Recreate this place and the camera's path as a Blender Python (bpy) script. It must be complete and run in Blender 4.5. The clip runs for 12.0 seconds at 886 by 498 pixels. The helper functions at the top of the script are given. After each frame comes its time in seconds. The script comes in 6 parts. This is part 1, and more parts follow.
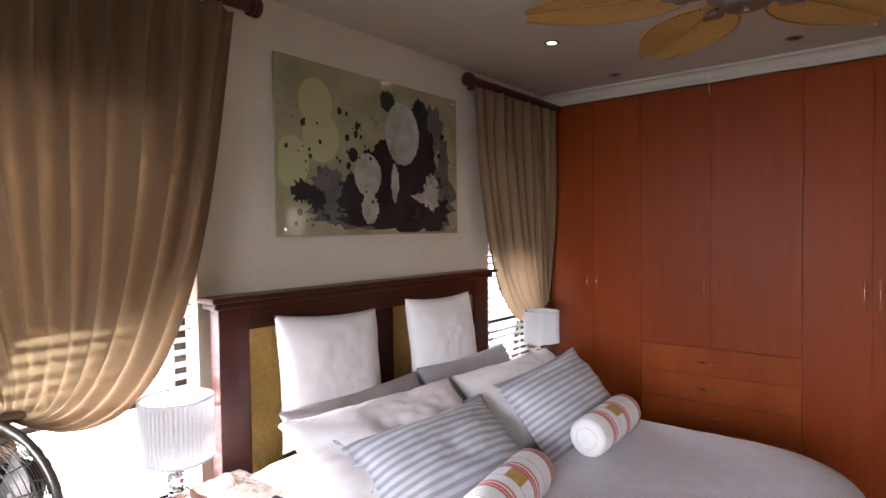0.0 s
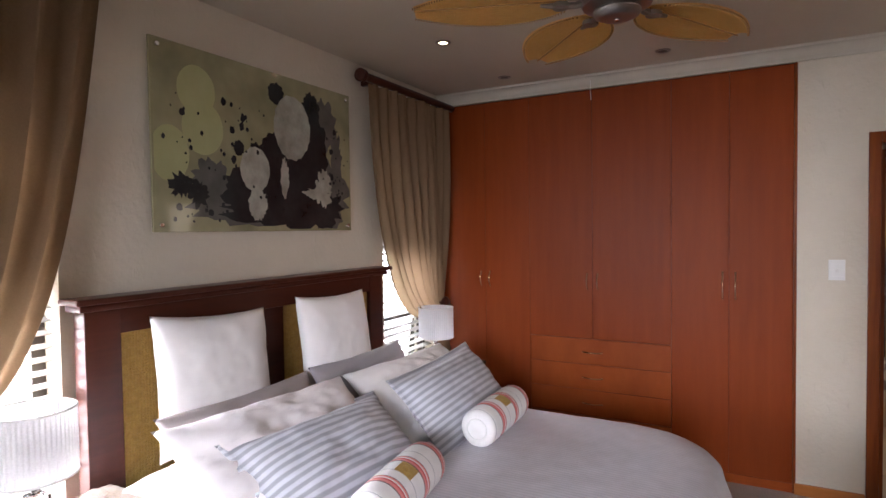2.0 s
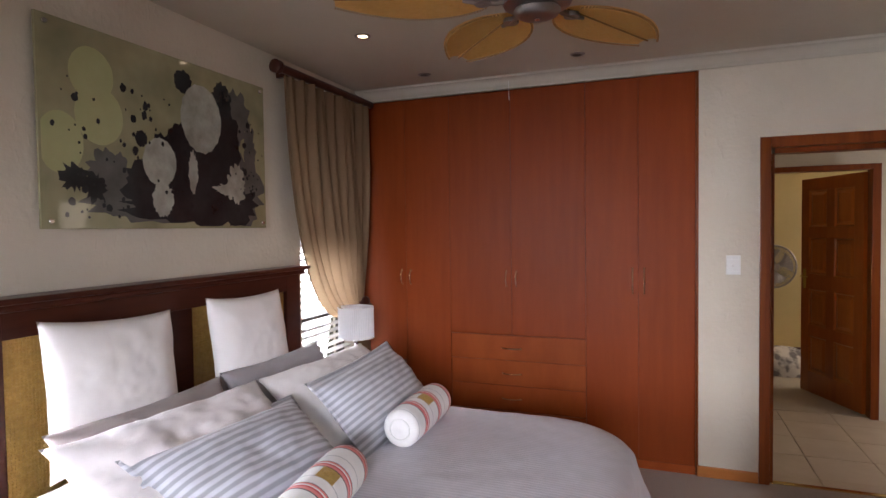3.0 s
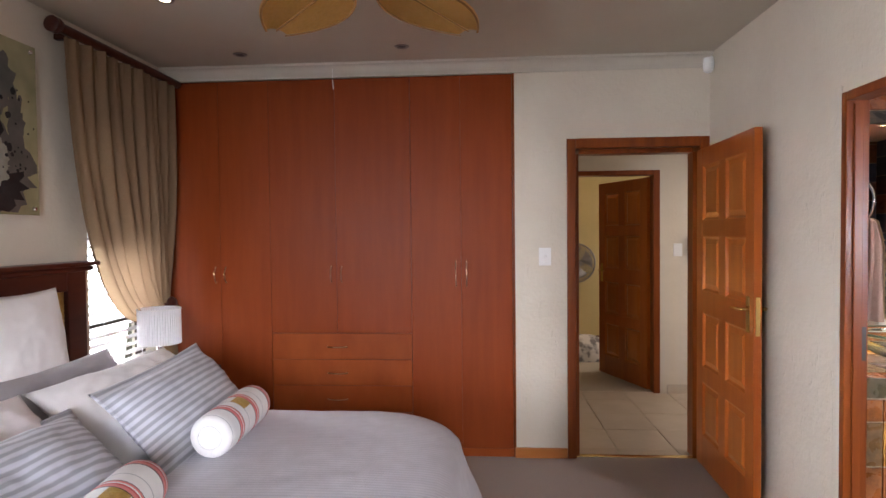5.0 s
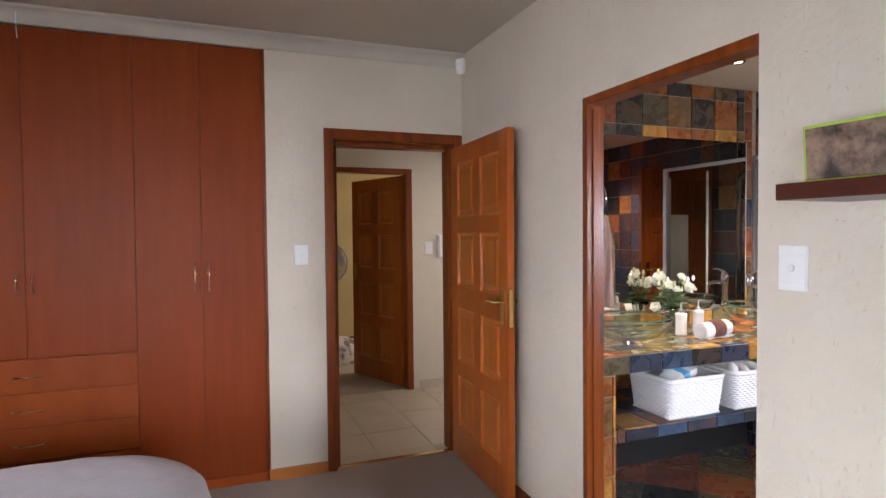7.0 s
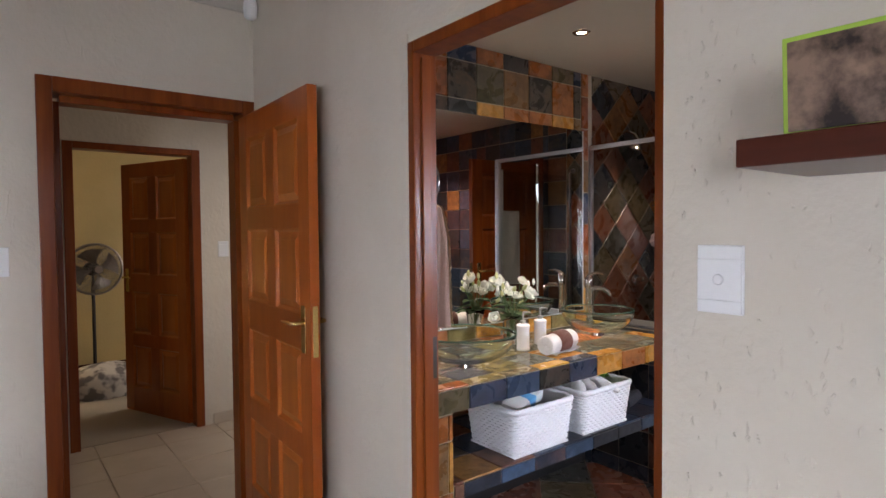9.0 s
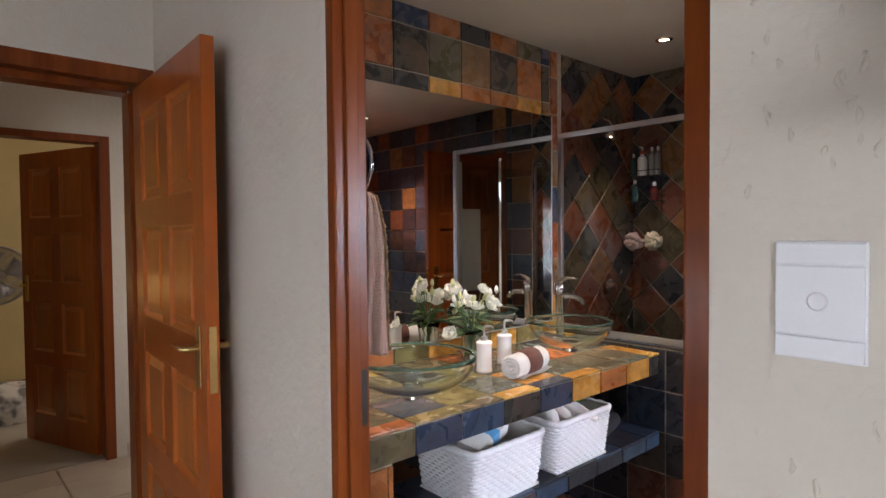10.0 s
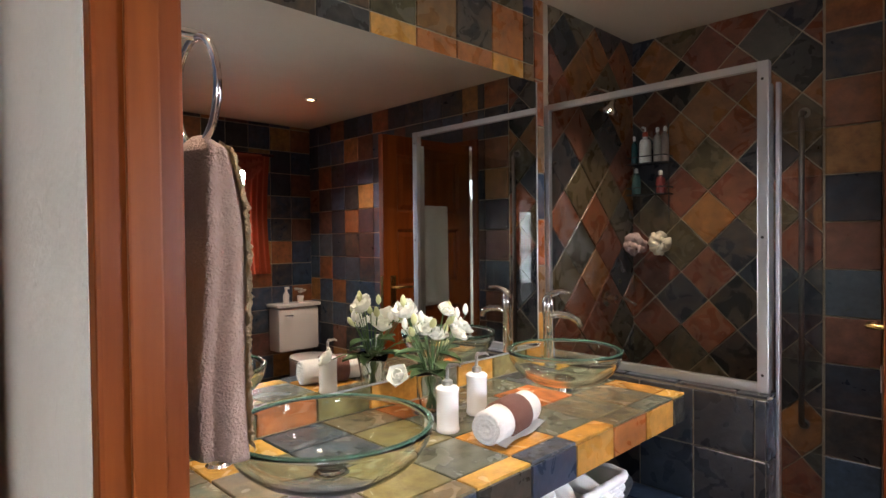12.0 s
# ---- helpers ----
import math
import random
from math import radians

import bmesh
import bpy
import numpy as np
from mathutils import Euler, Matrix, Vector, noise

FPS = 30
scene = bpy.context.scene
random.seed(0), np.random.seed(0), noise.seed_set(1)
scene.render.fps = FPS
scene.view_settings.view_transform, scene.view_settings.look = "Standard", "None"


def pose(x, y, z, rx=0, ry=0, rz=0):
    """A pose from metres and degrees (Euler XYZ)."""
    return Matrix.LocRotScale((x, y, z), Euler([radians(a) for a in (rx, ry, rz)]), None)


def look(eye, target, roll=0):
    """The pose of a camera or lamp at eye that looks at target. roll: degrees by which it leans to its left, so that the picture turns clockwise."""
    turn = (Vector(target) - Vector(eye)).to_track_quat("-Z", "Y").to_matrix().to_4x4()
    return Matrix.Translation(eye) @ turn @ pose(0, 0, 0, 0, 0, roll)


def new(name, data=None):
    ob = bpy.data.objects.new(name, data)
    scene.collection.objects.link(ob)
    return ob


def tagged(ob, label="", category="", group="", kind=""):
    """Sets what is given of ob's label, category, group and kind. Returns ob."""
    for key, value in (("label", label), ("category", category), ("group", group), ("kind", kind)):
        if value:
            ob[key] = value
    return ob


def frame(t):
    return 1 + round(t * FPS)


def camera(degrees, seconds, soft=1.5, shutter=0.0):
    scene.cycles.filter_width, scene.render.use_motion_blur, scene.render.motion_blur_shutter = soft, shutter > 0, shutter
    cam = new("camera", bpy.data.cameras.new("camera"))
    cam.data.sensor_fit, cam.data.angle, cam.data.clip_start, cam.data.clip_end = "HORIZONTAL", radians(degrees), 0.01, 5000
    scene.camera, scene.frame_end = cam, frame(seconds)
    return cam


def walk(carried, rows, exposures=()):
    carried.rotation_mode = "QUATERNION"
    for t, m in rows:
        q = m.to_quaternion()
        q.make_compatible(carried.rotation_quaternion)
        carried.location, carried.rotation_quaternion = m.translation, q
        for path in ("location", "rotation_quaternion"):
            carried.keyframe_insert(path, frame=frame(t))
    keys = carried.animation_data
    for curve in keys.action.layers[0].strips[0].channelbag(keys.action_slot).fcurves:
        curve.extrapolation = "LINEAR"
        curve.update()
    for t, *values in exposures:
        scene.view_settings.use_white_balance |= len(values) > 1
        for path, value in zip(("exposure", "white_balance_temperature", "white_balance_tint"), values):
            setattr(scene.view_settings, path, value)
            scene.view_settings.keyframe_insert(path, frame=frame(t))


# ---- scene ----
cam = camera(74.9, 12.0)
PATH = [
    (0, (0.208, 0.693, 1.64), (-1.039, 2.255, 1.58), -0.8),
    (0.5, (0.215, 0.706, 1.635), (-0.985, 2.305, 1.572), -0.8),
    (1, (0.219, 0.71, 1.637), (-0.914, 2.357, 1.568), -0.8),
    (1.5, (0.233, 0.713, 1.624), (-0.821, 2.412, 1.559), -0.8),
    (2, (0.241, 0.713, 1.624), (-0.721, 2.465, 1.558), -0.8),
    (2.5, (0.242, 0.719, 1.614), (-0.608, 2.529, 1.548), -0.7),
    (3, (0.21, 0.74, 1.611), (-0.496, 2.61, 1.541), -0.8),
    (5, (0.201, 0.841, 1.524), (0.071, 2.836, 1.469), -0.6),
    (5.5, (0.181, 0.901, 1.501), (0.225, 2.9, 1.448), -0.6),
    (6, (0.18, 0.952, 1.482), (0.436, 2.935, 1.432), -0.4),
    (6.5, (0.158, 1.019, 1.494), (0.666, 2.952, 1.436), -0.4),
    (7, (0.165, 1.141, 1.488), (0.886, 3.006, 1.432), -0.5),
    (7.5, (0.178, 1.267, 1.48), (1.089, 3.046, 1.424), -0.5),
    (9.5, (0.799, 1.965, 1.472), (2.087, 3.493, 1.41), -0.5),
    (10, (0.973, 2.127, 1.456), (2.305, 3.618, 1.399), -0.5),
    (10.5, (1.168, 2.281, 1.459), (2.529, 3.745, 1.398), -0.5),
    (11, (1.326, 2.407, 1.456), (2.701, 3.859, 1.401), -0.6),
    (11.5, (1.435, 2.53, 1.451), (2.827, 3.965, 1.398), -0.6),
    (12, (1.529, 2.63, 1.427), (2.931, 4.055, 1.391), -0.6),
]
walk(cam, [(t, look(eye, target, roll)) for t, eye, target, roll in PATH],
     [(0, 0.05, 6550, 23), (2, 0.08, 6550, 23), (3.5, 0.15, 6550, 23), (5.5, 0.37, 6500, 22), (7.5, 0.17, 6250, 21), (9.5, -0.2, 6200, 21), (12, 0.2, 6250, 16)])


# ---- world and lamps ----
def make_world():
    w = bpy.data.worlds.new("sky")
    scene.world = w
    w.use_nodes = True
    nt = w.node_tree
    bg = nt.nodes["Background"]
    sky = nt.nodes.new("ShaderNodeTexSky")
    sky.sky_type, sky.sun_disc = "NISHITA", False
    sky.sun_elevation, sky.sun_rotation = radians(65), radians(23)
    nt.links.new(sky.outputs[0], bg.inputs[0])
    bg.inputs[1].default_value = 0.12


make_world()
sun = new("sun", bpy.data.lights.new("sun", "SUN"))
sun.data.energy, sun.data.angle, sun.data.color = 3.0, radians(0.5), (1.0, 0.95, 0.87)
sun.matrix_world = look((3, 9, 16), (0, 2, 0))


def area(name, eye, target, sx, sy, power, color, spread=180):
    d = bpy.data.lights.new(name, "AREA")
    d.shape, d.size, d.size_y, d.energy, d.color = "RECTANGLE", sx, sy, power, color
    d.spread = radians(spread)
    ob = new(name, d)
    ob.matrix_world = look(eye, target)
    return ob


def spot(name, x, y, z, power, color, cone=100):
    d = bpy.data.lights.new(name, "SPOT")
    d.energy, d.color, d.spot_size, d.spot_blend, d.shadow_soft_size = power, color, radians(cone), 0.6, 0.03
    ob = new(name, d)
    ob.matrix_world = look((x, y, z), (x, y, 0))
    return ob


DAY = (0.87, 0.945, 1.0)
WARM = (1.0, 0.82, 0.61)
area("daylight_window_south", (0.7, -2.25, 1.6), (-1.1, 2.7, 0.45), 1.3, 1.5, 19, DAY, 44)
# Fill daylight for the room, from the added west window out of view
area("daylight_added_window", (-2.17, -1.0, 1.25), (-0.1, 2.7, 0.1), 1.5, 1.3, 57, DAY, 96)
area("daylight_window_left", (-2.34, 1.52, 0.82), (-0.9, 2.5, 0.55), 0.8, 0.95, 135, DAY, 125)
# Narrow beam added outside so the blind throws stripes on the curtain
area("stripe_beam_left", (-2.62, 1.05, 2.45), (-1.62, 1.10, 1.45), 1.5, 1.2, 30, (1.0, 0.90, 0.74), 7)
area("daylight_window_right", (-2.30, 4.25, 0.95), (-1.0, 3.3, 0.4), 0.6, 1.1, 44, DAY, 110)
area("daylight_bathroom_window", (3.53, 0.81, 1.6), (2.7, 3.5, 0.6), 0.5, 0.85, 50, DAY, 100)
# Fill lamp for the annex, set in a window added out of sight
area("daylight_annex_fill", (6.35, 1.9, 1.4), (5, 2.0, 0.8), 1.1, 1.4, 12, DAY)
spot("bathroom_lamp", 2.03, 3.64, 2.435, 58, WARM, 92)
spot("bathroom_lamp", 2.947, 3.64, 2.435, 84, WARM, 92)
spot("bathroom_lamp", 3.862, 3.62, 2.435, 38, WARM, 92)
spot("bathroom_lamp", 3.82, 1.90, 2.435, 75, WARM, 110)
spot("bedroom_lamp", -1.317, 3.586, 2.655, 6, WARM)
# Fill lamps added in the closed hall and far room, which have no windows
area("hall_fill", (2.9, 5.6, 1.5), (1.0, 5.6, 0.2), 0.8, 1.2, 9, (1.0, 0.88, 0.70))
area("far_room_fill", (3.2, 7.4, 1.5), (0.5, 7.9, 0.9), 1.0, 1.2, 18, (1.0, 0.92, 0.78))
far_lamp = new("far_lamp", bpy.data.lights.new("far_lamp", "POINT"))
far_lamp.data.energy, far_lamp.data.color, far_lamp.data.shadow_soft_size = 50.0, (1.0, 0.72, 0.36), 0.04
far_lamp.matrix_world = pose(0.72, 8.46, 0.94)

# ---- materials ----
MATS = {}


def mat(name, col, rough=0.5, metal=0.0, col2=None, scale=8.0, detail=6.0, bump=0.0, bscale=60.0, stretch=(1, 1, 1),
        spread=0.0, island=False, spec=0.5, trans=0.0, ior=1.45, emit=0.0, sheen=0.0, contrast=0.25, rvar=0.0, coat=0.0):
    """A node material: two tones mixed by noise, fine relief, and a tint that differs from object to object."""
    m = bpy.data.materials.new(name)
    m.use_nodes = True
    nt = m.node_tree
    N, L = nt.nodes, nt.links
    b = N["Principled BSDF"]
    b.inputs["Roughness"].default_value = rough
    b.inputs["Metallic"].default_value = metal
    b.inputs["Specular IOR Level"].default_value = spec
    b.inputs["Transmission Weight"].default_value = trans
    b.inputs["IOR"].default_value = ior
    b.inputs["Sheen Weight"].default_value = sheen
    b.inputs["Coat Weight"].default_value = coat
    b.inputs["Coat Roughness"].default_value = 0.15
    if emit:
        b.inputs["Emission Color"].default_value = (*col, 1)
        b.inputs["Emission Strength"].default_value = emit
    tc = N.new("ShaderNodeTexCoord")
    mp = N.new("ShaderNodeMapping")
    mp.inputs["Scale"].default_value = stretch
    L.new(tc.outputs["Object"], mp.inputs[0])
    info = N.new("ShaderNodeObjectInfo")
    if col2 is not None:
        n1 = N.new("ShaderNodeTexNoise")
        n1.inputs["Scale"].default_value, n1.inputs["Detail"].default_value = scale, detail
        n1.inputs["Roughness"].default_value = 0.6
        off = N.new("ShaderNodeVectorMath")
        off.operation = "MULTIPLY_ADD"
        off.inputs[1].default_value = (1, 1, 1)
        cmb = N.new("ShaderNodeCombineXYZ")
        mul = N.new("ShaderNodeMath")
        mul.operation = "MULTIPLY"
        mul.inputs[1].default_value = 37.0
        L.new(info.outputs["Random"], mul.inputs[0])
        L.new(mul.outputs[0], cmb.inputs[0])
        L.new(mul.outputs[0], cmb.inputs[2])
        L.new(mp.outputs[0], off.inputs[0])
        L.new(cmb.outputs[0], off.inputs[2])
        L.new(off.outputs[0], n1.inputs["Vector"])
        ramp = N.new("ShaderNodeValToRGB")
        ramp.color_ramp.elements[0].position, ramp.color_ramp.elements[1].position = 0.5 - contrast, 0.5 + contrast
        ramp.color_ramp.elements[0].color, ramp.color_ramp.elements[1].color = (*col, 1), (*col2, 1)
        L.new(n1.outputs[0], ramp.inputs[0])
        out = ramp.outputs[0]
        if spread:
            hsv = N.new("ShaderNodeHueSaturation")
            mr = N.new("ShaderNodeMapRange")
            mr.inputs[3].default_value, mr.inputs[4].default_value = 1 - spread, 1 + spread
            src = info.outputs["Random"]
            if island:
                src = N.new("ShaderNodeNewGeometry").outputs["Random Per Island"]
            L.new(src, mr.inputs[0])
            L.new(mr.outputs[0], hsv.inputs["Value"])
            L.new(out, hsv.inputs["Color"])
            out = hsv.outputs[0]
        L.new(out, b.inputs["Base Color"])
        if rvar:
            mr2 = N.new("ShaderNodeMapRange")
            mr2.inputs[3].default_value, mr2.inputs[4].default_value = max(0.02, rough - rvar), min(1, rough + rvar)
            L.new(n1.outputs[0], mr2.inputs[0])
            L.new(mr2.outputs[0], b.inputs["Roughness"])
    else:
        b.inputs["Base Color"].default_value = (*col, 1)
    if bump:
        n2 = N.new("ShaderNodeTexNoise")
        n2.inputs["Scale"].default_value, n2.inputs["Detail"].default_value = bscale, 4
        L.new(mp.outputs[0], n2.inputs["Vector"])
        bp = N.new("ShaderNodeBump")
        bp.inputs["Strength"].default_value, bp.inputs["Distance"].default_value = bump, 0.01
        L.new(n2.outputs[0], bp.inputs["Height"])
        L.new(bp.outputs[0], b.inputs["Normal"])
    MATS[name] = m
    return m


PLASTER = mat("plaster", (0.59, 0.53, 0.43), 0.75, col2=(0.65, 0.59, 0.485), scale=3, bump=0.35, bscale=35)


def add_drips(m):
    """Sparse trowelled drips, longer than wide, over the fine relief that the plaster has."""
    nt = m.node_tree
    N, L = nt.nodes, nt.links
    tc, mp, n, ramp, bp = (N.new("ShaderNode" + k) for k in ("TexCoord", "Mapping", "TexNoise", "MapRange", "Bump"))
    mp.inputs["Scale"].default_value = (1.0, 1.0, 0.36)
    n.inputs["Scale"].default_value, n.inputs["Detail"].default_value, n.inputs["Distortion"].default_value = 26, 2, 0.6
    ramp.inputs[1].default_value, ramp.inputs[2].default_value = 0.64, 0.76
    bp.inputs["Strength"].default_value, bp.inputs["Distance"].default_value = 0.32, 0.006
    L.new(tc.outputs["Object"], mp.inputs[0])
    L.new(mp.outputs[0], n.inputs["Vector"])
    L.new(n.outputs[0], ramp.inputs[0])
    L.new(ramp.outputs[0], bp.inputs["Height"])
    b = N["Principled BSDF"]
    L.new(b.inputs["Normal"].links[0].from_socket, bp.inputs["Normal"])
    L.new(bp.outputs[0], b.inputs["Normal"])


add_drips(PLASTER)
# Weak overhead light is painted into the first tone, warm bounce into the second
CEIL_DIM = mat("dimmed_ceiling_paint", (0.48, 0.435, 0.345), 0.8, col2=(0.52, 0.475, 0.385), scale=2, bump=0.1, bscale=90)
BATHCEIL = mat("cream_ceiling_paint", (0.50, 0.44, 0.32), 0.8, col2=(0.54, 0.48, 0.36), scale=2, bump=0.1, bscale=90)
CORN = mat("cornice_paint", (0.50, 0.465, 0.385), 0.7, col2=(0.54, 0.505, 0.425), scale=6)
CARPET = mat("carpet", (0.30, 0.235, 0.19), 0.95, col2=(0.40, 0.32, 0.26), scale=90, bump=0.8, bscale=420, sheen=0.3)
CHERRY = mat("cherry_wood", (0.205, 0.034, 0.006), 0.40, spec=0.18, col2=(0.255, 0.048, 0.009), scale=3.0, detail=9, stretch=(7, 7, 0.6), spread=0.04, rvar=0.05, contrast=0.3)
CHERRY_H = mat("cherry_wood_cross", (0.22, 0.040, 0.008), 0.40, spec=0.18, col2=(0.34, 0.076, 0.015), scale=2.2, detail=7, stretch=(2.5, 5, 1.0), spread=0.06, rvar=0.06, contrast=0.3)
MERANTI = mat("meranti_wood", (0.28, 0.056, 0.007), 0.28, spec=0.35, col2=(0.39, 0.098, 0.013), scale=2.5, detail=9, stretch=(8, 8, 0.7), spread=0.08, coat=0.15)
# Lighter meranti copy: light caught by the raised panels, put into the colour
MERANTI_LIT = mat("meranti_wood_lit", (0.35, 0.088, 0.012), 0.28, spec=0.35, col2=(0.46, 0.135, 0.02), scale=2.5, detail=9, stretch=(8, 8, 0.7), spread=0.08, coat=0.15)
FRAME = mat("frame_wood", (0.12, 0.021, 0.003), 0.34, spec=0.3, col2=(0.25, 0.060, 0.008), scale=2.4, detail=9, stretch=(9, 9, 0.5), spread=0.06, coat=0.1)
DARK = mat("dark_wood", (0.045, 0.011, 0.007), 0.3, col2=(0.075, 0.019, 0.010), scale=4, detail=8, stretch=(1, 1, 8), spec=0.3, coat=0.05)
TILE = mat("hall_tile", (0.50, 0.42, 0.32), 0.35, col2=(0.60, 0.52, 0.42), scale=4, spread=0.05)
SGROUT = mat("slate_grout", (0.29, 0.24, 0.175), 0.9, col2=(0.40, 0.34, 0.25), scale=30)
GROUT = mat("grout", (0.52, 0.45, 0.33), 0.9, col2=(0.62, 0.55, 0.42), scale=30)
CHROME = mat("chrome", (0.82, 0.82, 0.82), 0.08, 1.0)
ALU = mat("aluminium", (0.62, 0.63, 0.64), 0.35, 1.0)
GLASS = mat("glass", (0.95, 1.0, 0.98), 0.0, trans=1.0, ior=1.45)


def thin_glass(name, tint, gloss=0.1):
    """Thin clear glass: light goes straight through, with more gloss at a slant."""
    m = bpy.data.materials.new(name)
    m.use_nodes = True
    N, L = m.node_tree.nodes, m.node_tree.links
    N.remove(N["Principled BSDF"])
    c, g, f, mx = N.new("ShaderNodeBsdfTransparent"), N.new("ShaderNodeBsdfGlossy"), N.new("ShaderNodeLayerWeight"), N.new("ShaderNodeMixShader")
    c.inputs[0].default_value = (*tint, 1)
    g.inputs["Roughness"].default_value = 0.01
    f.inputs["Blend"].default_value = gloss
    L.new(f.outputs["Facing"], mx.inputs[0])
    L.new(c.outputs[0], mx.inputs[1])
    L.new(g.outputs[0], mx.inputs[2])
    L.new(mx.outputs[0], N["Material Output"].inputs[0])
    return m


GREENGLASS = mat("green_glass", (0.94, 1.0, 0.94), 0.0, trans=1.0, ior=1.48)
SHOWERGLASS = thin_glass("shower_glass", (0.93, 0.95, 0.94), 0.05)
MIRROR = mat("mirror_silver", (0.82, 0.82, 0.80), 0.01, 1.0)
WHITE = mat("white_plastic", (0.78, 0.78, 0.76), 0.35)
LINEN = mat("white_linen", (0.84, 0.82, 0.81), 0.85, col2=(0.88, 0.86, 0.85), scale=12, bump=0.3, bscale=500, sheen=0.2)


def ramp_nodes(nt, stops, constant=True):
    r = nt.nodes.new("ShaderNodeValToRGB")
    r.color_ramp.interpolation = "CONSTANT" if constant else "LINEAR"
    el = r.color_ramp.elements
    while len(el) < len(stops):
        el.new(0.5)
    for e, (p, c) in zip(el, stops):
        e.position, e.color = p, (*c, 1)
    return r


MIXED = [(0.0, (0.018, 0.024, 0.036)), (0.20, (0.19, 0.070, 0.026)), (0.31, (0.026, 0.042, 0.072)), (0.43, (0.26, 0.13, 0.040)),
         (0.53, (0.030, 0.054, 0.095)), (0.69, (0.11, 0.048, 0.032)), (0.78, (0.040, 0.060, 0.085)), (0.89, (0.024, 0.026, 0.030))]
SOMBRE = [(0.0, (0.020, 0.021, 0.022)), (0.16, (0.15, 0.048, 0.022)), (0.34, (0.050, 0.046, 0.036)), (0.46, (0.20, 0.085, 0.028)),
          (0.60, (0.022, 0.026, 0.034)), (0.72, (0.12, 0.042, 0.026)), (0.86, (0.080, 0.062, 0.034))]


FRIEZE = [(0.0, (0.024, 0.022, 0.018)), (0.12, (0.25, 0.085, 0.022)), (0.32, (0.075, 0.062, 0.030)), (0.42, (0.38, 0.18, 0.035)),
          (0.60, (0.022, 0.034, 0.058)), (0.71, (0.15, 0.080, 0.030)), (0.83, (0.21, 0.062, 0.020)), (0.93, (0.030, 0.028, 0.024))]
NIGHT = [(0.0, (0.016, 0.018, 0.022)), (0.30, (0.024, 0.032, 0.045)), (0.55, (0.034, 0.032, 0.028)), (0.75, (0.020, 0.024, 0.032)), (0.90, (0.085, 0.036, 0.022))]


def slate(name, island=False, rough=0.3, stops=MIXED, veins=0.85):
    """Multicoloured sealed slate: one colour a tile, mottled by noise, with a cleft relief."""
    m = bpy.data.materials.new(name)
    m.use_nodes = True
    nt = m.node_tree
    N, L = nt.nodes, nt.links
    b = N["Principled BSDF"]
    rnd = N.new("ShaderNodeNewGeometry").outputs["Random Per Island"] if island else N.new("ShaderNodeObjectInfo").outputs["Random"]
    base = ramp_nodes(nt, stops)
    vein = ramp_nodes(nt, [(0.0, (0.075, 0.06, 0.045)), (0.20, (0.48, 0.26, 0.07)), (0.36, (0.28, 0.15, 0.06)), (0.5, (0.17, 0.07, 0.03)),
                           (0.62, (0.09, 0.11, 0.13)), (0.74, (0.36, 0.14, 0.045)), (0.86, (0.05, 0.055, 0.052))])
    mul = N.new("ShaderNodeMath")
    mul.operation = "MULTIPLY"
    mul.inputs[1].default_value = 61.7
    fr = N.new("ShaderNodeMath")
    fr.operation = "FRACT"
    L.new(rnd, mul.inputs[0])
    L.new(mul.outputs[0], fr.inputs[0])
    L.new(rnd, base.inputs[0])
    L.new(fr.outputs[0], vein.inputs[0])
    tc = N.new("ShaderNodeTexCoord")
    cmb = N.new("ShaderNodeCombineXYZ")
    for k in range(3):
        L.new(mul.outputs[0], cmb.inputs[k])
    add = N.new("ShaderNodeVectorMath")
    L.new(tc.outputs["Object"], add.inputs[0])
    L.new(cmb.outputs[0], add.inputs[1])
    n1 = N.new("ShaderNodeTexNoise")
    n1.inputs["Scale"].default_value, n1.inputs["Detail"].default_value, n1.inputs["Distortion"].default_value = 9, 7, 1.2
    L.new(add.outputs[0], n1.inputs["Vector"])
    mask = N.new("ShaderNodeMapRange")
    mask.inputs[1].default_value, mask.inputs[2].default_value, mask.inputs[4].default_value = 0.40, 0.86, veins
    L.new(n1.outputs[0], mask.inputs[0])
    mix = N.new("ShaderNodeMix")
    mix.data_type = "RGBA"
    L.new(mask.outputs[0], mix.inputs[0])
    L.new(base.outputs[0], mix.inputs[6])
    L.new(vein.outputs[0], mix.inputs[7])
    n3 = N.new("ShaderNodeTexNoise")
    n3.inputs["Scale"].default_value, n3.inputs["Detail"].default_value, n3.inputs["Roughness"].default_value = 16, 9, 0.65
    L.new(add.outputs[0], n3.inputs["Vector"])
    tone, hsv = N.new("ShaderNodeMapRange"), N.new("ShaderNodeHueSaturation")
    tone.inputs[1].default_value, tone.inputs[2].default_value = 0.25, 0.75
    tone.inputs[3].default_value, tone.inputs[4].default_value = 0.45, 1.6
    L.new(n3.outputs[0], tone.inputs[0])
    L.new(tone.outputs[0], hsv.inputs["Value"])
    L.new(mix.outputs[2], hsv.inputs["Color"])
    L.new(hsv.outputs[0], b.inputs["Base Color"])
    mr = N.new("ShaderNodeMapRange")
    mr.inputs[3].default_value, mr.inputs[4].default_value = rough - 0.12, rough + 0.18
    L.new(n1.outputs[0], mr.inputs[0])
    L.new(mr.outputs[0], b.inputs["Roughness"])
    n2 = N.new("ShaderNodeTexNoise")
    n2.inputs["Scale"].default_value, n2.inputs["Detail"].default_value = 22, 8
    L.new(add.outputs[0], n2.inputs["Vector"])
    bp = N.new("ShaderNodeBump")
    bp.inputs["Strength"].default_value, bp.inputs["Distance"].default_value = 0.22, 0.012
    L.new(n2.outputs[0], bp.inputs["Height"])
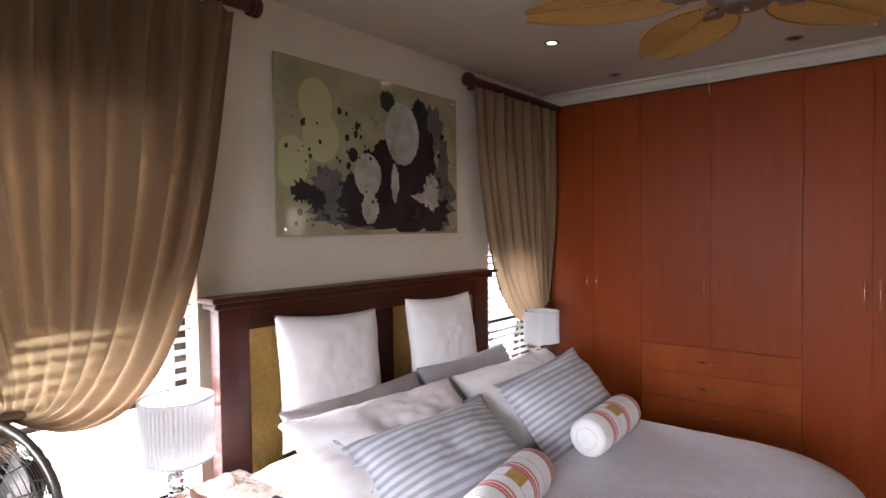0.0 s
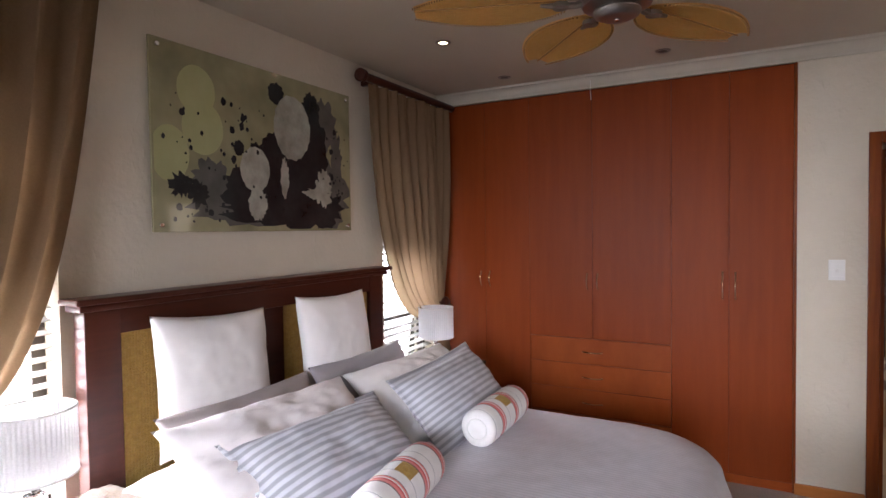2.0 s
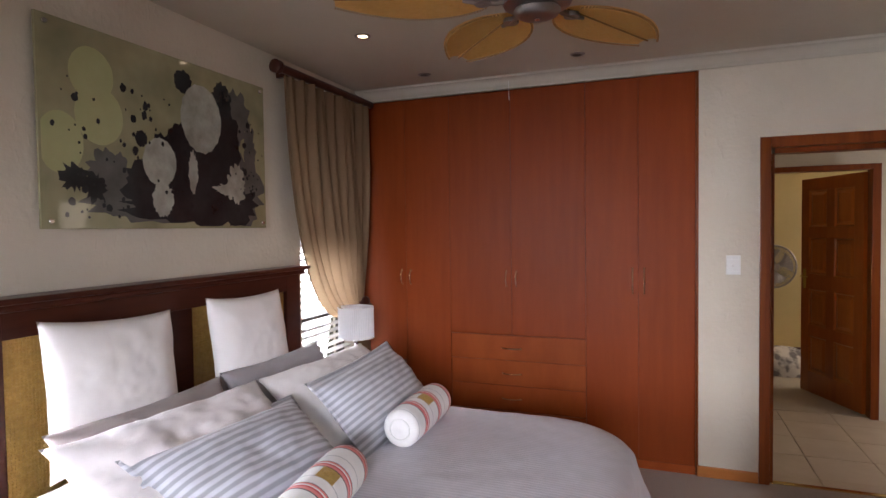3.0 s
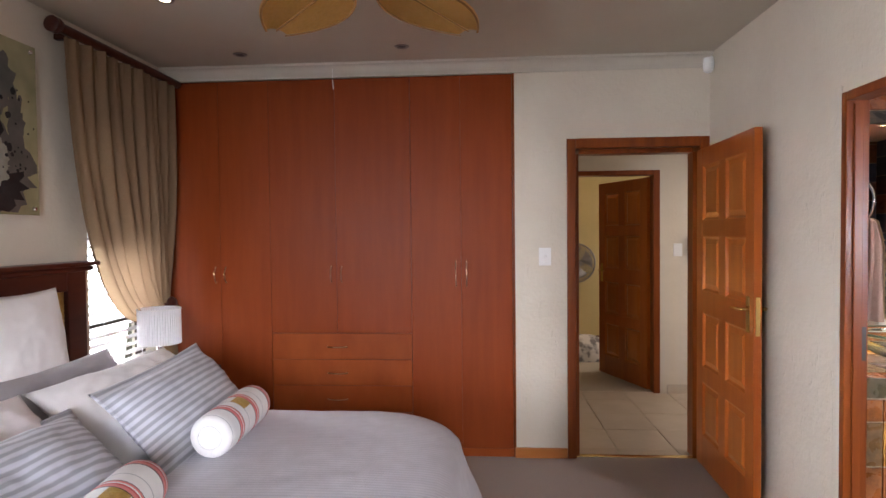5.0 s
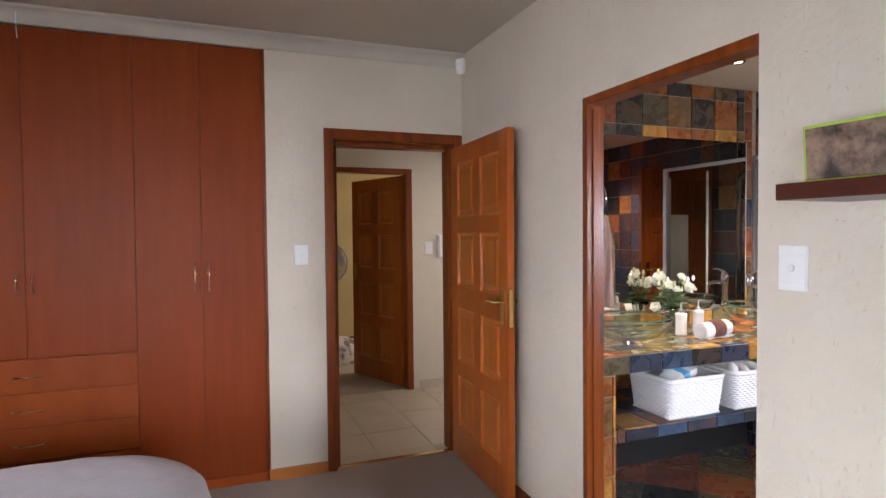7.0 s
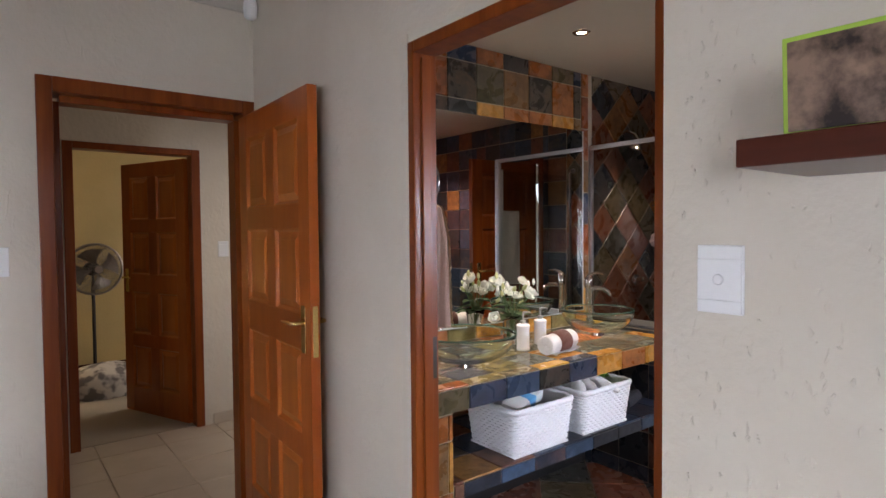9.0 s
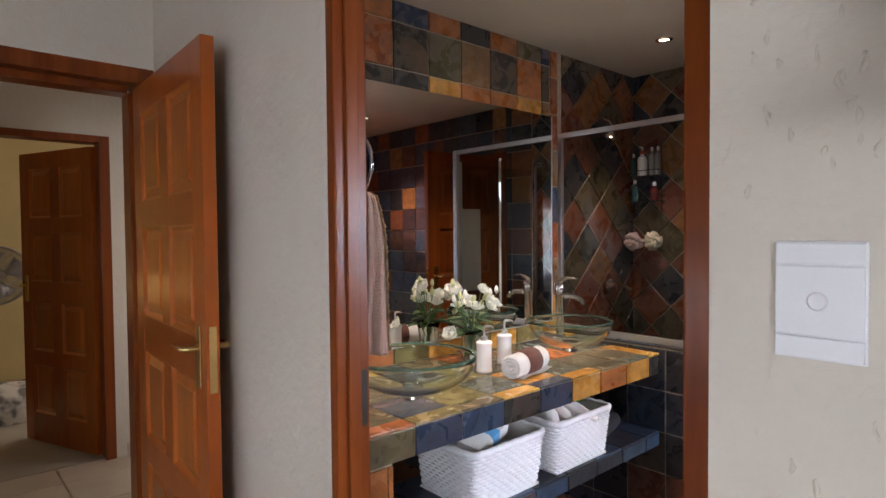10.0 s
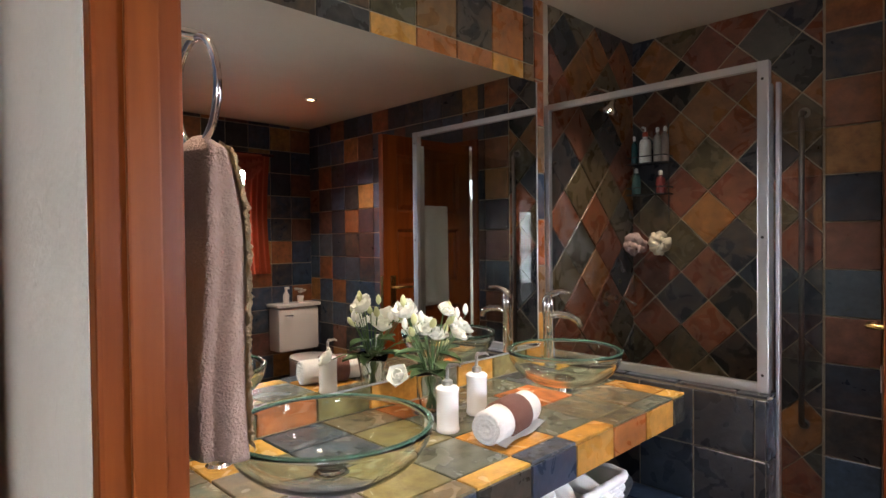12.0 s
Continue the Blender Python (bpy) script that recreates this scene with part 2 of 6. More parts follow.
    L.new(bp.outputs[0], b.inputs["Normal"])
    return m


def striped(name, axis, period, stops, rough=0.7, sheen=0.2, bump=0.0):
    """Woven stripes across one axis of the thing, repeating every period metres."""
    m = bpy.data.materials.new(name)
    m.use_nodes = True
    nt = m.node_tree
    N, L = nt.nodes, nt.links
    b = N["Principled BSDF"]
    b.inputs["Roughness"].default_value, b.inputs["Sheen Weight"].default_value = rough, sheen
    tc = N.new("ShaderNodeTexCoord")
    sep = N.new("ShaderNodeSeparateXYZ")
    L.new(tc.outputs["Object"], sep.inputs[0])
    d = N.new("ShaderNodeMath")
    d.operation = "DIVIDE"
    d.inputs[1].default_value = period
    f = N.new("ShaderNodeMath")
    f.operation = "FRACT"
    L.new(sep.outputs[axis], d.inputs[0])
    L.new(d.outputs[0], f.inputs[0])
    r = ramp_nodes(nt, stops, constant=len(stops) > 3)
    L.new(f.outputs[0], r.inputs[0])
    n = N.new("ShaderNodeTexNoise")
    n.inputs["Scale"].default_value = 14
    L.new(tc.outputs["Object"], n.inputs["Vector"])
    hsv = N.new("ShaderNodeHueSaturation")
    mr = N.new("ShaderNodeMapRange")
    mr.inputs[3].default_value, mr.inputs[4].default_value = 0.86, 1.12
    L.new(n.outputs[0], mr.inputs[0])
    L.new(mr.outputs[0], hsv.inputs["Value"])
    L.new(r.outputs[0], hsv.inputs["Color"])
    L.new(hsv.outputs[0], b.inputs["Base Color"])
    n2 = N.new("ShaderNodeTexNoise")
    n2.inputs["Scale"].default_value = 380
    L.new(tc.outputs["Object"], n2.inputs["Vector"])
    bp = N.new("ShaderNodeBump")
    bp.inputs["Strength"].default_value, bp.inputs["Distance"].default_value = 0.2, 0.003
    L.new(n2.outputs[0], bp.inputs["Height"])
    if bump:
        bp2 = N.new("ShaderNodeBump")
        bp2.inputs["Strength"].default_value, bp2.inputs["Distance"].default_value = bump, 0.004
        pp = N.new("ShaderNodeMath")
        pp.operation = "PINGPONG"
        pp.inputs[1].default_value = 0.5
        L.new(f.outputs[0], pp.inputs[0])
        L.new(pp.outputs[0], bp2.inputs["Height"])
        L.new(bp.outputs[0], bp2.inputs["Normal"])
        L.new(bp2.outputs[0], b.inputs["Normal"])
    else:
        L.new(bp.outputs[0], b.inputs["Normal"])
    return m


def cloth(name, col, through_light=0.35, col2=None, sheer=0.0):
    """Cloth that lets part of the light through."""
    m = bpy.data.materials.new(name)
    m.use_nodes = True
    nt = m.node_tree
    N, L = nt.nodes, nt.links
    out = N["Material Output"]
    N.remove(N["Principled BSDF"])
    tc = N.new("ShaderNodeTexCoord")
    n = N.new("ShaderNodeTexNoise")
    n.inputs["Scale"].default_value, n.inputs["Detail"].default_value = 160, 4
    L.new(tc.outputs["Object"], n.inputs["Vector"])
    r = ramp_nodes(nt, [(0.3, col), (0.7, col2 or tuple(c * 1.12 for c in col))], constant=False)
    L.new(n.outputs[0], r.inputs[0])
    d, t, mx = N.new("ShaderNodeBsdfDiffuse"), N.new("ShaderNodeBsdfTranslucent"), N.new("ShaderNodeMixShader")
    L.new(r.outputs[0], d.inputs[0])
    L.new(r.outputs[0], t.inputs[0])
    mx.inputs[0].default_value = through_light
    L.new(d.outputs[0], mx.inputs[1])
    L.new(t.outputs[0], mx.inputs[2])
    last = mx
    if sheer:
        clear, mx2 = N.new("ShaderNodeBsdfTransparent"), N.new("ShaderNodeMixShader")
        clear.inputs[0].default_value = (1.0, 0.72, 0.40, 1)
        mx2.inputs[0].default_value = sheer
        L.new(mx.outputs[0], mx2.inputs[1])
        L.new(clear.outputs[0], mx2.inputs[2])
        last = mx2
    L.new(last.outputs[0], out.inputs[0])
    return m


SLATE = slate("slate_tile", veins=0.2)
OCHRE = [(0.0, (0.10, 0.105, 0.075)), (0.18, (0.42, 0.20, 0.035)), (0.34, (0.17, 0.14, 0.055)), (0.48, (0.30, 0.095, 0.028)),
         (0.60, (0.045, 0.058, 0.075)), (0.72, (0.50, 0.28, 0.055)), (0.88, (0.12, 0.10, 0.06))]
SLATE_C = slate("slate_tile_ochre", rough=0.22, stops=OCHRE, veins=0.3)
SLATE_F = slate("slate_tile_frieze", rough=0.26, stops=FRIEZE, veins=0.2)
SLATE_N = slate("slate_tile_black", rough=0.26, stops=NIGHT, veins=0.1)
SLATE_D = slate("slate_tile_dark", rough=0.26, stops=SOMBRE, veins=0.2)
CURTAIN = cloth("curtain_cloth", (0.22, 0.145, 0.086), 0.22, sheer=0.012)
SHADE = cloth("lampshade_cloth", (0.74, 0.74, 0.75), 0.35)
RUST = cloth("rust_voile", (0.45, 0.10, 0.05), 0.5)
STRIPE = striped("grey_stripe", 2, 0.030, [(0.0, (0.56, 0.575, 0.63)), (0.42, (0.47, 0.485, 0.53)), (0.50, (0.33, 0.34, 0.375)), (0.90, (0.45, 0.465, 0.51))])
SPREAD = striped("ribbed_spread", 1, 0.020, [(0.0, (0.66, 0.645, 0.71)), (0.5, (0.55, 0.54, 0.60)), (1.0, (0.66, 0.645, 0.71))], bump=0.5)
WH, RD, PK, BK = (0.80, 0.79, 0.78), (0.60, 0.065, 0.075), (0.74, 0.21, 0.20), (0.07, 0.06, 0.07)
BOLSTER = striped("bolster_stripe", 0, 0.17, [(0.0, WH), (0.10, BK), (0.13, PK), (0.22, RD), (0.27, WH), (0.31, PK), (0.37, BK), (0.39, WH), (0.66, (0.5, 0.5, 0.52)), (0.69, WH)])
TAUPE = mat("taupe_satin", (0.36, 0.31, 0.30), 0.6, col2=(0.42, 0.37, 0.36), scale=6, bump=0.2, bscale=300, sheen=0.2)
TAUPE_G = mat("grey_taupe_satin", (0.30, 0.285, 0.30), 0.6, col2=(0.36, 0.34, 0.36), scale=6, bump=0.2, bscale=300, sheen=0.2)
PINKISH = mat("pale_linen", (0.80, 0.755, 0.765), 0.8, col2=(0.85, 0.81, 0.82), scale=6, bump=0.25, bscale=300, sheen=0.2)
CANE = mat("woven_cane", (0.42, 0.24, 0.05), 0.5, col2=(0.60, 0.38, 0.11), scale=60, detail=3, bump=0.9, bscale=170)
RATTAN = mat("rattan", (0.70, 0.38, 0.09), 0.45, col2=(0.84, 0.52, 0.16), scale=45, detail=4, bump=0.8, bscale=120, stretch=(1, 3, 1))
PEWTER = mat("pewter", (0.22, 0.20, 0.19), 0.35, 1.0, col2=(0.30, 0.28, 0.26), scale=12)
BRASS = mat("brass", (0.78, 0.56, 0.22), 0.22, 1.0)
STEEL = mat("brushed_steel", (0.60, 0.60, 0.60), 0.28, 1.0)
IRON = mat("dark_iron", (0.05, 0.05, 0.05), 0.45, 0.8)
WICKER = mat("white_wicker", (0.74, 0.75, 0.78), 0.55, col2=(0.80, 0.81, 0.83), scale=40, bump=0.3, bscale=200)
CERAMIC = mat("white_ceramic", (0.80, 0.79, 0.77), 0.12)
TOWEL_W = mat("white_towelling", (0.78, 0.76, 0.73), 0.95, col2=(0.84, 0.82, 0.79), scale=60, bump=1.0, bscale=260, sheen=0.4)
TOWEL_B = mat("brown_towelling", (0.12, 0.042, 0.028), 0.95, col2=(0.16, 0.06, 0.04), scale=60, bump=1.0, bscale=260, sheen=0.08)
TOWEL_M = mat("mauve_brown_towelling", (0.40, 0.26, 0.20), 0.95, col2=(0.48, 0.32, 0.25), scale=50, bump=0.8, bscale=240, sheen=0.1)
TOWEL_C = mat("cream_towelling", (0.52, 0.38, 0.21), 0.95, col2=(0.66, 0.50, 0.30), scale=50, bump=1.0, bscale=240, sheen=0.1)
PETAL = mat("white_petal", (0.78, 0.78, 0.68), 0.6, col2=(0.84, 0.85, 0.78), scale=20)
LEAF = mat("flower_leaf", (0.05, 0.10, 0.035), 0.5, col2=(0.10, 0.17, 0.06), scale=12)
BUD = mat("green_bud", (0.38, 0.42, 0.16), 0.6, col2=(0.60, 0.60, 0.34), scale=20)
GLOW_WARM = mat("lamp_glow", (1.0, 0.80, 0.50), 0.5, emit=14.0)
GLOW_DAY = mat("daylight_glow", (1.0, 0.97, 0.97), 0.5, emit=1.0)
SLAT = mat("blind_slat_white", (0.46, 0.44, 0.41), 0.45, col2=(0.52, 0.50, 0.47), scale=10)
YELLOW = mat("yellow_plaster", (0.45, 0.36, 0.16), 0.8, col2=(0.50, 0.40, 0.19), scale=3, bump=0.2, bscale=40)
PALECARPET = mat("pale_carpet", (0.42, 0.37, 0.29), 0.95, col2=(0.48, 0.43, 0.34), scale=80, bump=0.6, bscale=300)


# ---- mesh helpers ----
def bm_box(x0, y0, z0, x1, y1, z1, bev=0.0, bm=None):
    bm = bm or bmesh.new()
    vs = [bm.verts.new((x, y, z)) for z in (z0, z1) for y in (y0, y1) for x in (x0, x1)]
    fs = [bm.faces.new([vs[i] for i in q]) for q in ((0, 2, 3, 1), (4, 5, 7, 6), (0, 1, 5, 4), (2, 6, 7, 3), (0, 4, 6, 2), (1, 3, 7, 5))]
    if bev:
        edges = list({e for f in fs for e in f.edges})
        bmesh.ops.bevel(bm, geom=edges, offset=bev, segments=2, affect="EDGES", profile=0.6)
    return bm


def bm_lathe(profile, seg=24, cap=True, bm=None, centre=(0, 0, 0), axis="z"):
    """Turns (radius, height) pairs about an axis."""
    bm = bm or bmesh.new()
    rings = []
    cx, cy, cz = centre
    for r, h in profile:
        ring = []
        for i in range(seg):
            a = 2 * math.pi * i / seg
            u, v = r * math.cos(a), r * math.sin(a)
            p = (u, v, h) if axis == "z" else ((h, u, v) if axis == "x" else (v, h, u))
            ring.append(bm.verts.new((cx + p[0], cy + p[1], cz + p[2])))
        rings.append(ring)
    for a, b in zip(rings, rings[1:]):
        for i in range(seg):
            bm.faces.new((a[i], a[(i + 1) % seg], b[(i + 1) % seg], b[i]))
    if cap:
        bm.faces.new(rings[0][::-1])
        bm.faces.new(rings[-1])
    return bm


def bm_tube(points, radius, seg=8, bm=None, closed=False):
    bm = bm or bmesh.new()
    pts = [Vector(p) for p in points]
    n = len(pts)
    rings = []
    up = Vector((0.13, 0.21, 0.97))
    for i, p in enumerate(pts):
        if closed:
            d = pts[(i + 1) % n] - pts[i - 1]
        else:
            d = pts[min(i + 1, n - 1)] - pts[max(i - 1, 0)]
        d.normalize()
        s = d.cross(up)
        if s.length < 1e-4:
            s = d.cross(Vector((1, 0, 0)))
        s.normalize()
        t = s.cross(d)
        r = radius[i] if isinstance(radius, (list, tuple)) else radius
        rings.append([bm.verts.new(p + r * (math.cos(2 * math.pi * k / seg) * s + math.sin(2 * math.pi * k / seg) * t)) for k in range(seg)])
    pairs = list(zip(rings, rings[1:])) + ([(rings[-1], rings[0])] if closed else [])
    for a, b in pairs:
        for k in range(seg):
            bm.faces.new((a[k], a[(k + 1) % seg], b[(k + 1) % seg], b[k]))
    if not closed:
        bm.faces.new(rings[0][::-1])
        bm.faces.new(rings[-1])
    return bm


def bm_grid(fn, nu, nv, bm=None, closed_u=False):
    bm = bm or bmesh.new()
    vs = [[bm.verts.new(fn(i / (nu if closed_u else nu - 1), j / (nv - 1))) for i in range(nu)] for j in range(nv)]
    for j in range(nv - 1):
        for i in range(nu if closed_u else nu - 1):
            k = (i + 1) % nu
            bm.faces.new((vs[j][i], vs[j][k], vs[j + 1][k], vs[j + 1][i]))
    return bm


def to_mesh(name, bm, material, smooth=False):
    bmesh.ops.recalc_face_normals(bm, faces=bm.faces)
    me = bpy.data.meshes.new(name)
    bm.to_mesh(me)
    bm.free()
    for m in (material if isinstance(material, (list, tuple)) else [material]):
        me.materials.append(m)
    if smooth:
        me.polygons.foreach_set("use_smooth", [True] * len(me.polygons))
        if smooth != "all":
            me.set_sharp_from_angle(angle=radians(40))
    return me


def thing(name, label, category, group="", kind="", at=None):
    ob = new(name)
    ob.empty_display_size = 0.05
    if at is not None:
        ob.matrix_world = at
    return tagged(ob, label, category, group, kind)


def part(name, bm, material, parent, label="", smooth=False, at=None):
    ob = new(name, to_mesh(name, bm, material, smooth))
    ob.parent = parent
    if at is not None:
        ob.matrix_basis = at
    return tagged(ob, label) if label else ob


def solid(name, bm, material, label, category, group="", kind="", smooth=False, at=None):
    ob = new(name, to_mesh(name, bm, material, smooth))
    if at is not None:
        ob.matrix_world = at
    return tagged(ob, label, category, group, kind)


def setting(name, bm, material, label, category="wall"):
    return solid(name, bm, material, label, category, kind="structure")


# ---- plan ----
XW, XE, YN, YS, H = -1.98, 1.70, 4.745, -2.2, 2.67
T = 0.085
BX0, BX1, BY0, BY1, BH = XE + T, 4.42, 0.90, 4.12, 2.45
CW = 0.42
DX0, DX1, DZ = 0.775, 1.697, 2.14
AY0, AY1, AZ = 2.443, 3.35, 2.085
HALL = 6.35

# ---- bedroom shell ----
setting("floor", bm_box(XW - 0.2, YS - 0.2, -0.12, XE + T / 2, YN + 0.04, 0.0), CARPET, "beige-brown looped carpet on the bedroom floor", "floor")
setting("ceiling", bm_box(XW - 0.2, YS - 0.2, H, XE + T, YN + 0.15, H + 0.12), CEIL_DIM, "plain off-white painted bedroom ceiling", "ceiling")


def wall_with_holes(axis, c0, c1, a0, a1, z0, z1, holes):
    """A wall along one axis, c0 to c1 thick, from a0 to a1, with holes (a, b, lo, hi) right through it."""
    bm = bmesh.new()

    def piece(p, q, lo, hi):
        if q - p > 1e-4 and hi - lo > 1e-4:
            if axis == "x":
                bm_box(p, c0, lo, q, c1, hi, bm=bm)
            else:
                bm_box(c0, p, lo, c1, q, hi, bm=bm)
    cur = a0
    for a, b, lo, hi in sorted(holes):
        piece(cur, a, z0, z1)
        piece(a, b, z0, lo)
        piece(a, b, hi, z1)
        cur = b
    piece(cur, a1, z0, z1)
    return bm


WL = (0.25, 1.87, 0.32, 2.2)
WR = (3.92, 4.62, 0.32, 2.2)
# WB: unseen opening added behind the camera to bring in more daylight
WB = (-1.8, -0.2, 0.3, 2.1)
setting("wall_west", wall_with_holes("y", XW - 0.2, XW, YS - 0.2, YN + 0.6, 0, H, [WB, WL, WR]), PLASTER, "cream textured plaster wall behind the bed")
setting("wall_north", wall_with_holes("x", YN, YN + 0.13, CW, XE + T, 0, H, [(DX0, DX1, -0.01, DZ)]), PLASTER, "cream textured plaster wall with the open bedroom door")
setting("wall_east", wall_with_holes("y", XE, BX0, YS - 0.2, YN, 0, H, [(AY0, AY1, -0.01, AZ)]), PLASTER, "cream textured plaster wall with the bathroom doorway")
setting("wall_south", wall_with_holes("x", YS - 0.2, YS, XW, XE, 0, H, [(-1.4, 1.2, 0.3, 2.4)]), PLASTER, "cream plaster wall behind the bed's foot side")

setting("wall_wardrobe_recess", bm_box(XW, YN + 0.61, 0, CW, YN + 0.70, H), PLASTER, "plain plaster wall behind the built-in wardrobe")
setting("wall_wardrobe_side", bm_box(CW, YN + 0.13, 0, CW + 0.1, YN + 0.70, H), PLASTER, "plain plaster return wall beside the wardrobe")
setting("wall_over_wardrobe", bm_box(XW, YN, 2.588, CW, YN + 0.6, H), PLASTER, "narrow plaster band over the wardrobe")


def cornice(name, pts, label):
    """A cove along a run of wall, from (x, y) to (x, y), leaning into the room by the normal (nx, ny)."""
    bm = bmesh.new()
    (x0, y0), (x1, y1), (nx, ny), h = pts
    prof = [(0.0, h - 0.085), (0.012, h - 0.085), (0.014, h - 0.075)]
    prof += [(0.014 + 0.05 * (1 - math.cos(a)), h - 0.075 + 0.06 * math.sin(a)) for a in [i * math.pi / 12 for i in range(1, 7)]]
    prof += [(0.072, h - 0.001), (0.0, h - 0.001)]
    a = [bm.verts.new((x0 + nx * d, y0 + ny * d, z)) for d, z in prof]
    b = [bm.verts.new((x1 + nx * d, y1 + ny * d, z)) for d, z in prof]
    for i in range(len(prof)):
        k = (i + 1) % len(prof)
        bm.faces.new((a[i], a[k], b[k], b[i]))
    bm.faces.new(a)
    bm.faces.new(b[::-1])
    return setting(name, bm, CORN, label, "cornice")


cornice("trim_north", ((XW, YN), (XE, YN), (0, -1), H), "white coved cornice over the wardrobe and door")
cornice("trim_south", ((XW, YS), (XE, YS), (0, 1), H), "white coved cornice on the far bedroom wall")


def skirting(name, x0, y0, x1, y1, material, label, h=0.07):
    return setting(name, bm_box(x0, y0, 0.0, x1, y1, h, 0.004), material, label, "skirting board")


SKIRT = mat("skirting_wood", (0.40, 0.13, 0.025), 0.35, col2=(0.50, 0.19, 0.045), scale=3, detail=9, stretch=(0.9, 9, 9))
skirting("baseboard_north", CW + 0.004, YN - 0.015, DX0 - 0.002, YN - 0.002, SKIRT, "orange-brown wooden skirting beside the wardrobe")
skirting("baseboard_east", XE - 0.015, AY1 + 0.06, XE - 0.002, YN - 0.02, FRAME, "dark red-brown skirting behind the open door")
skirting("baseboard_east_2", XE - 0.015, YS, XE - 0.002, AY0 - 0.05, FRAME, "dark red-brown skirting under the shelf")

# ---- wardrobe ----
wardrobe = thing("wardrobe", "built-in floor to ceiling wardrobe in reddish cherry wood veneer", "wardrobe")
part("carcass", bm_box(XW, YN + 0.022, 0.0, CW, YN + 0.6, 2.585), CHERRY, wardrobe)
part("plinth", bm_box(XW, YN + 0.006, 0.0, CW, YN + 0.021, 0.055), CHERRY_H, wardrobe)
part("end_strip", bm_box(CW - 0.004, YN - 0.004, 0.0, CW + 0.012, YN + 0.02, 2.583, 0.002), FRAME, wardrobe)
VX = [-1.95, -1.60, -1.245, -0.785, -0.27, 0.07, 0.413]


def bow_handle(length, vertical=True):
    """A slim bowed pull with two feet."""
    n = 11
    pts = [(0, -0.004 - 0.024 * math.sin(math.pi * i / (n - 1)) ** 0.7, length * (i / (n - 1) - 0.5)) for i in range(n)]
    if not vertical:
        pts = [(z, y, 0) for x, y, z in pts]
    bm = bm_tube(pts, [0.0062 - 0.0015 * math.sin(math.pi * i / (n - 1)) for i in range(n)], 8)
    for e in (pts[0], pts[-1]):
        bm_lathe([(0.0075, 0.0), (0.0075, -0.006), (0.004, -0.009)], 10, centre=(e[0], 0, e[2]), axis="y", bm=bm)
    return bm


COPPER = mat("copper_bronze", (0.85, 0.56, 0.38), 0.25, 1.0)
for i in range(6):
    lo = 0.845 if i in (2, 3) else 0.06
    d = part("door", bm_box(VX[i] + 0.0009, YN, lo, VX[i + 1] - 0.0009, YN + 0.02, 2.575, 0.001), CHERRY, wardrobe)
    hx = VX[i + 1] - 0.036 if i % 2 == 0 else VX[i] + 0.036
    L_ = 0.16 if i > 3 else 0.10
    part("handle", bow_handle(L_), COPPER, d, "slim bowed copper handle", True, pose(hx, YN, 1.25))
for k in range(3):
    zt = 0.842 - 0.181 * k
    d = part("drawer", bm_box(-1.243, YN, zt - 0.179, -0.2712, YN + 0.02, zt, 0.001), CHERRY_H, wardrobe)
    part("handle", bow_handle(0.13, False), COPPER, d, "slim bowed copper handle", True, pose(-0.79, YN, zt - 0.092))
part("bottom_drawer_front", bm_box(-1.243, YN, 0.06, -0.272, YN + 0.02, 0.295, 0.0015), CHERRY_H, wardrobe)
solid("hanging_thread", bm_tube([(-0.77, 4.66, 2.62), (-0.772, 4.66, 2.56), (-0.768, 4.662, 2.49)], 0.0025, 6), WHITE, "thin white thread hanging from the cornice", "thread")


# ---- doors ----
def panel_leaf(parent, w, h, t=0.04, rows=4, wood=MERANTI, field=MERANTI_LIT):
    """A leaf with two columns of raised panels. Hinge edge at x=0, z from 0."""
    st, mid = 0.105, 0.10
    pw = (w - 2 * st - mid) / 2
    rails = [0.20, 0.10, 0.14, 0.10, 0.11]
    ph = (h - sum(rails)) / rows
    y0, y1 = -t / 2, t / 2
    for x0, x1 in ((0, st), (w - st, w)):
        part("stile", bm_box(x0, y0, 0, x1, y1, h, 0.002), wood, parent)
    z = 0
    for r in range(rows + 1):
        part("rail", bm_box(st, y0 + 0.0005, z, w - st, y1 - 0.0005, z + rails[r], 0.0015), wood, parent)
        z += rails[r]
        if r < rows:
            part("muntin", bm_box(st + pw, y0 + 0.0005, z, st + pw + mid, y1 - 0.0005, z + ph, 0.0015), wood, parent)
            for x0 in (st, st + pw + mid):
                bm = bmesh.new()
                for sgn in (1, -1):
                    loops = []
                    for ins, d in ((0.0, 0.0185), (0.004, 0.0175), (0.014, 0.006), (0.019, 0.005), (0.044, 0.0135), (0.047, 0.0155)):
                        loops.append([bm.verts.new((x, sgn * d, q)) for x, q in ((x0 + ins, z + ins), (x0 + pw - ins, z + ins), (x0 + pw - ins, z + ph - ins), (x0 + ins, z + ph - ins))])
                    for a, b in zip(loops, loops[1:]):
                        for k in range(4):
                            bm.faces.new((a[k], a[(k + 1) % 4], b[(k + 1) % 4], b[k]))
                    bm.faces.new(loops[-1])
                part("panel", bm, field, parent)
            z += ph


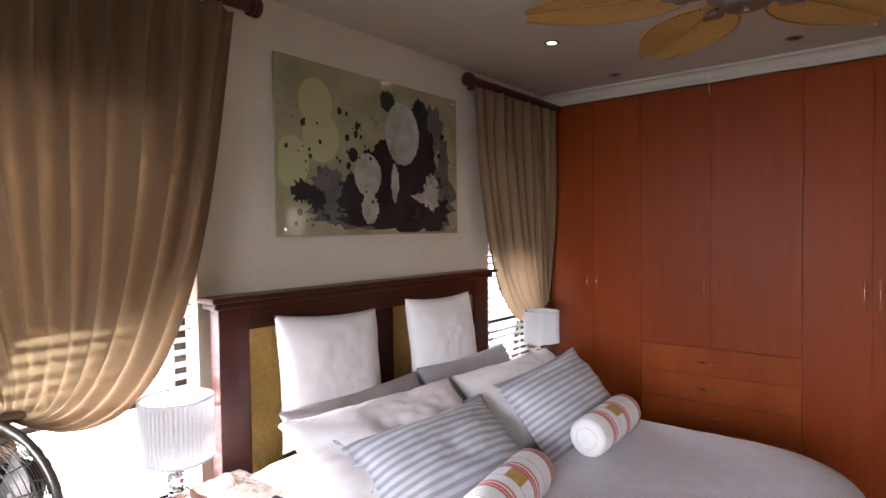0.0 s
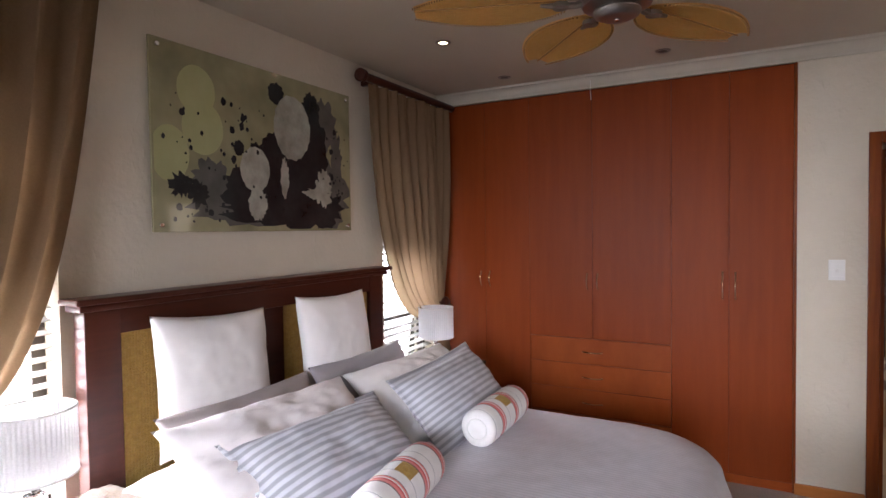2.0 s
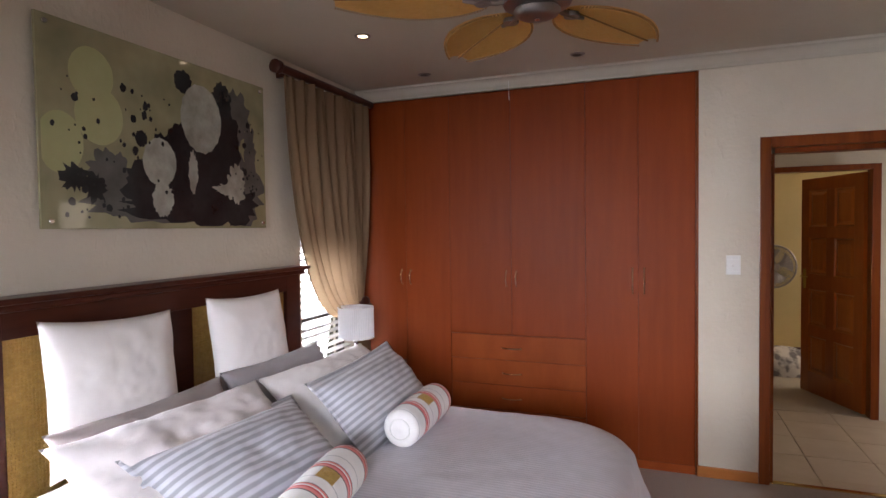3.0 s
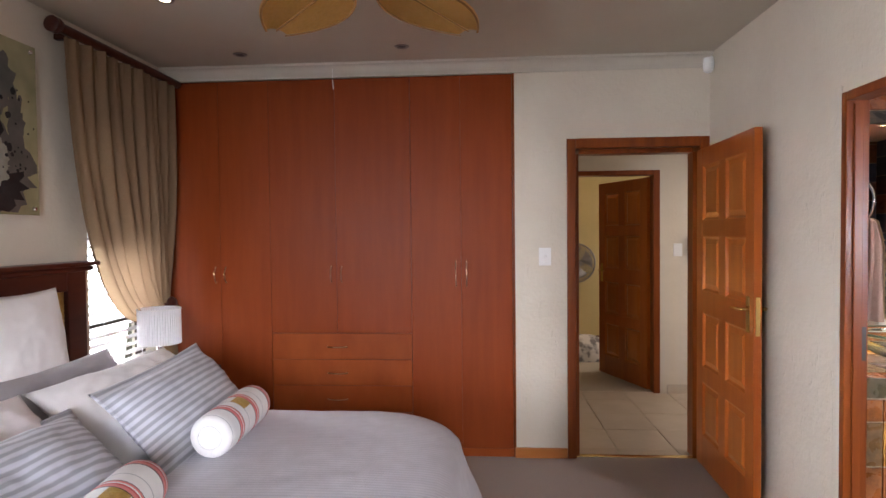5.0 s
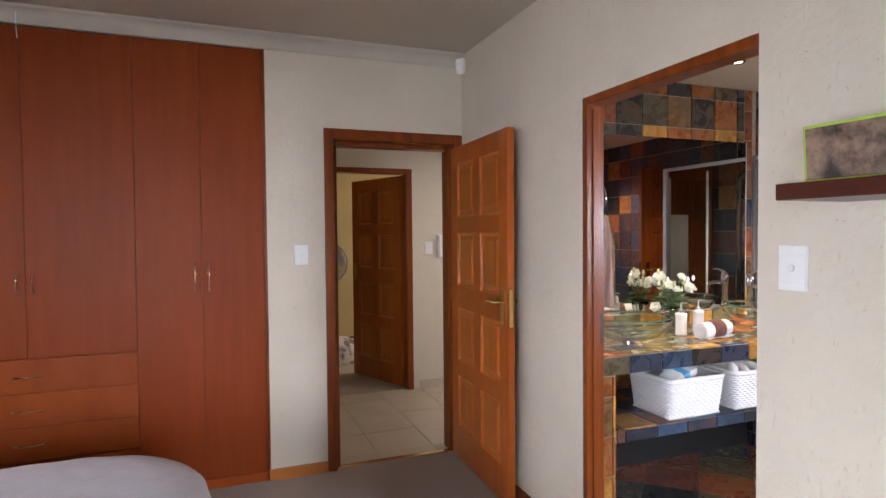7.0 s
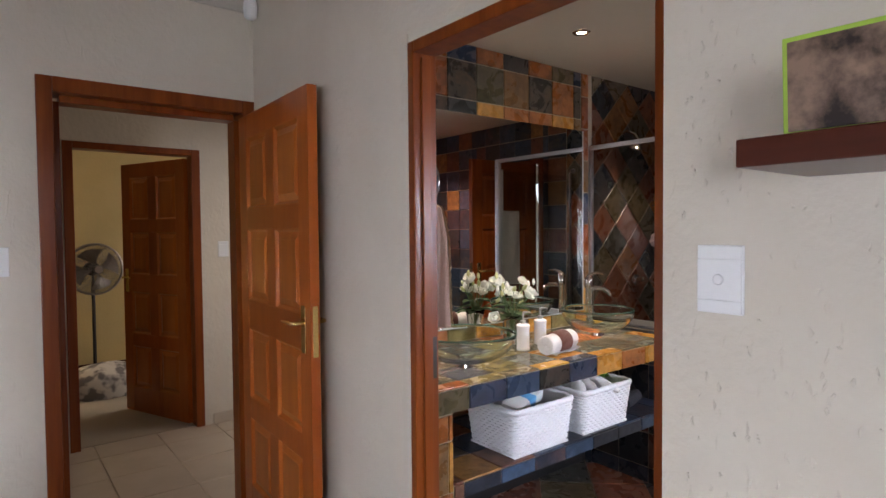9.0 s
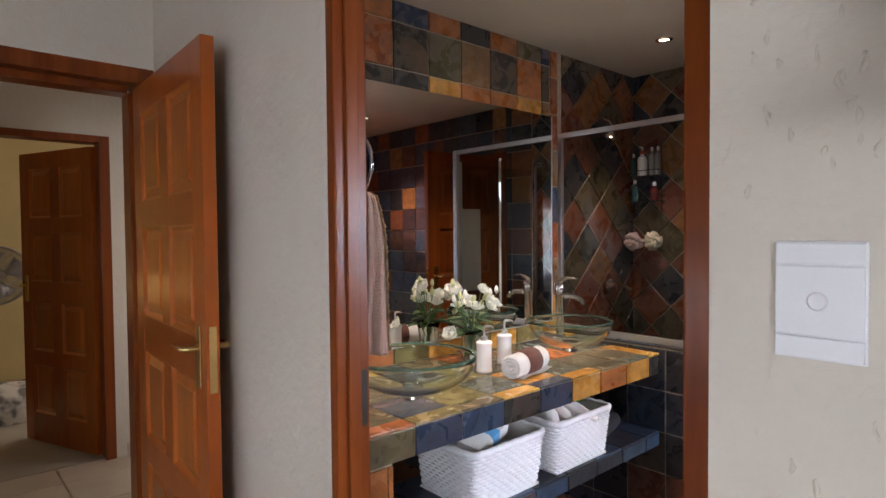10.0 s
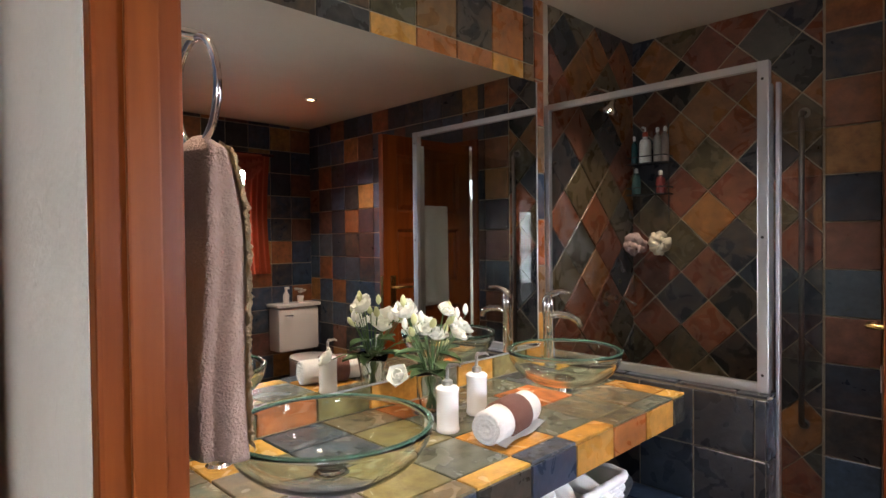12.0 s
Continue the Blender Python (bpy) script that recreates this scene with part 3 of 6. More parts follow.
def lever_handle(parent, x, z, side, toward, t=0.04, length=0.12):
    """Brass back plate with a lever. side: +1 or -1 face; toward: the way in which the lever points along x."""
    s = side
    pl = part("back_plate", bm_box(x - 0.021, min(s * t / 2, s * (t / 2 + 0.007)), z - 0.12, x + 0.021, max(s * t / 2, s * (t / 2 + 0.007)), z + 0.07, 0.003), BRASS, parent, "polished brass back plate")
    y = s * (t / 2 + 0.007)
    part("lever", bm_tube([(x, y, z), (x, y + s * 0.03, z), (x + toward * 0.012, y + s * 0.043, z), (x + toward * 0.05, y + s * 0.045, z + 0.002), (x + toward * length, y + s * 0.04, z - 0.002)],
                          [0.010, 0.009, 0.009, 0.008, 0.006], 10), BRASS, pl, "polished brass lever", True)


def lock_edge(parent, w, z):
    part("lock_plate", bm_box(w, -0.011, z - 0.13, w + 0.002, 0.011, z + 0.07), BRASS, parent, "brass lock plate on the door's edge")


def hinge(parent, x, y, z):
    part("hinge", bm_lathe([(0.007, -0.05), (0.007, 0.05)], 10, centre=(x, y, z)), BRASS, parent, "brass butt hinge", True)


door_1 = thing("door_1", "open eight-panel varnished meranti door against the cream wall", "door", at=pose(1.632, 4.722, 0.012, 0, 0, -92.0))
panel_leaf(door_1, 0.86, 2.03)
lever_handle(door_1, 0.80, 1.10, -1, -1)
lever_handle(door_1, 0.80, 1.10, 1, -1)
lock_edge(door_1, 0.86, 1.10)
for zz in (0.25, 1.05, 1.8):
    hinge(door_1, -0.006, 0.02, zz)

fr = thing("door_frame_1", "red-brown stained wooden frame round the bedroom doorway", "door frame", kind="structure")
for x0, x1, xi, xo in ((DX0, DX0 + 0.06, DX0 + 0.06, DX0 + 0.087), (DX1 - 0.06, DX1, DX1 - 0.087, DX1 - 0.06)):
    part("jamb", bm_box(x0, YN - 0.014, 0, x1, YN + 0.145, DZ, 0.004), FRAME, fr)
    part("stop", bm_box(xi, YN + 0.045, 0, xo, YN + 0.145, DZ - 0.095, 0.003), FRAME, fr)
part("head", bm_box(DX0 + 0.06, YN - 0.014, DZ - 0.065, DX1 - 0.06, YN + 0.145, DZ, 0.004), FRAME, fr)
part("head_stop", bm_box(DX0 + 0.087, YN + 0.045, DZ - 0.097, DX1 - 0.087, YN + 0.145, DZ - 0.065, 0.003), FRAME, fr)
setting("threshold_strip", bm_box(DX0 + 0.06, YN + 0.02, 0.0, DX1 - 0.06, YN + 0.06, 0.006, 0.002), BRASS, "thin metal strip between carpet and hall tiles", "threshold")

fr2 = thing("door_frame_2", "red-brown varnished wooden frame lining the bathroom doorway", "door frame", kind="structure")
JB, JF = BX0 + 0.003, XE - 0.006
part("jamb", bm_box(BX0 + 0.008, AY0, 0, BX0 + 0.075, AY0 + 0.079, AZ, 0.005), FRAME, fr2)
part("jamb", bm_box(JF, AY1 - 0.032, 0, JB, AY1, AZ, 0.005), FRAME, fr2)
part("stop", bm_box(XE + 0.024, AY1 - 0.041, 0, XE + 0.060, AY1 - 0.032, AZ - 0.05, 0.003), FRAME, fr2)
part("head", bm_box(JF, AY0, AZ - 0.038, JB, AY1 - 0.032, AZ, 0.005), FRAME, fr2)
part("strike_plate", bm_box(XE + 0.064, AY1 - 0.0338, 0.98, XE + 0.080, AY1 - 0.0322, 1.12, 0.0006), IRON, fr2, "dark metal strike plate")
setting("plaster_bead", bm_box(XE - 0.006, AY1, 0, XE + 0.004, AY1 + 0.045, AZ + 0.03, 0.003), PLASTER, "raised cream plaster edge beside the bathroom doorway", "plaster edge")

# ---- windows, blinds and curtains of the bedroom ----
setting("backdrop", bm_box(-4.6, -3.0, -0.5, -4.55, 8.0, 4.0), GLOW_DAY, "overexposed white daylight outside the bedroom windows", "daylight")
WIN = mat("window_frame_dark", (0.035, 0.022, 0.016), 0.4, col2=(0.05, 0.032, 0.022), scale=6)


def window(name, y0, y1, z0, z1, bars):
    w = thing(name, "dark-framed bedroom window with daylight behind it", "window", kind="structure")
    X0, X1 = XW - 0.15, XW - 0.10
    for a, b in ((y0, y0 + 0.05), (y1 - 0.05, y1)):
        part("frame_post", bm_box(X0, a, z0, X1, b, z1, 0.004), WIN, w)
    for a, b in ((z0, z0 + 0.05), (z1 - 0.05, z1)):
        part("frame_rail", bm_box(X0, y0 + 0.05, a, X1, y1 - 0.05, b, 0.004), WIN, w)
    for zb in bars:
        part("transom", bm_box(X0, y0 + 0.05, zb - 0.025, X1, y1 - 0.05, zb + 0.025, 0.004), WIN, w)
    g = part("pane", bm_box(X0 + 0.02, y0 + 0.05, z0 + 0.05, X0 + 0.026, y1 - 0.05, z1 - 0.05), GLASS, w)
    g.visible_shadow = False
    part("sill", bm_box(XW - 0.10, y0, z0 - 0.03, XW + 0.03, y1, z0, 0.004), PLASTER, w)
    return w


window("window_1", *WL, [0.98])
window("window_2", *WR, [0.98])
# Added and never in view; dresses the extra opening
window("unseen_window_4", *WB, [1.2])


def blind(y0, y1, z0, z1, label):
    b = thing("venetian_blind", label, "blind", group="window blinds")
    me = None
    X = XW - 0.05
    n = int((z1 - z0) / 0.048)
    for i in range(n):
        if me is None:
            me = to_mesh("slat", bm_box(-0.023, y0, -0.0013, 0.023, y1, 0.0013), SLAT)
        ob = new("slat", me)
        ob.parent = b
        ob.matrix_basis = pose(X, 0, z0 + 0.02 + i * 0.048, 0, 14, 0)
    part("head_rail", bm_box(X - 0.025, y0, z1 - 0.035, X + 0.025, y1, z1, 0.003), SLAT, b)
    part("bottom_rail", bm_box(X - 0.022, y0, z0 - 0.012, X + 0.022, y1, z0 + 0.004, 0.003), SLAT, b)
    for yy in (y0 + 0.15, y1 - 0.15):
        part("cord", bm_tube([(X + 0.024, yy, z0), (X + 0.024, yy, z1 - 0.03)], 0.0012, 5), WHITE, b)


blind(WL[0] + 0.01, WL[1] - 0.01, WL[2] + 0.02, WL[3] - 0.005, "white slatted venetian blind half hidden behind the long curtain")
blind(WR[0] + 0.01, WR[1] - 0.01, WR[2] + 0.02, WR[3] - 0.005, "white slatted venetian blind beside the wardrobe")


def bezier(p, q, r, s, t):
    a = 1 - t
    return p * a ** 3 + 3 * q * a * a * t + 3 * r * a * t * t + s * t ** 3


def curtain(name, y_free, y_held, tie_y, tie_z, z_top, label, folds, seed, deep, lean_in, belly, droop):
    """A curtain hung from a rod and held back at a tie. The free edge sags to the tie in a swag."""
    rng = random.Random(seed)
    ph = [rng.uniform(0, 6.28) for _ in range(4)]
    c = thing(name, label, "curtain", group="bedroom curtains")
    nu, nv = 320, 70
    sg = 1 if y_free > y_held else -1

    def shape(u, v):
        yt = y_held + (y_free - y_held) * u
        ty = tie_y + sg * 0.05 * (u - 0.4)
        sag = droop * u ** 1.6
        y = bezier(yt, yt - sg * lean_in * u, ty + sg * (belly * u ** 1.2), ty, v)
        z = bezier(z_top, z_top - 0.62 * (z_top - tie_z), tie_z - sag * 0.9, tie_z - 0.02 + 0.03 * (1 - u), v)
        f = 2 * math.pi * folds * (u + 0.012 * math.sin(9 * u + ph[0]) + 0.02 * v * math.sin(5 * u + ph[1]))
        small = 2 * math.pi * folds * 3 * u
        amp = deep * (0.55 + 0.6 * math.sin(math.pi * min(1, v * 1.25)) * (0.7 + 0.5 * math.sin(7 * u + ph[2]))) * (1 - 0.45 * v)
        x = -1.865 + amp * math.sin(f) + 0.008 * math.exp(-v * 9) * math.sin(small) + 0.02 * v
        x += 0.010 * math.sin(3.1 * f / folds + 6 * v + ph[3])
        y += 0.35 * amp * math.cos(f) * (1 - v)
        return (x, y, z)

    part("drape", bm_grid(shape, nu, nv), CURTAIN, c, smooth="all")

    def tail(u, v):
        ty = tie_y + sg * 0.05 * (u - 0.4)
        y = ty + (u - 0.5) * sg * 0.30 * v ** 0.7
        f = 2 * math.pi * folds * 0.8 * u
        return (-1.845 + 0.022 * math.sin(f) * (0.4 + v), y, tie_z - 0.02 - (tie_z - 0.06) * v)

    part("tail", bm_grid(tail, 140, 20), CURTAIN, c, smooth="all")
    band = [(-1.845 + 0.05 * math.cos(a), tie_y + 0.07 * math.sin(a), tie_z - 0.02 + 0.02 * math.cos(a)) for a in [i * math.pi / 12 for i in range(24)]]
    part("tie_back", bm_tube(band, 0.012, 8, closed=True), CURTAIN, c, "cloth tie-back", True)
    return c


curtain("curtain", 2.0, 0.55, 1.17, 1.13, 2.53, "long taupe cloth curtain tied back and glowing with daylight", 12, 3, 0.052, 0.12, 0.50, 0.46)
curtain("curtain", 3.63, 4.66, 4.50, 1.06, 2.53, "taupe cloth curtain gathered and tied back beside the wardrobe", 10, 5, 0.042, 0.0, 0.60, 0.30)
for rod_a, rod_b, nm in ((0.40, 2.06, "over the long curtain"), (3.60, 4.735, "beside the wardrobe")):
    r = thing("curtain_rod", "thick dark wooden curtain pole " + nm, "curtain rod", group="curtain poles")
    part("pole", bm_lathe([(0.026, rod_a), (0.026, rod_b)], 18, centre=(-1.875, 0, 2.565), axis="y"), DARK, r, smooth=True)
    e = rod_b if rod_b < 3 else rod_a
    s = 1 if rod_b < 3 else -1
    part("finial", bm_lathe([(0.026, 0), (0.038, 0.003 * s), (0.040, 0.015 * s), (0.033, 0.022 * s), (0.040, 0.03 * s), (0.040, 0.045 * s), (0.03, 0.052 * s)], 18, centre=(-1.875, e, 2.565), axis="y"), DARK, r, "turned wooden end cap", True)
    for yy in (rod_a + 0.12, rod_b - 0.12):
        part("bracket", bm_box(XW, yy - 0.015, 2.54, -1.875, yy + 0.015, 2.57, 0.003), DARK, r)
for yy, tz in ((4.47, 1.08),):
    k = thing("holdback_knob", "dark turned wooden curtain holdback on the wall", "holdback")
    part("stem", bm_lathe([(0.013, 0), (0.013, 0.16)], 12, centre=(XW, yy, tz), axis="x"), DARK, k, smooth=True)
    part("knob", bm_lathe([(0.02, 0.15), (0.045, 0.16), (0.05, 0.175), (0.04, 0.19), (0.015, 0.197)], 18, centre=(XW, yy, tz), axis="x"), DARK, k, smooth=True)

# ---- bed ----
bed = thing("bed", "king-size bed with a dark headboard and mattress", "bed")
HX = -1.90
part("post", bm_box(HX - 0.05, 1.90, 0.0, HX + 0.02, 2.035, 1.345, 0.004), DARK, bed)
part("post", bm_box(HX - 0.05, 3.625, 0.0, HX + 0.02, 3.76, 1.345, 0.004), DARK, bed)
part("middle_post", bm_box(HX - 0.05, 2.745, 0.35, HX + 0.018, 2.885, 1.25, 0.003), DARK, bed)
part("top_rail", bm_box(HX - 0.05, 2.035, 1.25, HX + 0.018, 3.625, 1.345, 0.003), DARK, bed)
part("bottom_rail", bm_box(HX - 0.05, 2.035, 0.35, HX + 0.018, 3.625, 0.62, 0.003), DARK, bed)
bm = bm_box(HX - 0.065, 1.855, 1.372, HX + 0.06, 3.825, 1.395, 0.008)
bm_box(HX - 0.06, 1.875, 1.345, HX + 0.04, 3.80, 1.372, 0.010, bm=bm)
part("cap_moulding", bm, DARK, bed)


def cane_panel(y0, y1, z0, z1):
    """Woven cane: a backing and crossing strands."""
    bm = bm_box(HX - 0.012, y0, z0, HX - 0.008, y1, z1)
    n = int((y1 - y0) / 0.013)
    for i in range(n):
        yy = y0 + (i + 0.5) * (y1 - y0) / n
        bm_box(HX - 0.008, yy - 0.0042, z0, HX - 0.003, yy + 0.0042, z1, bm=bm)
    m = int((z1 - z0) / 0.013)
    for i in range(m):
        zz = z0 + (i + 0.5) * (z1 - z0) / m
        bm_box(HX - 0.0075, y0, zz - 0.0036, HX - 0.0015 - 0.002 * (i % 2), y1, zz + 0.0036, bm=bm)
    return bm


for y0, y1 in ((2.035, 2.745), (2.885, 3.625)):
    tagged(part("cane_panel", cane_panel(y0, y1, 0.62, 1.25), CANE, bed, "honey-coloured woven cane panel"), kind="stuff")
part("base", bm_box(-1.86, 2.0, 0.0, -0.20, 3.72, 0.30, 0.02), DARK, bed)
part("mattress", bm_box(-1.86, 1.97, 0.30, -0.20, 3.76, 0.60, 0.06), PINKISH, bed, smooth=True)


def round_rect(x0, y0, x1, y1, r, n):
    """n points round a rectangle whose corners have radii r (four), at even steps of the angle."""
    pts = []
    for (cx, cy, rr, a0) in ((x1 - r[0], y1 - r[0], r[0], 0), (x0 + r[1], y1 - r[1], r[1], 90), (x0 + r[2], y0 + r[2], r[2], 180), (x1 - r[3], y0 + r[3], r[3], 270)):
        for i in range(n // 8):
            a = radians(a0 + 90 * i / (n // 8 - 1))
            pts.append(Vector((cx + rr * math.cos(a), cy + rr * math.sin(a), 0)))
    out = []
    total = [0.0]
    for a, b in zip(pts, pts[1:] + pts[:1]):
        total.append(total[-1] + (b - a).length)
    per, j = total[-1], 0
    for i in range(n):
        s = per * i / n
        while total[j + 1] < s:
            j += 1
        a, b = pts[j], pts[(j + 1) % len(pts)]
        seg = total[j + 1] - total[j]
        out.append(a + (b - a) * ((s - total[j]) / seg if seg > 1e-9 else 0))
    return out


def spread_mesh():
    bm = bmesh.new()
    n = 240
    x0, x1, y0, y1 = -1.52, 0.115, 1.90, 3.82
    rings = []
    for ins, z in ((0.80, 0.632), (0.6, 0.634), (0.4, 0.633), (0.25, 0.630), (0.14, 0.626), (0.08, 0.618), (0.035, 0.598), (0.008, 0.565), (0.0, 0.52), (-0.02, 0.44), (-0.055, 0.33), (-0.09, 0.2), (-0.12, 0.06)):
        rr = max(0.05, 0.42 - ins * 0.3)
        loop = round_rect(x0 + min(ins, 0.02) if ins > 0 else x0, y0 + ins, x1 - ins, y1 - ins, (rr, 0.03, 0.03, rr), n)
        c = Vector(((x0 + x1) / 2, (y0 + y1) / 2, 0))
        ring = []
        for i, p in enumerate(loop):
            d = (p - c).normalized()
            fall = max(0.0, (0.55 - z) / 0.5)
            wave = fall * (0.030 * math.sin(i * 2 * math.pi * 17 / n) + 0.02 * math.sin(i * 2 * math.pi * 7 / n + 1))
            if p.x < x0 + 0.03:
                wave = 0
            top = 0.005 * noise.noise(Vector((p.x * 3, p.y * 3, 0))) + 0.003 * noise.noise(Vector((p.x * 9, p.y * 9, 4)))
            ring.append(bm.verts.new((p.x + d.x * wave, p.y + d.y * wave, z + top)))
        rings.append(ring)
    bm.faces.new(rings[0])
    for a, b in zip(rings, rings[1:]):
        for i in range(n):
            bm.faces.new((a[i], a[(i + 1) % n], b[(i + 1) % n], b[i]))
    return bm


solid("bedspread", spread_mesh(), SPREAD, "grey-lilac ribbed bedspread draped over the bed's foot", "bedspread", smooth="all")


def pillow_mesh(w, h, t, flange=0.0, ear=0.10, seed=0, wrinkle=0.012):
    """A stuffed pillow, w along y, h along z, t thick along x, with drawn-out corners and creases."""
    rng = random.Random(seed)
    o = Vector((rng.uniform(0, 50), rng.uniform(0, 50), 0))
    bm = bmesh.new()
    nu, nv = 44, 36
    sheets = []
    for sgn in (1, -1):
        vs = []
        for j in range(nv):
            row = []
            for i in range(nu):
                u, v = 2 * i / (nu - 1) - 1, 2 * j / (nv - 1) - 1
                edge = i in (0, nu - 1) or j in (0, nv - 1)
                if edge and sgn < 0:
                    row.append(sheets[0][j][i])
                    continue
                pinch_u = 1 - ear * (1 - u * u) * (v * v) * 0.0 - 0.07 * (1 - v * v)
                pinch_v = 1 - 0.07 * (1 - u * u)
                y, z = u * w / 2 * pinch_u, v * h / 2 * pinch_v
                fu, fv = min(1, (1 - abs(u)) / max(flange * 2 / w, 0.001)), min(1, (1 - abs(v)) / max(flange * 2 / h, 0.001))
                au = max(0.0, abs(u) - flange * 2 / w) / (1 - flange * 2 / w) if flange and abs(u) < 1 - flange * 2 / w else abs(u)
                inner_u = min(1.0, abs(u) / (1 - 2 * flange / w))
                inner_v = min(1.0, abs(v) / (1 - 2 * flange / h))
                body = max(0.0, (1 - inner_u ** 2.6)) ** 0.55 * max(0.0, (1 - inner_v ** 2.6)) ** 0.55
                q = Vector((u * 2.2, v * 2.2, sgn * 3.0)) + o
                cr = wrinkle * (noise.noise(q * 1.3) + 0.6 * noise.noise(q * 3.1) + 0.3 * noise.noise(q * 7))
                x = sgn * (t / 2 * body + 0.003 * (not edge)) + cr * (0.35 + body)
                row.append(bm.verts.new((x, y, z)))
            vs.append(row)
        sheets.append(vs)
        for j in range(nv - 1):
            for i in range(nu - 1):
                bm.faces.new((vs[j][i], vs[j][i + 1], vs[j + 1][i + 1], vs[j + 1][i]))
    return bm


def pillow(name, w, h, t, material, at, label, category="pillow", flange=0.0, seed=0, wrinkle=0.012, group="pillows on the bed"):
    return solid(name, pillow_mesh(w, h, t, flange, seed=seed, wrinkle=wrinkle), material, label, category, group=group, smooth="all", at=at)


# each lies back against what is behind it
def lean(x, y, z, tilt, turn=0, roll=0):
    return pose(x, y, z, 0, 0, turn) @ pose(0, 0, 0, roll, -tilt, 0)


pillow("cushion", 0.57, 0.55, 0.17, LINEN, lean(-1.735, 2.35, 1.025, 9, 0, -3.5), "plump white scatter cushion leaning on the cane headboard", "cushion", seed=1, wrinkle=0.006)
pillow("cushion", 0.57, 0.55, 0.17, LINEN, lean(-1.735, 3.13, 1.025, 9, 2, -1.5), "plump white scatter cushion leaning on the headboard", "cushion", seed=2, wrinkle=0.006)
pillow("pillow", 0.80, 0.42, 0.16, TAUPE, lean(-1.55, 2.40, 0.78, 30), "taupe satin pillow under the white cushion", seed=3)
pillow("pillow", 0.78, 0.42, 0.16, TAUPE_G, lean(-1.555, 3.20, 0.79, 29), "grey-taupe satin pillow under the white cushion", seed=4)
pillow("pillow", 0.72, 0.48, 0.16, PINKISH, pose(-1.56, 2.24, 0.675, 0, 92, 0), "pale pillow lying flat beside the headboard", seed=5)
pillow("pillow", 0.88, 0.52, 0.17, PINKISH, lean(-1.30, 2.335, 0.80, 52, -7, 0.4), "crumpled pinkish-white pillow leaning on the taupe pillow", seed=6, wrinkle=0.018)
pillow("pillow", 0.87, 0.50, 0.17, LINEN, lean(-1.28, 3.29, 0.79, 52, -4, 0.5), "crumpled white pillow leaning on the grey pillow", seed=7, wrinkle=0.018)
pillow("pillow", 0.82, 0.44, 0.24, STRIPE, lean(-1.165, 2.42, 0.765, 51, -4, -1), "plump grey satin-striped pillow with a flanged border", flange=0.03, seed=8, wrinkle=0.010)
pillow("pillow", 0.82, 0.44, 0.23, STRIPE, lean(-1.105, 3.283, 0.795, 41, -2, 3.4), "plump grey satin-striped pillow with a flanged border", flange=0.03, seed=9, wrinkle=0.010)


def bolster(at, seed):
    R, L_ = 0.088, 0.50
    b = thing("bolster", "white bolster cushion with red, pink and black stripes", "bolster", group="bolsters", at=at)
    pr = [(0.0, -L_ / 2 + 0.004), (0.05, -L_ / 2), (0.075, -L_ / 2 + 0.004), (R - 0.003, -L_ / 2 + 0.02), (R, -L_ / 2 + 0.05), (R + 0.002, 0), (R, L_ / 2 - 0.05), (R - 0.003, L_ / 2 - 0.02), (0.075, L_ / 2 - 0.004), (0.05, L_ / 2), (0.0, L_ / 2 - 0.004)]
    part("roll", bm_lathe(pr, 32, cap=False, axis="x"), BOLSTER, b, smooth="all")
    for e in (-1, 1):
        ring = [(e * (L_ / 2 + 0.001), 0.047 * math.cos(a), 0.047 * math.sin(a)) for a in [i * math.pi / 14 for i in range(28)]]
        part("piping", bm_tube(ring, 0.004, 6, closed=True), WHITE, b, smooth=True)
    bm = bm_grid(lambda u, v: (-0.06 + 0.075 * u, -(R + 0.004) * math.sin(0.1 + 0.75 * v), (R + 0.004) * math.cos(0.1 + 0.75 * v)), 4, 8)
    part("patch", bm, CANE, b, "small golden-brown label patch")
    return b


bolster(pose(-0.865, 2.385, 0.722, 0, 0, 98), 1)
bolster(pose(-0.885, 3.29, 0.722, 0, 0, 92), 2)

# ---- bedside things ----
def bedside(y0, y1, label):
    t = thing("bedside_table", label, "bedside table", group="bedside tables")
    x0, x1 = -1.86, -1.46
    part("top", bm_box(x0, y0, 0.67, x1, y1, 0.70, 0.006), DARK, t)
    part("body", bm_box(x0 + 0.02, y0 + 0.02, 0.30, x1 - 0.02, y1 - 0.02, 0.67, 0.004), DARK, t)
    d = part("drawer", bm_box(x1 - 0.02, y0 + 0.05, 0.34, x1 - 0.008, y1 - 0.05, 0.55, 0.003), DARK, t)
    part("knob", bm_lathe([(0.006, 0), (0.013, 0.012), (0.013, 0.02), (0.004, 0.024)], 12, centre=(x1 - 0.008, (y0 + y1) / 2, 0.45), axis="x"), BRASS, d, smooth=True)
    for xx in (x0 + 0.02, x1 - 0.06):
        for yy in (y0 + 0.02, y1 - 0.06):
            part("leg", bm_box(xx, yy, 0, xx + 0.04, yy + 0.04, 0.30, 0.004), DARK, t)
    return t


bedside(1.48, 1.93, "dark wooden bedside table beside the bed")
bedside(3.95, 4.42, "dark wooden bedside table beside the wardrobe")


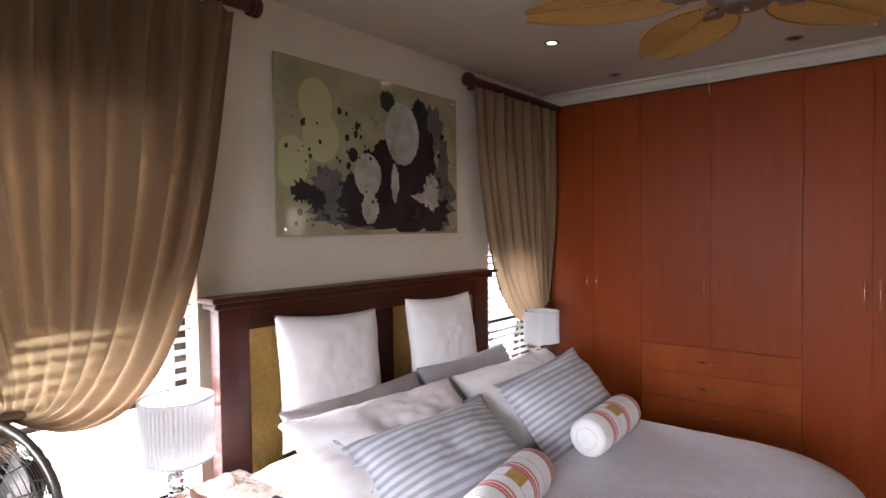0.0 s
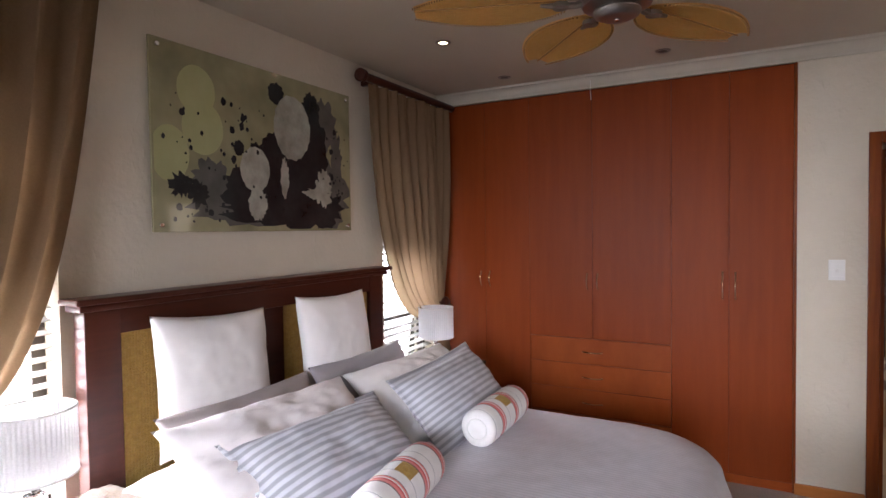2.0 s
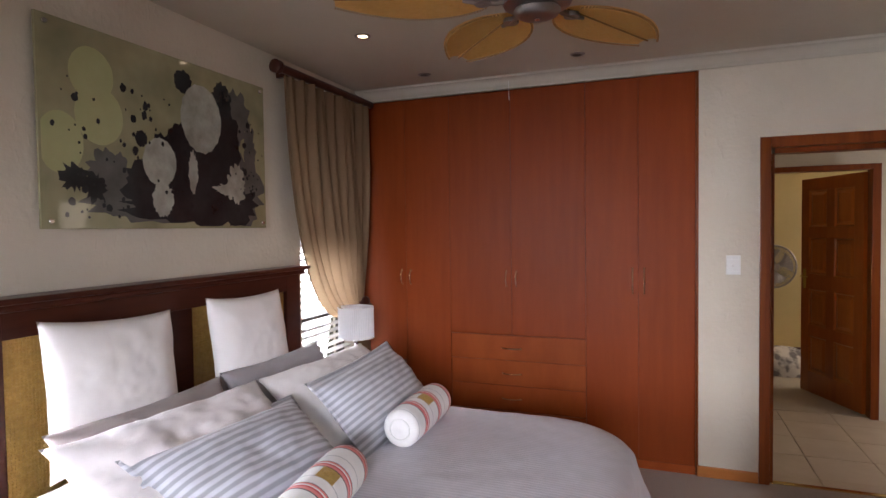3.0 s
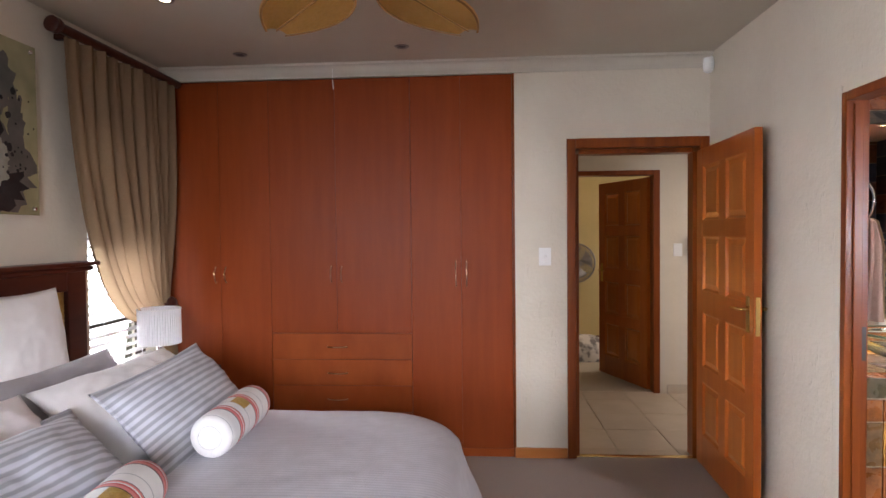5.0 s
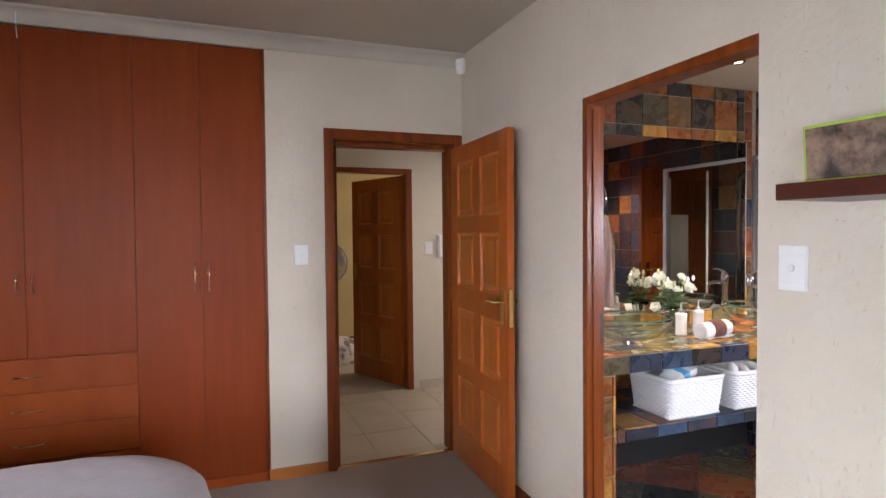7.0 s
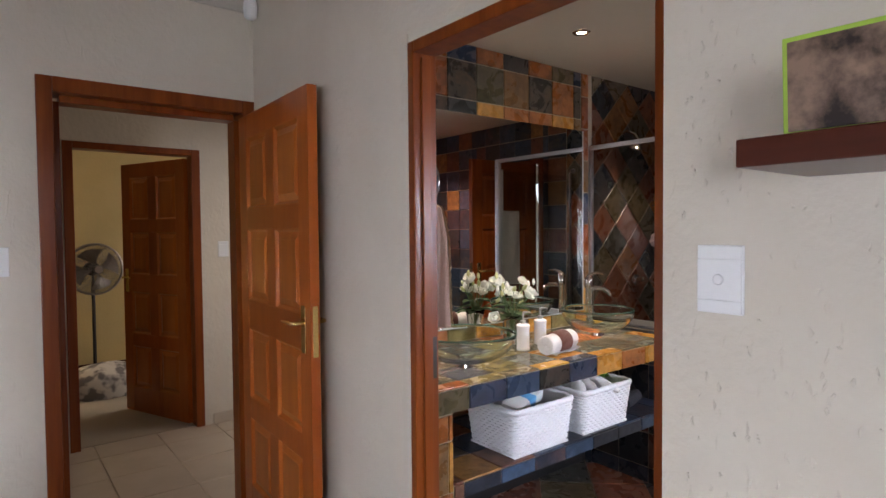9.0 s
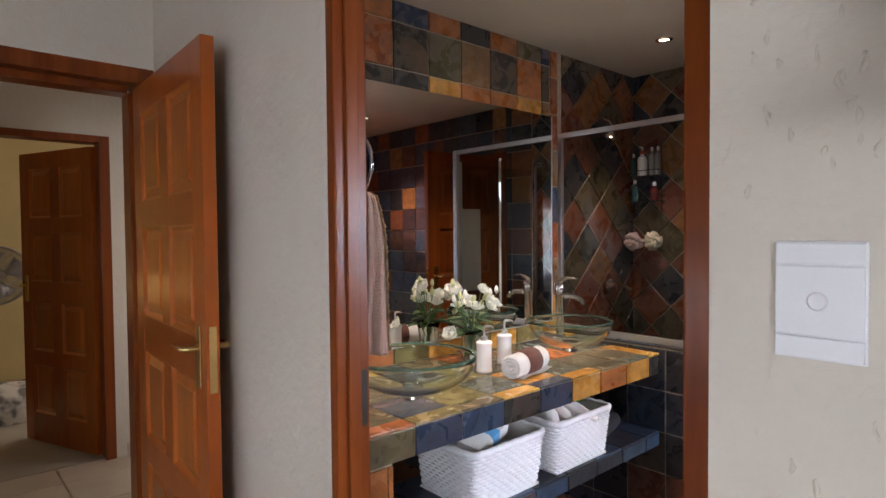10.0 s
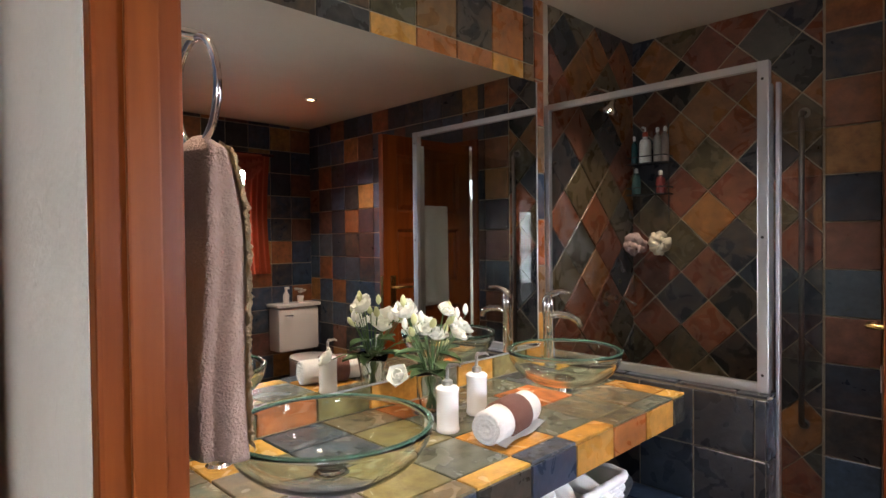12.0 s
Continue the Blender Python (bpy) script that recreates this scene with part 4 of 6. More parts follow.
def table_lamp(x, y, group):
    t = thing("table_lamp", "bedside lamp with a pleated white drum shade on a clear stem", "lamp", group=group, at=pose(x, y, 0.70))
    part("foot", bm_box(-0.055, -0.055, 0.0, 0.055, 0.055, 0.02, 0.004), CHROME, t)
    for i, z in enumerate((0.045, 0.105)):
        part("glass_block", bm_box(-0.026, -0.026, z - 0.024, 0.026, 0.026, z + 0.024, 0.006), GLASS, t, "clear glass cube")
        part("spacer", bm_lathe([(0.012, z + 0.024), (0.012, z + 0.036)], 12), CHROME, t)
    part("socket", bm_lathe([(0.016, 0.141), (0.02, 0.15), (0.02, 0.20), (0.01, 0.215)], 14), CHROME, t, smooth=True)

    def sh(u, v):
        a = 2 * math.pi * u
        r = 0.118 + 0.0020 * math.sin(a * 52)
        return (r * math.cos(a), r * math.sin(a), 0.185 + 0.205 * v)

    s = part("shade", bm_grid(sh, 416, 6, closed_u=True), SHADE, t, "pleated white chiffon drum shade", "all")
    for z in (0.185, 0.39):
        part("shade_rim", bm_tube([(0.119 * math.cos(a), 0.119 * math.sin(a), z) for a in [i * math.pi / 24 for i in range(48)]], 0.0035, 6, closed=True), WHITE, s, smooth=True)
    return t


table_lamp(-1.72, 1.645, "bedside lamps")
table_lamp(-1.72, 4.17, "bedside lamps")
cl = bm_grid(lambda u, v: (-1.84 + 0.32 * u + 0.01 * noise.noise(Vector((u * 5, v * 9, 1))), 1.74 + 0.21 * v + 0.012 * noise.noise(Vector((u * 9, v * 4, 2))), 0.704 + 0.02 * abs(noise.noise(Vector((u * 5, v * 5, 3)))) + 0.008), 30, 20)
solid("folded_cloth", cl, mat("coarse_cloth", (0.30, 0.22, 0.17), 0.95, col2=(0.50, 0.42, 0.36), scale=14, bump=0.8, bscale=150), "frayed beige and lilac cloth on the bedside table", "cloth", smooth="all")


# ---- standing fan at the curtain ----
# Pewter guard is darker than its silver wire: shade put into the colour
def cage_fan(at, R, label, head_z, mat_cage=PEWTER, stand_mat=IRON):
    f = thing("pedestal_fan", label, "fan", at=at)
    for k in range(2):
        d = -0.09 + 0.15 * k
        bm = bmesh.new()
        for rr in [R * q for q in (0.14, 0.19, 0.24, 0.29, 0.34, 0.39, 0.44, 0.49, 0.54, 0.59, 0.64, 0.69, 0.74, 0.79, 0.84, 0.89, 0.94)]:
            bul = (0.075 if k == 0 else -0.06) * (1 - (rr / R) ** 2) * -1
            bm_tube([(rr * math.cos(a), d * 0.3 + bul, head_z + rr * math.sin(a)) for a in [i * math.pi / 20 for i in range(40)]], 0.0016, 4, closed=True, bm=bm)
        for i in range(20):
            a = 2 * math.pi * i / 20
            bm_tube([(R * q * math.cos(a + 0.2 * (1 - q)), d * 0.3 + (0.075 if k == 0 else -0.06) * (1 - q * q) * -1, head_z + R * q * math.sin(a + 0.2 * (1 - q))) for q in (0.12, 0.4, 0.7, 0.98)], 0.002, 4, bm=bm)
        part("cage", bm, mat_cage, f, "wire guard", "all")
    part("rim", bm_tube([(R * math.cos(a), 0, head_z + R * math.sin(a)) for a in [i * math.pi / 24 for i in range(48)]], 0.011, 8, closed=True), mat_cage, f, smooth="all")
    part("badge", bm_lathe([(0.035, -0.115), (0.04, -0.105), (0.04, -0.095)], 20, centre=(0, 0, head_z), axis="y"), mat_cage, f, smooth=True)
    part("motor", bm_lathe([(0.05, 0.05), (0.065, 0.07), (0.065, 0.15), (0.04, 0.19)], 20, centre=(0, 0, head_z), axis="y"), stand_mat, f, smooth=True)
    for i in range(4):
        a0 = math.pi / 2 * i + 0.3
        bm = bm_grid(lambda u, v: ((0.05 + (R * 0.82 - 0.05) * u) * math.cos(a0 + (v - 0.5) * (0.5 + 0.7 * u)), -0.02 + 0.05 * (v - 0.5), head_z + (0.05 + (R * 0.82 - 0.05) * u) * math.sin(a0 + (v - 0.5) * (0.5 + 0.7 * u))), 8, 6)
        bmesh.ops.solidify(bm, geom=bm.faces[:], thickness=0.002)
        part("blade", bm, mat_cage, f, smooth=True)
    part("pole", bm_lathe([(0.016, 0.03), (0.016, head_z - R * 0.55), (0.012, head_z - R * 0.5), (0.012, head_z)], 14, centre=(0, 0.08, 0)), stand_mat, f, smooth=True)
    part("foot", bm_lathe([(0.21, 0.0), (0.21, 0.012), (0.17, 0.03), (0.03, 0.05)], 28, centre=(0, 0.08, 0)), stand_mat, f, smooth=True)
    return f


cage_fan(pose(-1.42, 1.02, 0, 0, 0, 35), 0.215, "steel pedestal fan with a wire guard before the curtain", 1.03)

# ---- picture over the headboard ----
def blot(bm, cy, cz, ry, rz, rough, x, rng, n=26):
    vs = []
    for i in range(n):
        a = 2 * math.pi * i / n
        k = 1 + rng.uniform(-rough, rough)
        vs.append(bm.verts.new((x, min(0.645, max(-0.645, cy + ry * k * math.cos(a))), min(0.395, max(-0.395, cz + rz * k * math.sin(a))))))
    bm.faces.new(vs)


pic = thing("acrylic_picture", "glossy frameless acrylic print of ink blots in black, white and olive", "picture", at=pose(-1.953, 2.883, 2.035))
PAPER = mat("print_olive", (0.20, 0.19, 0.105), 0.06, col2=(0.36, 0.34, 0.20), scale=3.2, detail=3, contrast=0.2, coat=0.5)
INK = mat("print_black", (0.012, 0.012, 0.013), 0.08, col2=(0.03, 0.03, 0.032), scale=6)
INKG = mat("print_grey", (0.07, 0.068, 0.06), 0.08, col2=(0.13, 0.125, 0.11), scale=7)
PALE = mat("print_pale", (0.20, 0.20, 0.16), 0.08, col2=(0.46, 0.46, 0.39), scale=7, contrast=0.2)
YEL = mat("print_lime", (0.36, 0.36, 0.17), 0.08, col2=(0.42, 0.42, 0.22), scale=6)
part("panel", bm_box(-0.006, -0.655, -0.405, 0.006, 0.655, 0.405, 0.002), PAPER, pic)
rng = random.Random(4)
layers = [
    ("pale_disc", YEL, 0.0065, [(-0.43, 0.22, 0.10, 0.11, 0.01), (-0.40, 0.06, 0.11, 0.12, 0.01), (-0.57, -0.07, 0.095, 0.12, 0.01)]),
    ("grey_wash", INKG, 0.0070, [(-0.15, -0.26, 0.36, 0.12, 0.15), (0.42, -0.20, 0.20, 0.20, 0.2), (0.40, 0.20, 0.12, 0.14, 0.2), (-0.36, -0.17, 0.10, 0.09, 0.2), (0.52, 0.0, 0.05, 0.16, 0.25), (0.15, 0.05, 0.10, 0.20, 0.2)]),
    ("black_mass", INK, 0.0075, [(0.20, -0.12, 0.20, 0.29, 0.10), (0.31, 0.02, 0.13, 0.26, 0.14), (-0.06, -0.10, 0.10, 0.14, 0.15), (0.02, 0.02, 0.07, 0.08, 0.15), (-0.18, -0.22, 0.12, 0.12, 0.2), (0.36, -0.28, 0.20, 0.11, 0.25),
                                 (0.05, 0.30, 0.055, 0.055, 0.1), (0.31, 0.26, 0.07, 0.09, 0.15), (-0.20, -0.005, 0.032, 0.036, 0.1), (-0.52, -0.20, 0.06, 0.05, 0.3), (-0.43, -0.235, 0.05, 0.06, 0.3), (0.10, -0.30, 0.40, 0.07, 0.2)]),
    ("pale_oval", PALE, 0.0082, [(0.165, 0.14, 0.135, 0.17, 0.03), (-0.10, -0.10, 0.095, 0.11, 0.03), (-0.09, -0.27, 0.06, 0.08, 0.12), (0.41, -0.17, 0.07, 0.10, 0.2), (0.10, -0.13, 0.03, 0.10, 0.2), (0.36, -0.20, 0.12, 0.03, 0.2)]),
    ("ink_spot", INK, 0.0088, [(rng.uniform(-0.62, 0.1) if i % 3 else rng.uniform(0.35, 0.63), rng.uniform(-0.36, 0.2), *(lambda q: (q, q * rng.uniform(0.9, 1.4)))(rng.choice((0.004, 0.006, 0.009, 0.015))), 0.15) for i in range(110)]),
]
for nm, m_, x_, lst in layers:
    bm = bmesh.new()
    for k, (cy, cz, ry, rz, ro) in enumerate(lst):
        blot(bm, cy, cz, ry, rz, ro, x_ + k * (0.000004 if nm == "ink_spot" else 0.00004), rng, 12 if nm == "ink_spot" else 40)
    tagged(part(nm, bm, m_, pic), kind="stuff")
for yy in (-0.62, 0.62):
    for zz in (-0.375, 0.375):
        part("standoff", bm_lathe([(0.011, -0.027), (0.011, 0.012), (0.008, 0.016)], 14, centre=(0, yy, zz), axis="x"), CHROME, pic, "chrome standoff bolt", True)

# ---- ceiling fan and lamps of the bedroom ----
fan = thing("ceiling_fan", "ceiling fan with five leaf-shaped rattan blades and pewter motor", "ceiling fan", at=pose(-0.193, 2.765, -0.038))
part("canopy", bm_lathe([(0.03, 2.64), (0.06, 2.68), (0.075, 2.707)], 28), PEWTER, fan, smooth=True)
part("stem", bm_lathe([(0.013, 2.49), (0.013, 2.66)], 14), PEWTER, fan, smooth=True)
part("motor", bm_lathe([(0.02, 2.375), (0.055, 2.378), (0.075, 2.388), (0.082, 2.40), (0.075, 2.408), (0.115, 2.42), (0.125, 2.44), (0.125, 2.475), (0.10, 2.497), (0.02, 2.505)], 36), PEWTER, fan, smooth=True)
part("cap_screw", bm_lathe([(0.002, 2.368), (0.009, 2.37), (0.009, 2.378)], 12), CHROME, fan, smooth=True)


def blade_mesh():
    def sh(u, v):
        r = 0.17 + 0.53 * u
        w = 0.165 * (math.sin(math.pi * (0.10 + 0.84 * u ** 0.85)) ** 0.75)
        s = (2 * v - 1)
        return (r, s * w, 0.012 * (1 - s * s) - 0.012 * u)
    bm = bm_grid(sh, 26, 13)
    bmesh.ops.solidify(bm, geom=bm.faces[:], thickness=0.006)
    return bm


def stitch_mesh():
    bm = bmesh.new()
    for i in range(60):
        u = i / 59
        r = 0.17 + 0.53 * u
        w = 0.165 * (math.sin(math.pi * (0.10 + 0.84 * u ** 0.85)) ** 0.75) * 0.94
        for s in (-1, 1):
            bm_box(r - 0.0016, s * w - 0.004, -0.009 - 0.012 * u, r + 0.0016, s * w + 0.004, -0.004 - 0.012 * u, bm=bm)
    bm_tube([(0.17 + 0.53 * i / 20, 0, 0.0045 - 0.012 * i / 20) for i in range(21)], 0.003, 6, bm=bm)
    return bm


BLACKISH = mat("dark_stitch", (0.30, 0.15, 0.04), 0.7)
for i in range(5):
    a = 60 + 72 * i
    m_ = pose(0, 0, 2.44, 0, 0, a) @ pose(0, 0, 0, 2, 0, 0)
    b = part("blade", blade_mesh(), RATTAN, fan, "woven rattan leaf blade", True, m_)
    part("stitching", stitch_mesh(), BLACKISH, b)
    ir = bm_tube([(0.10, 0, 0.0), (0.14, 0.0, -0.012), (0.20, 0, -0.012), (0.26, 0, -0.008)], [0.014, 0.012, 0.012, 0.006], 8)
    bm_lathe([(0.028, -0.02), (0.03, -0.012), (0.028, -0.004)], 16, centre=(0.19, 0, 0), bm=ir)
    part("blade_iron", ir, PEWTER, fan, smooth=True, at=m_)


def downlight(x, y, z, on, group):
    d = thing("downlight", "recessed ceiling downlight, " + ("switched on with a warm glow" if on else "switched off, in a bronze ring"), "downlight", group=group, at=pose(x, y, z))
    part("ring", bm_lathe([(0.024, -0.001), (0.028, -0.006), (0.040, -0.006), (0.045, -0.001)], 28, cap=False), PEWTER if z > 2.5 else CHROME, d, smooth=True)
    part("bulb", bm_lathe([(0.0, 0.0), (0.026, -0.002)], 20, cap=False), GLOW_WARM if on else IRON, d)


downlight(-1.317, 3.586, H, True, "bedroom downlights")
downlight(-1.31, 4.45, H, False, "bedroom downlights")
downlight(-0.27, 4.39, H, False, "bedroom downlights")
sensor = thing("motion_detector", "small white alarm detector in the ceiling corner", "detector", at=pose(1.66, 4.66, 2.575))
part("housing", bm_lathe([(0.018, -0.045), (0.03, -0.035), (0.034, 0.01), (0.03, 0.045)], 18), WHITE, sensor, smooth=True)
part("arm", bm_tube([(0, 0, 0.04), (0.03, 0.03, 0.06), (0.065, 0.07, 0.065)], 0.010, 8), WHITE, sensor, smooth=True)


def switch_plate(name, m, w, h, label, knob=True):
    s = thing(name, label, "light switch", at=m)
    part("plate", bm_box(-w / 2, -0.006, -h / 2, w / 2, 0, h / 2, 0.002), WHITE, s)
    part("cover", bm_box(-w / 2 + 0.002, -0.010, h * 0.30 + 0.001, w / 2 - 0.002, -0.006, h / 2 - 0.002, 0.0012), WHITE, s)
    part("cover", bm_box(-w / 2 + 0.002, -0.010, -h / 2 + 0.002, w / 2 - 0.002, -0.006, -h * 0.30 - 0.001, 0.0012), WHITE, s)
    part("centre_cover", bm_box(-w / 2 + 0.002, -0.0105, -h * 0.30 + 0.001, w / 2 - 0.002, -0.006, h * 0.30 - 0.001, 0.0012), WHITE, s)
    if knob:
        part("rocker", bm_lathe([(0.0095, -0.0105), (0.0105, -0.0125), (0.0085, -0.0150), (0.0, -0.0158)], 24, cap=False, axis="y"), CERAMIC, s, "small round press switch", True)
    return s


switch_plate("light_switch", pose(0.63, YN, 1.36), 0.082, 0.12, "white light switch on the wall beside the door")
switch_plate("light_switch", pose(XE, 2.322, 1.378, 0, 0, -90), 0.088, 0.130, "white light switch beside the bathroom doorway")
sh_ = thing("wall_shelf", "dark wooden floating shelf on the cream wall", "shelf")
part("board", bm_box(1.445, 1.20, 1.560, XE, 2.178, 1.600, 0.003), DARK, sh_)
book = thing("puzzle_box", "upright box with a green border and dark photo panel", "box", at=pose(1.515, 1.842, 1.601, 0, -4, 2))
part("carton", bm_box(-0.02, -0.29, 0.0, 0.02, 0.29, 0.135, 0.002), mat("lime_card", (0.35, 0.52, 0.06), 0.4), book)
part("photo_panel", bm_box(-0.0215, -0.10, 0.007, -0.020, 0.283, 0.128), mat("photo_print", (0.022, 0.014, 0.012), 0.3, col2=(0.26, 0.17, 0.12), scale=16, contrast=0.12), book, "dark mottled photo panel")
part("side_bars", bm_box(-0.0215, -0.285, 0.085, -0.020, -0.11, 0.115), mat("lime_bar", (0.55, 0.70, 0.20), 0.4), book)
part("side_bars", bm_box(-0.0215, -0.285, 0.02, -0.020, -0.11, 0.05), mat("orange_bar", (0.75, 0.25, 0.08), 0.4), book)

# ---- relief of the cream wall: trowel ridges and drips ----
rng = random.Random(11)
rid = bmesh.new()
for i in range(1700):
    y, z = rng.uniform(0.9, 2.40), rng.uniform(0.3, 2.5)
    if 1.28 < z < 1.47 and 2.26 < y < 2.43 or 1.53 < z < 1.85 and y < 2.2:
        continue
    ln, r = rng.uniform(0.006, 0.040) * (1 + 2 * (rng.random() < 0.07)), rng.uniform(0.0018, 0.0048)
    k = 5
    pts = [(XE + 0.45 * r, y + rng.uniform(-0.003, 0.003), z - ln * j / (k - 1)) for j in range(k)]
    bm_tube(pts, [r * 0.12, r * 0.7, r, r * 0.8, r * 0.15], 8, bm=rid)
setting("wall_relief", rid, PLASTER, "short trowelled drips in the cream wall plaster", "plaster relief")
bpy.data.objects["wall_relief"].data.polygons.foreach_set("use_smooth", [True] * len(bpy.data.objects["wall_relief"].data.polygons))

# ---- hall and the room across it ----
H2 = 2.67
setting("hall_base", bm_box(-1.2, YN + 0.05, -0.12, 3.4, HALL + 0.06, -0.008), GROUT, "grouted screed under the hall tiles", "floor")
setting("hall_wall_north", wall_with_holes("x", HALL, HALL + 0.12, -1.2, 3.4, 0, H2, [(1.0, 1.868, -0.01, 2.09)]), PLASTER, "cream plaster hall wall with a second doorway")
setting("hall_wall_west", bm_box(-1.3, YN + 0.7, 0, -1.2, HALL, H2), PLASTER, "plain cream wall closing the hall")
setting("hall_wall_east", bm_box(3.4, BY1 + 0.12, 0, 3.5, HALL, H2), PLASTER, "plain cream wall closing the hall")
setting("hall_wall_south", bm_box(BX0, BY1 + 0.12, 0, 3.4, BY1 + 0.20, H2), PLASTER, "plain cream wall between hall and bathroom")
setting("hall_ceiling", bm_box(-1.3, YN + 0.15, H2, 3.5, HALL + 0.12, H2 + 0.1), CEIL_DIM, "plain off-white hall ceiling", "ceiling")
skirting("hall_baseboard", 1.93, HALL - 0.012, 3.3, HALL - 0.001, TILE, "pale tile skirting along the hall wall", 0.085)
fr3 = thing("door_frame_3", "red-brown wooden frame round the doorway across the hall", "door frame", kind="structure")
for x0 in (1.0, 1.808):
    part("jamb", bm_box(x0, HALL - 0.008, 0, x0 + 0.06, HALL + 0.128, 2.09, 0.004), FRAME, fr3)
part("head", bm_box(1.06, HALL - 0.008, 2.045, 1.808, HALL + 0.128, 2.09, 0.004), FRAME, fr3)
door_3 = thing("door_3", "half-open eight-panel varnished meranti door across the hall", "door", at=pose(1.795, HALL + 0.10, 0.012, 0, 0, 112))
panel_leaf(door_3, 0.80, 2.02)
lever_handle(door_3, 0.74, 1.10, 1, -1)
lever_handle(door_3, 0.74, 1.10, -1, -1)
for zz in (0.25, 1.8):
    part("hinge", bm_box(-0.012, -0.03, zz - 0.05, 0.003, -0.018, zz + 0.05, 0.002), BRASS, door_3, "brass butt hinge")
switch_plate("light_switch", pose(2.03, HALL, 1.345), 0.08, 0.12, "white light switch on the hall wall", False)
ic = thing("intercom_handset", "cream wall intercom handset in the hall", "intercom", at=pose(2.165, HALL, 1.36))
part("cradle", bm_box(-0.05, -0.03, -0.11, 0.05, 0, 0.11, 0.008), CERAMIC, ic)
part("receiver", bm_box(-0.045, -0.055, -0.10, 0.0, -0.03, 0.10, 0.010), CERAMIC, ic)
# far room
FY = 8.75
setting("far_floor", bm_box(-1.2, HALL + 0.06, -0.12, 3.4, FY, 0.002), PALECARPET, "pale beige carpet in the room across the hall", "floor")
setting("far_wall_north", bm_box(-1.3, FY, 0, 3.5, FY + 0.1, H2), YELLOW, "mustard-yellow painted wall in the far room")
setting("far_wall_west", bm_box(-1.3, HALL + 0.12, 0, -1.2, FY, H2), YELLOW, "mustard-yellow painted side wall in the far room")
setting("far_wall_east", bm_box(3.4, HALL + 0.12, 0, 3.5, FY, H2), PLASTER, "cream side wall in the far room")
setting("far_ceiling", bm_box(-1.3, HALL + 0.12, H2, 3.5, FY + 0.1, H2 + 0.1), CEIL_DIM, "plain off-white ceiling in the far room", "ceiling")
cornice("trim_far", ((-1.2, FY), (3.4, FY), (0, -1), H2), "white coved cornice in the far room")
skirting("far_baseboard", -1.2, FY - 0.02, 3.4, FY - 0.001, DARK, "dark wooden skirting in the far room", 0.12)
cage_fan(pose(1.40, 8.2, 0, 0, 0, 8), 0.24, "steel pedestal fan on a black stand by the yellow wall", 1.13)
side = thing("side_table", "dark wooden side table by the yellow wall", "table")
part("top", bm_box(0.55, 8.25, 0.60, 1.06, 8.66, 0.63, 0.005), DARK, side)
part("body", bm_box(0.58, 8.28, 0.12, 1.03, 8.64, 0.60, 0.005), DARK, side)
part("foot", bm_box(0.56, 8.26, 0.0, 1.05, 8.65, 0.12, 0.005), DARK, side)
part("drawer", bm_box(0.62, 8.268, 0.40, 0.99, 8.279, 0.56, 0.003), DARK, side)
fl = thing("bedside_lamp", "glowing bedside lamp on the dark side table", "lamp", at=pose(0.72, 8.46, 0.63))
part("base", bm_lathe([(0.07, 0), (0.07, 0.015), (0.02, 0.03), (0.035, 0.12), (0.015, 0.22)], 18), DARK, fl, smooth=True)
part("shade", bm_lathe([(0.15, 0.22), (0.10, 0.42)], 24, cap=False), cloth("warm_shade", (0.75, 0.6, 0.36), 0.5), fl, smooth=True)
part("bulb", bm_lathe([(0.005, 0.24), (0.03, 0.28), (0.025, 0.32), (0.005, 0.34)], 12), mat("bulb_glow", (1.0, 0.72, 0.36), 0.5, emit=60.0), fl, smooth=True)
PRINT = mat("printed_fleece", (0.62, 0.60, 0.55), 0.9, col2=(0.18, 0.17, 0.17), scale=8, detail=2, contrast=0.06, bump=0.5, bscale=120)
solid("floor_cushion", bm_grid(lambda u, v: (1.42 + 0.36 * math.cos(2 * math.pi * u) * math.sin(math.pi * (0.5 + 0.5 * v)) ** 0.5 if v < 1 else 1.42, 7.92 + 0.30 * math.sin(2 * math.pi * u) * (math.sin(math.pi * (0.5 + 0.5 * v)) ** 0.5 if v < 1 else 0), 0.004 + 0.27 * v ** 0.6 + 0.015 * noise.noise(Vector((math.cos(6.28 * u) * 3, math.sin(6.28 * u) * 3, v * 3)))), 48, 14, closed_u=True), PRINT,
      "white fleece floor cushion with dark grey prints on the carpet", "floor cushion", smooth="all")
rail = thing("bed_rail", "low dark wooden bed base in the far room", "bed base")
part("side_board", bm_box(-0.6, 8.05, 0.08, 1.16, 8.15, 0.24, 0.01), DARK, rail)
part("foot", bm_box(1.10, 8.05, 0.0, 1.16, 8.15, 0.08, 0.004), DARK, rail)
part("foot", bm_box(-0.6, 8.05, 0.0, -0.54, 8.15, 0.08, 0.004), DARK, rail)

# ---- bathroom shell ----
setting("bath_floor", bm_box(BX0 - T / 2, BY0, -0.12, BX1, BY1, -0.008), SGROUT, "grouted screed under the slate floor", "floor")
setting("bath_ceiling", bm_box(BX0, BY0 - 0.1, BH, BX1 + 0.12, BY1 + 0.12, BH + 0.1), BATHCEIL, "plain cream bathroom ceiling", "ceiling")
DY0, DY1 = 2.12, 2.99
SWX0, SWX1, SWZ0, SWZ1 = 3.25, 3.82, 1.15, 2.05
W_N = setting("bath_wall_north", bm_box(BX0, BY1 + 0.004, 0, BX1 + 0.12, BY1 + 0.12, BH), SGROUT, "slate-tiled bathroom wall behind the mirror")
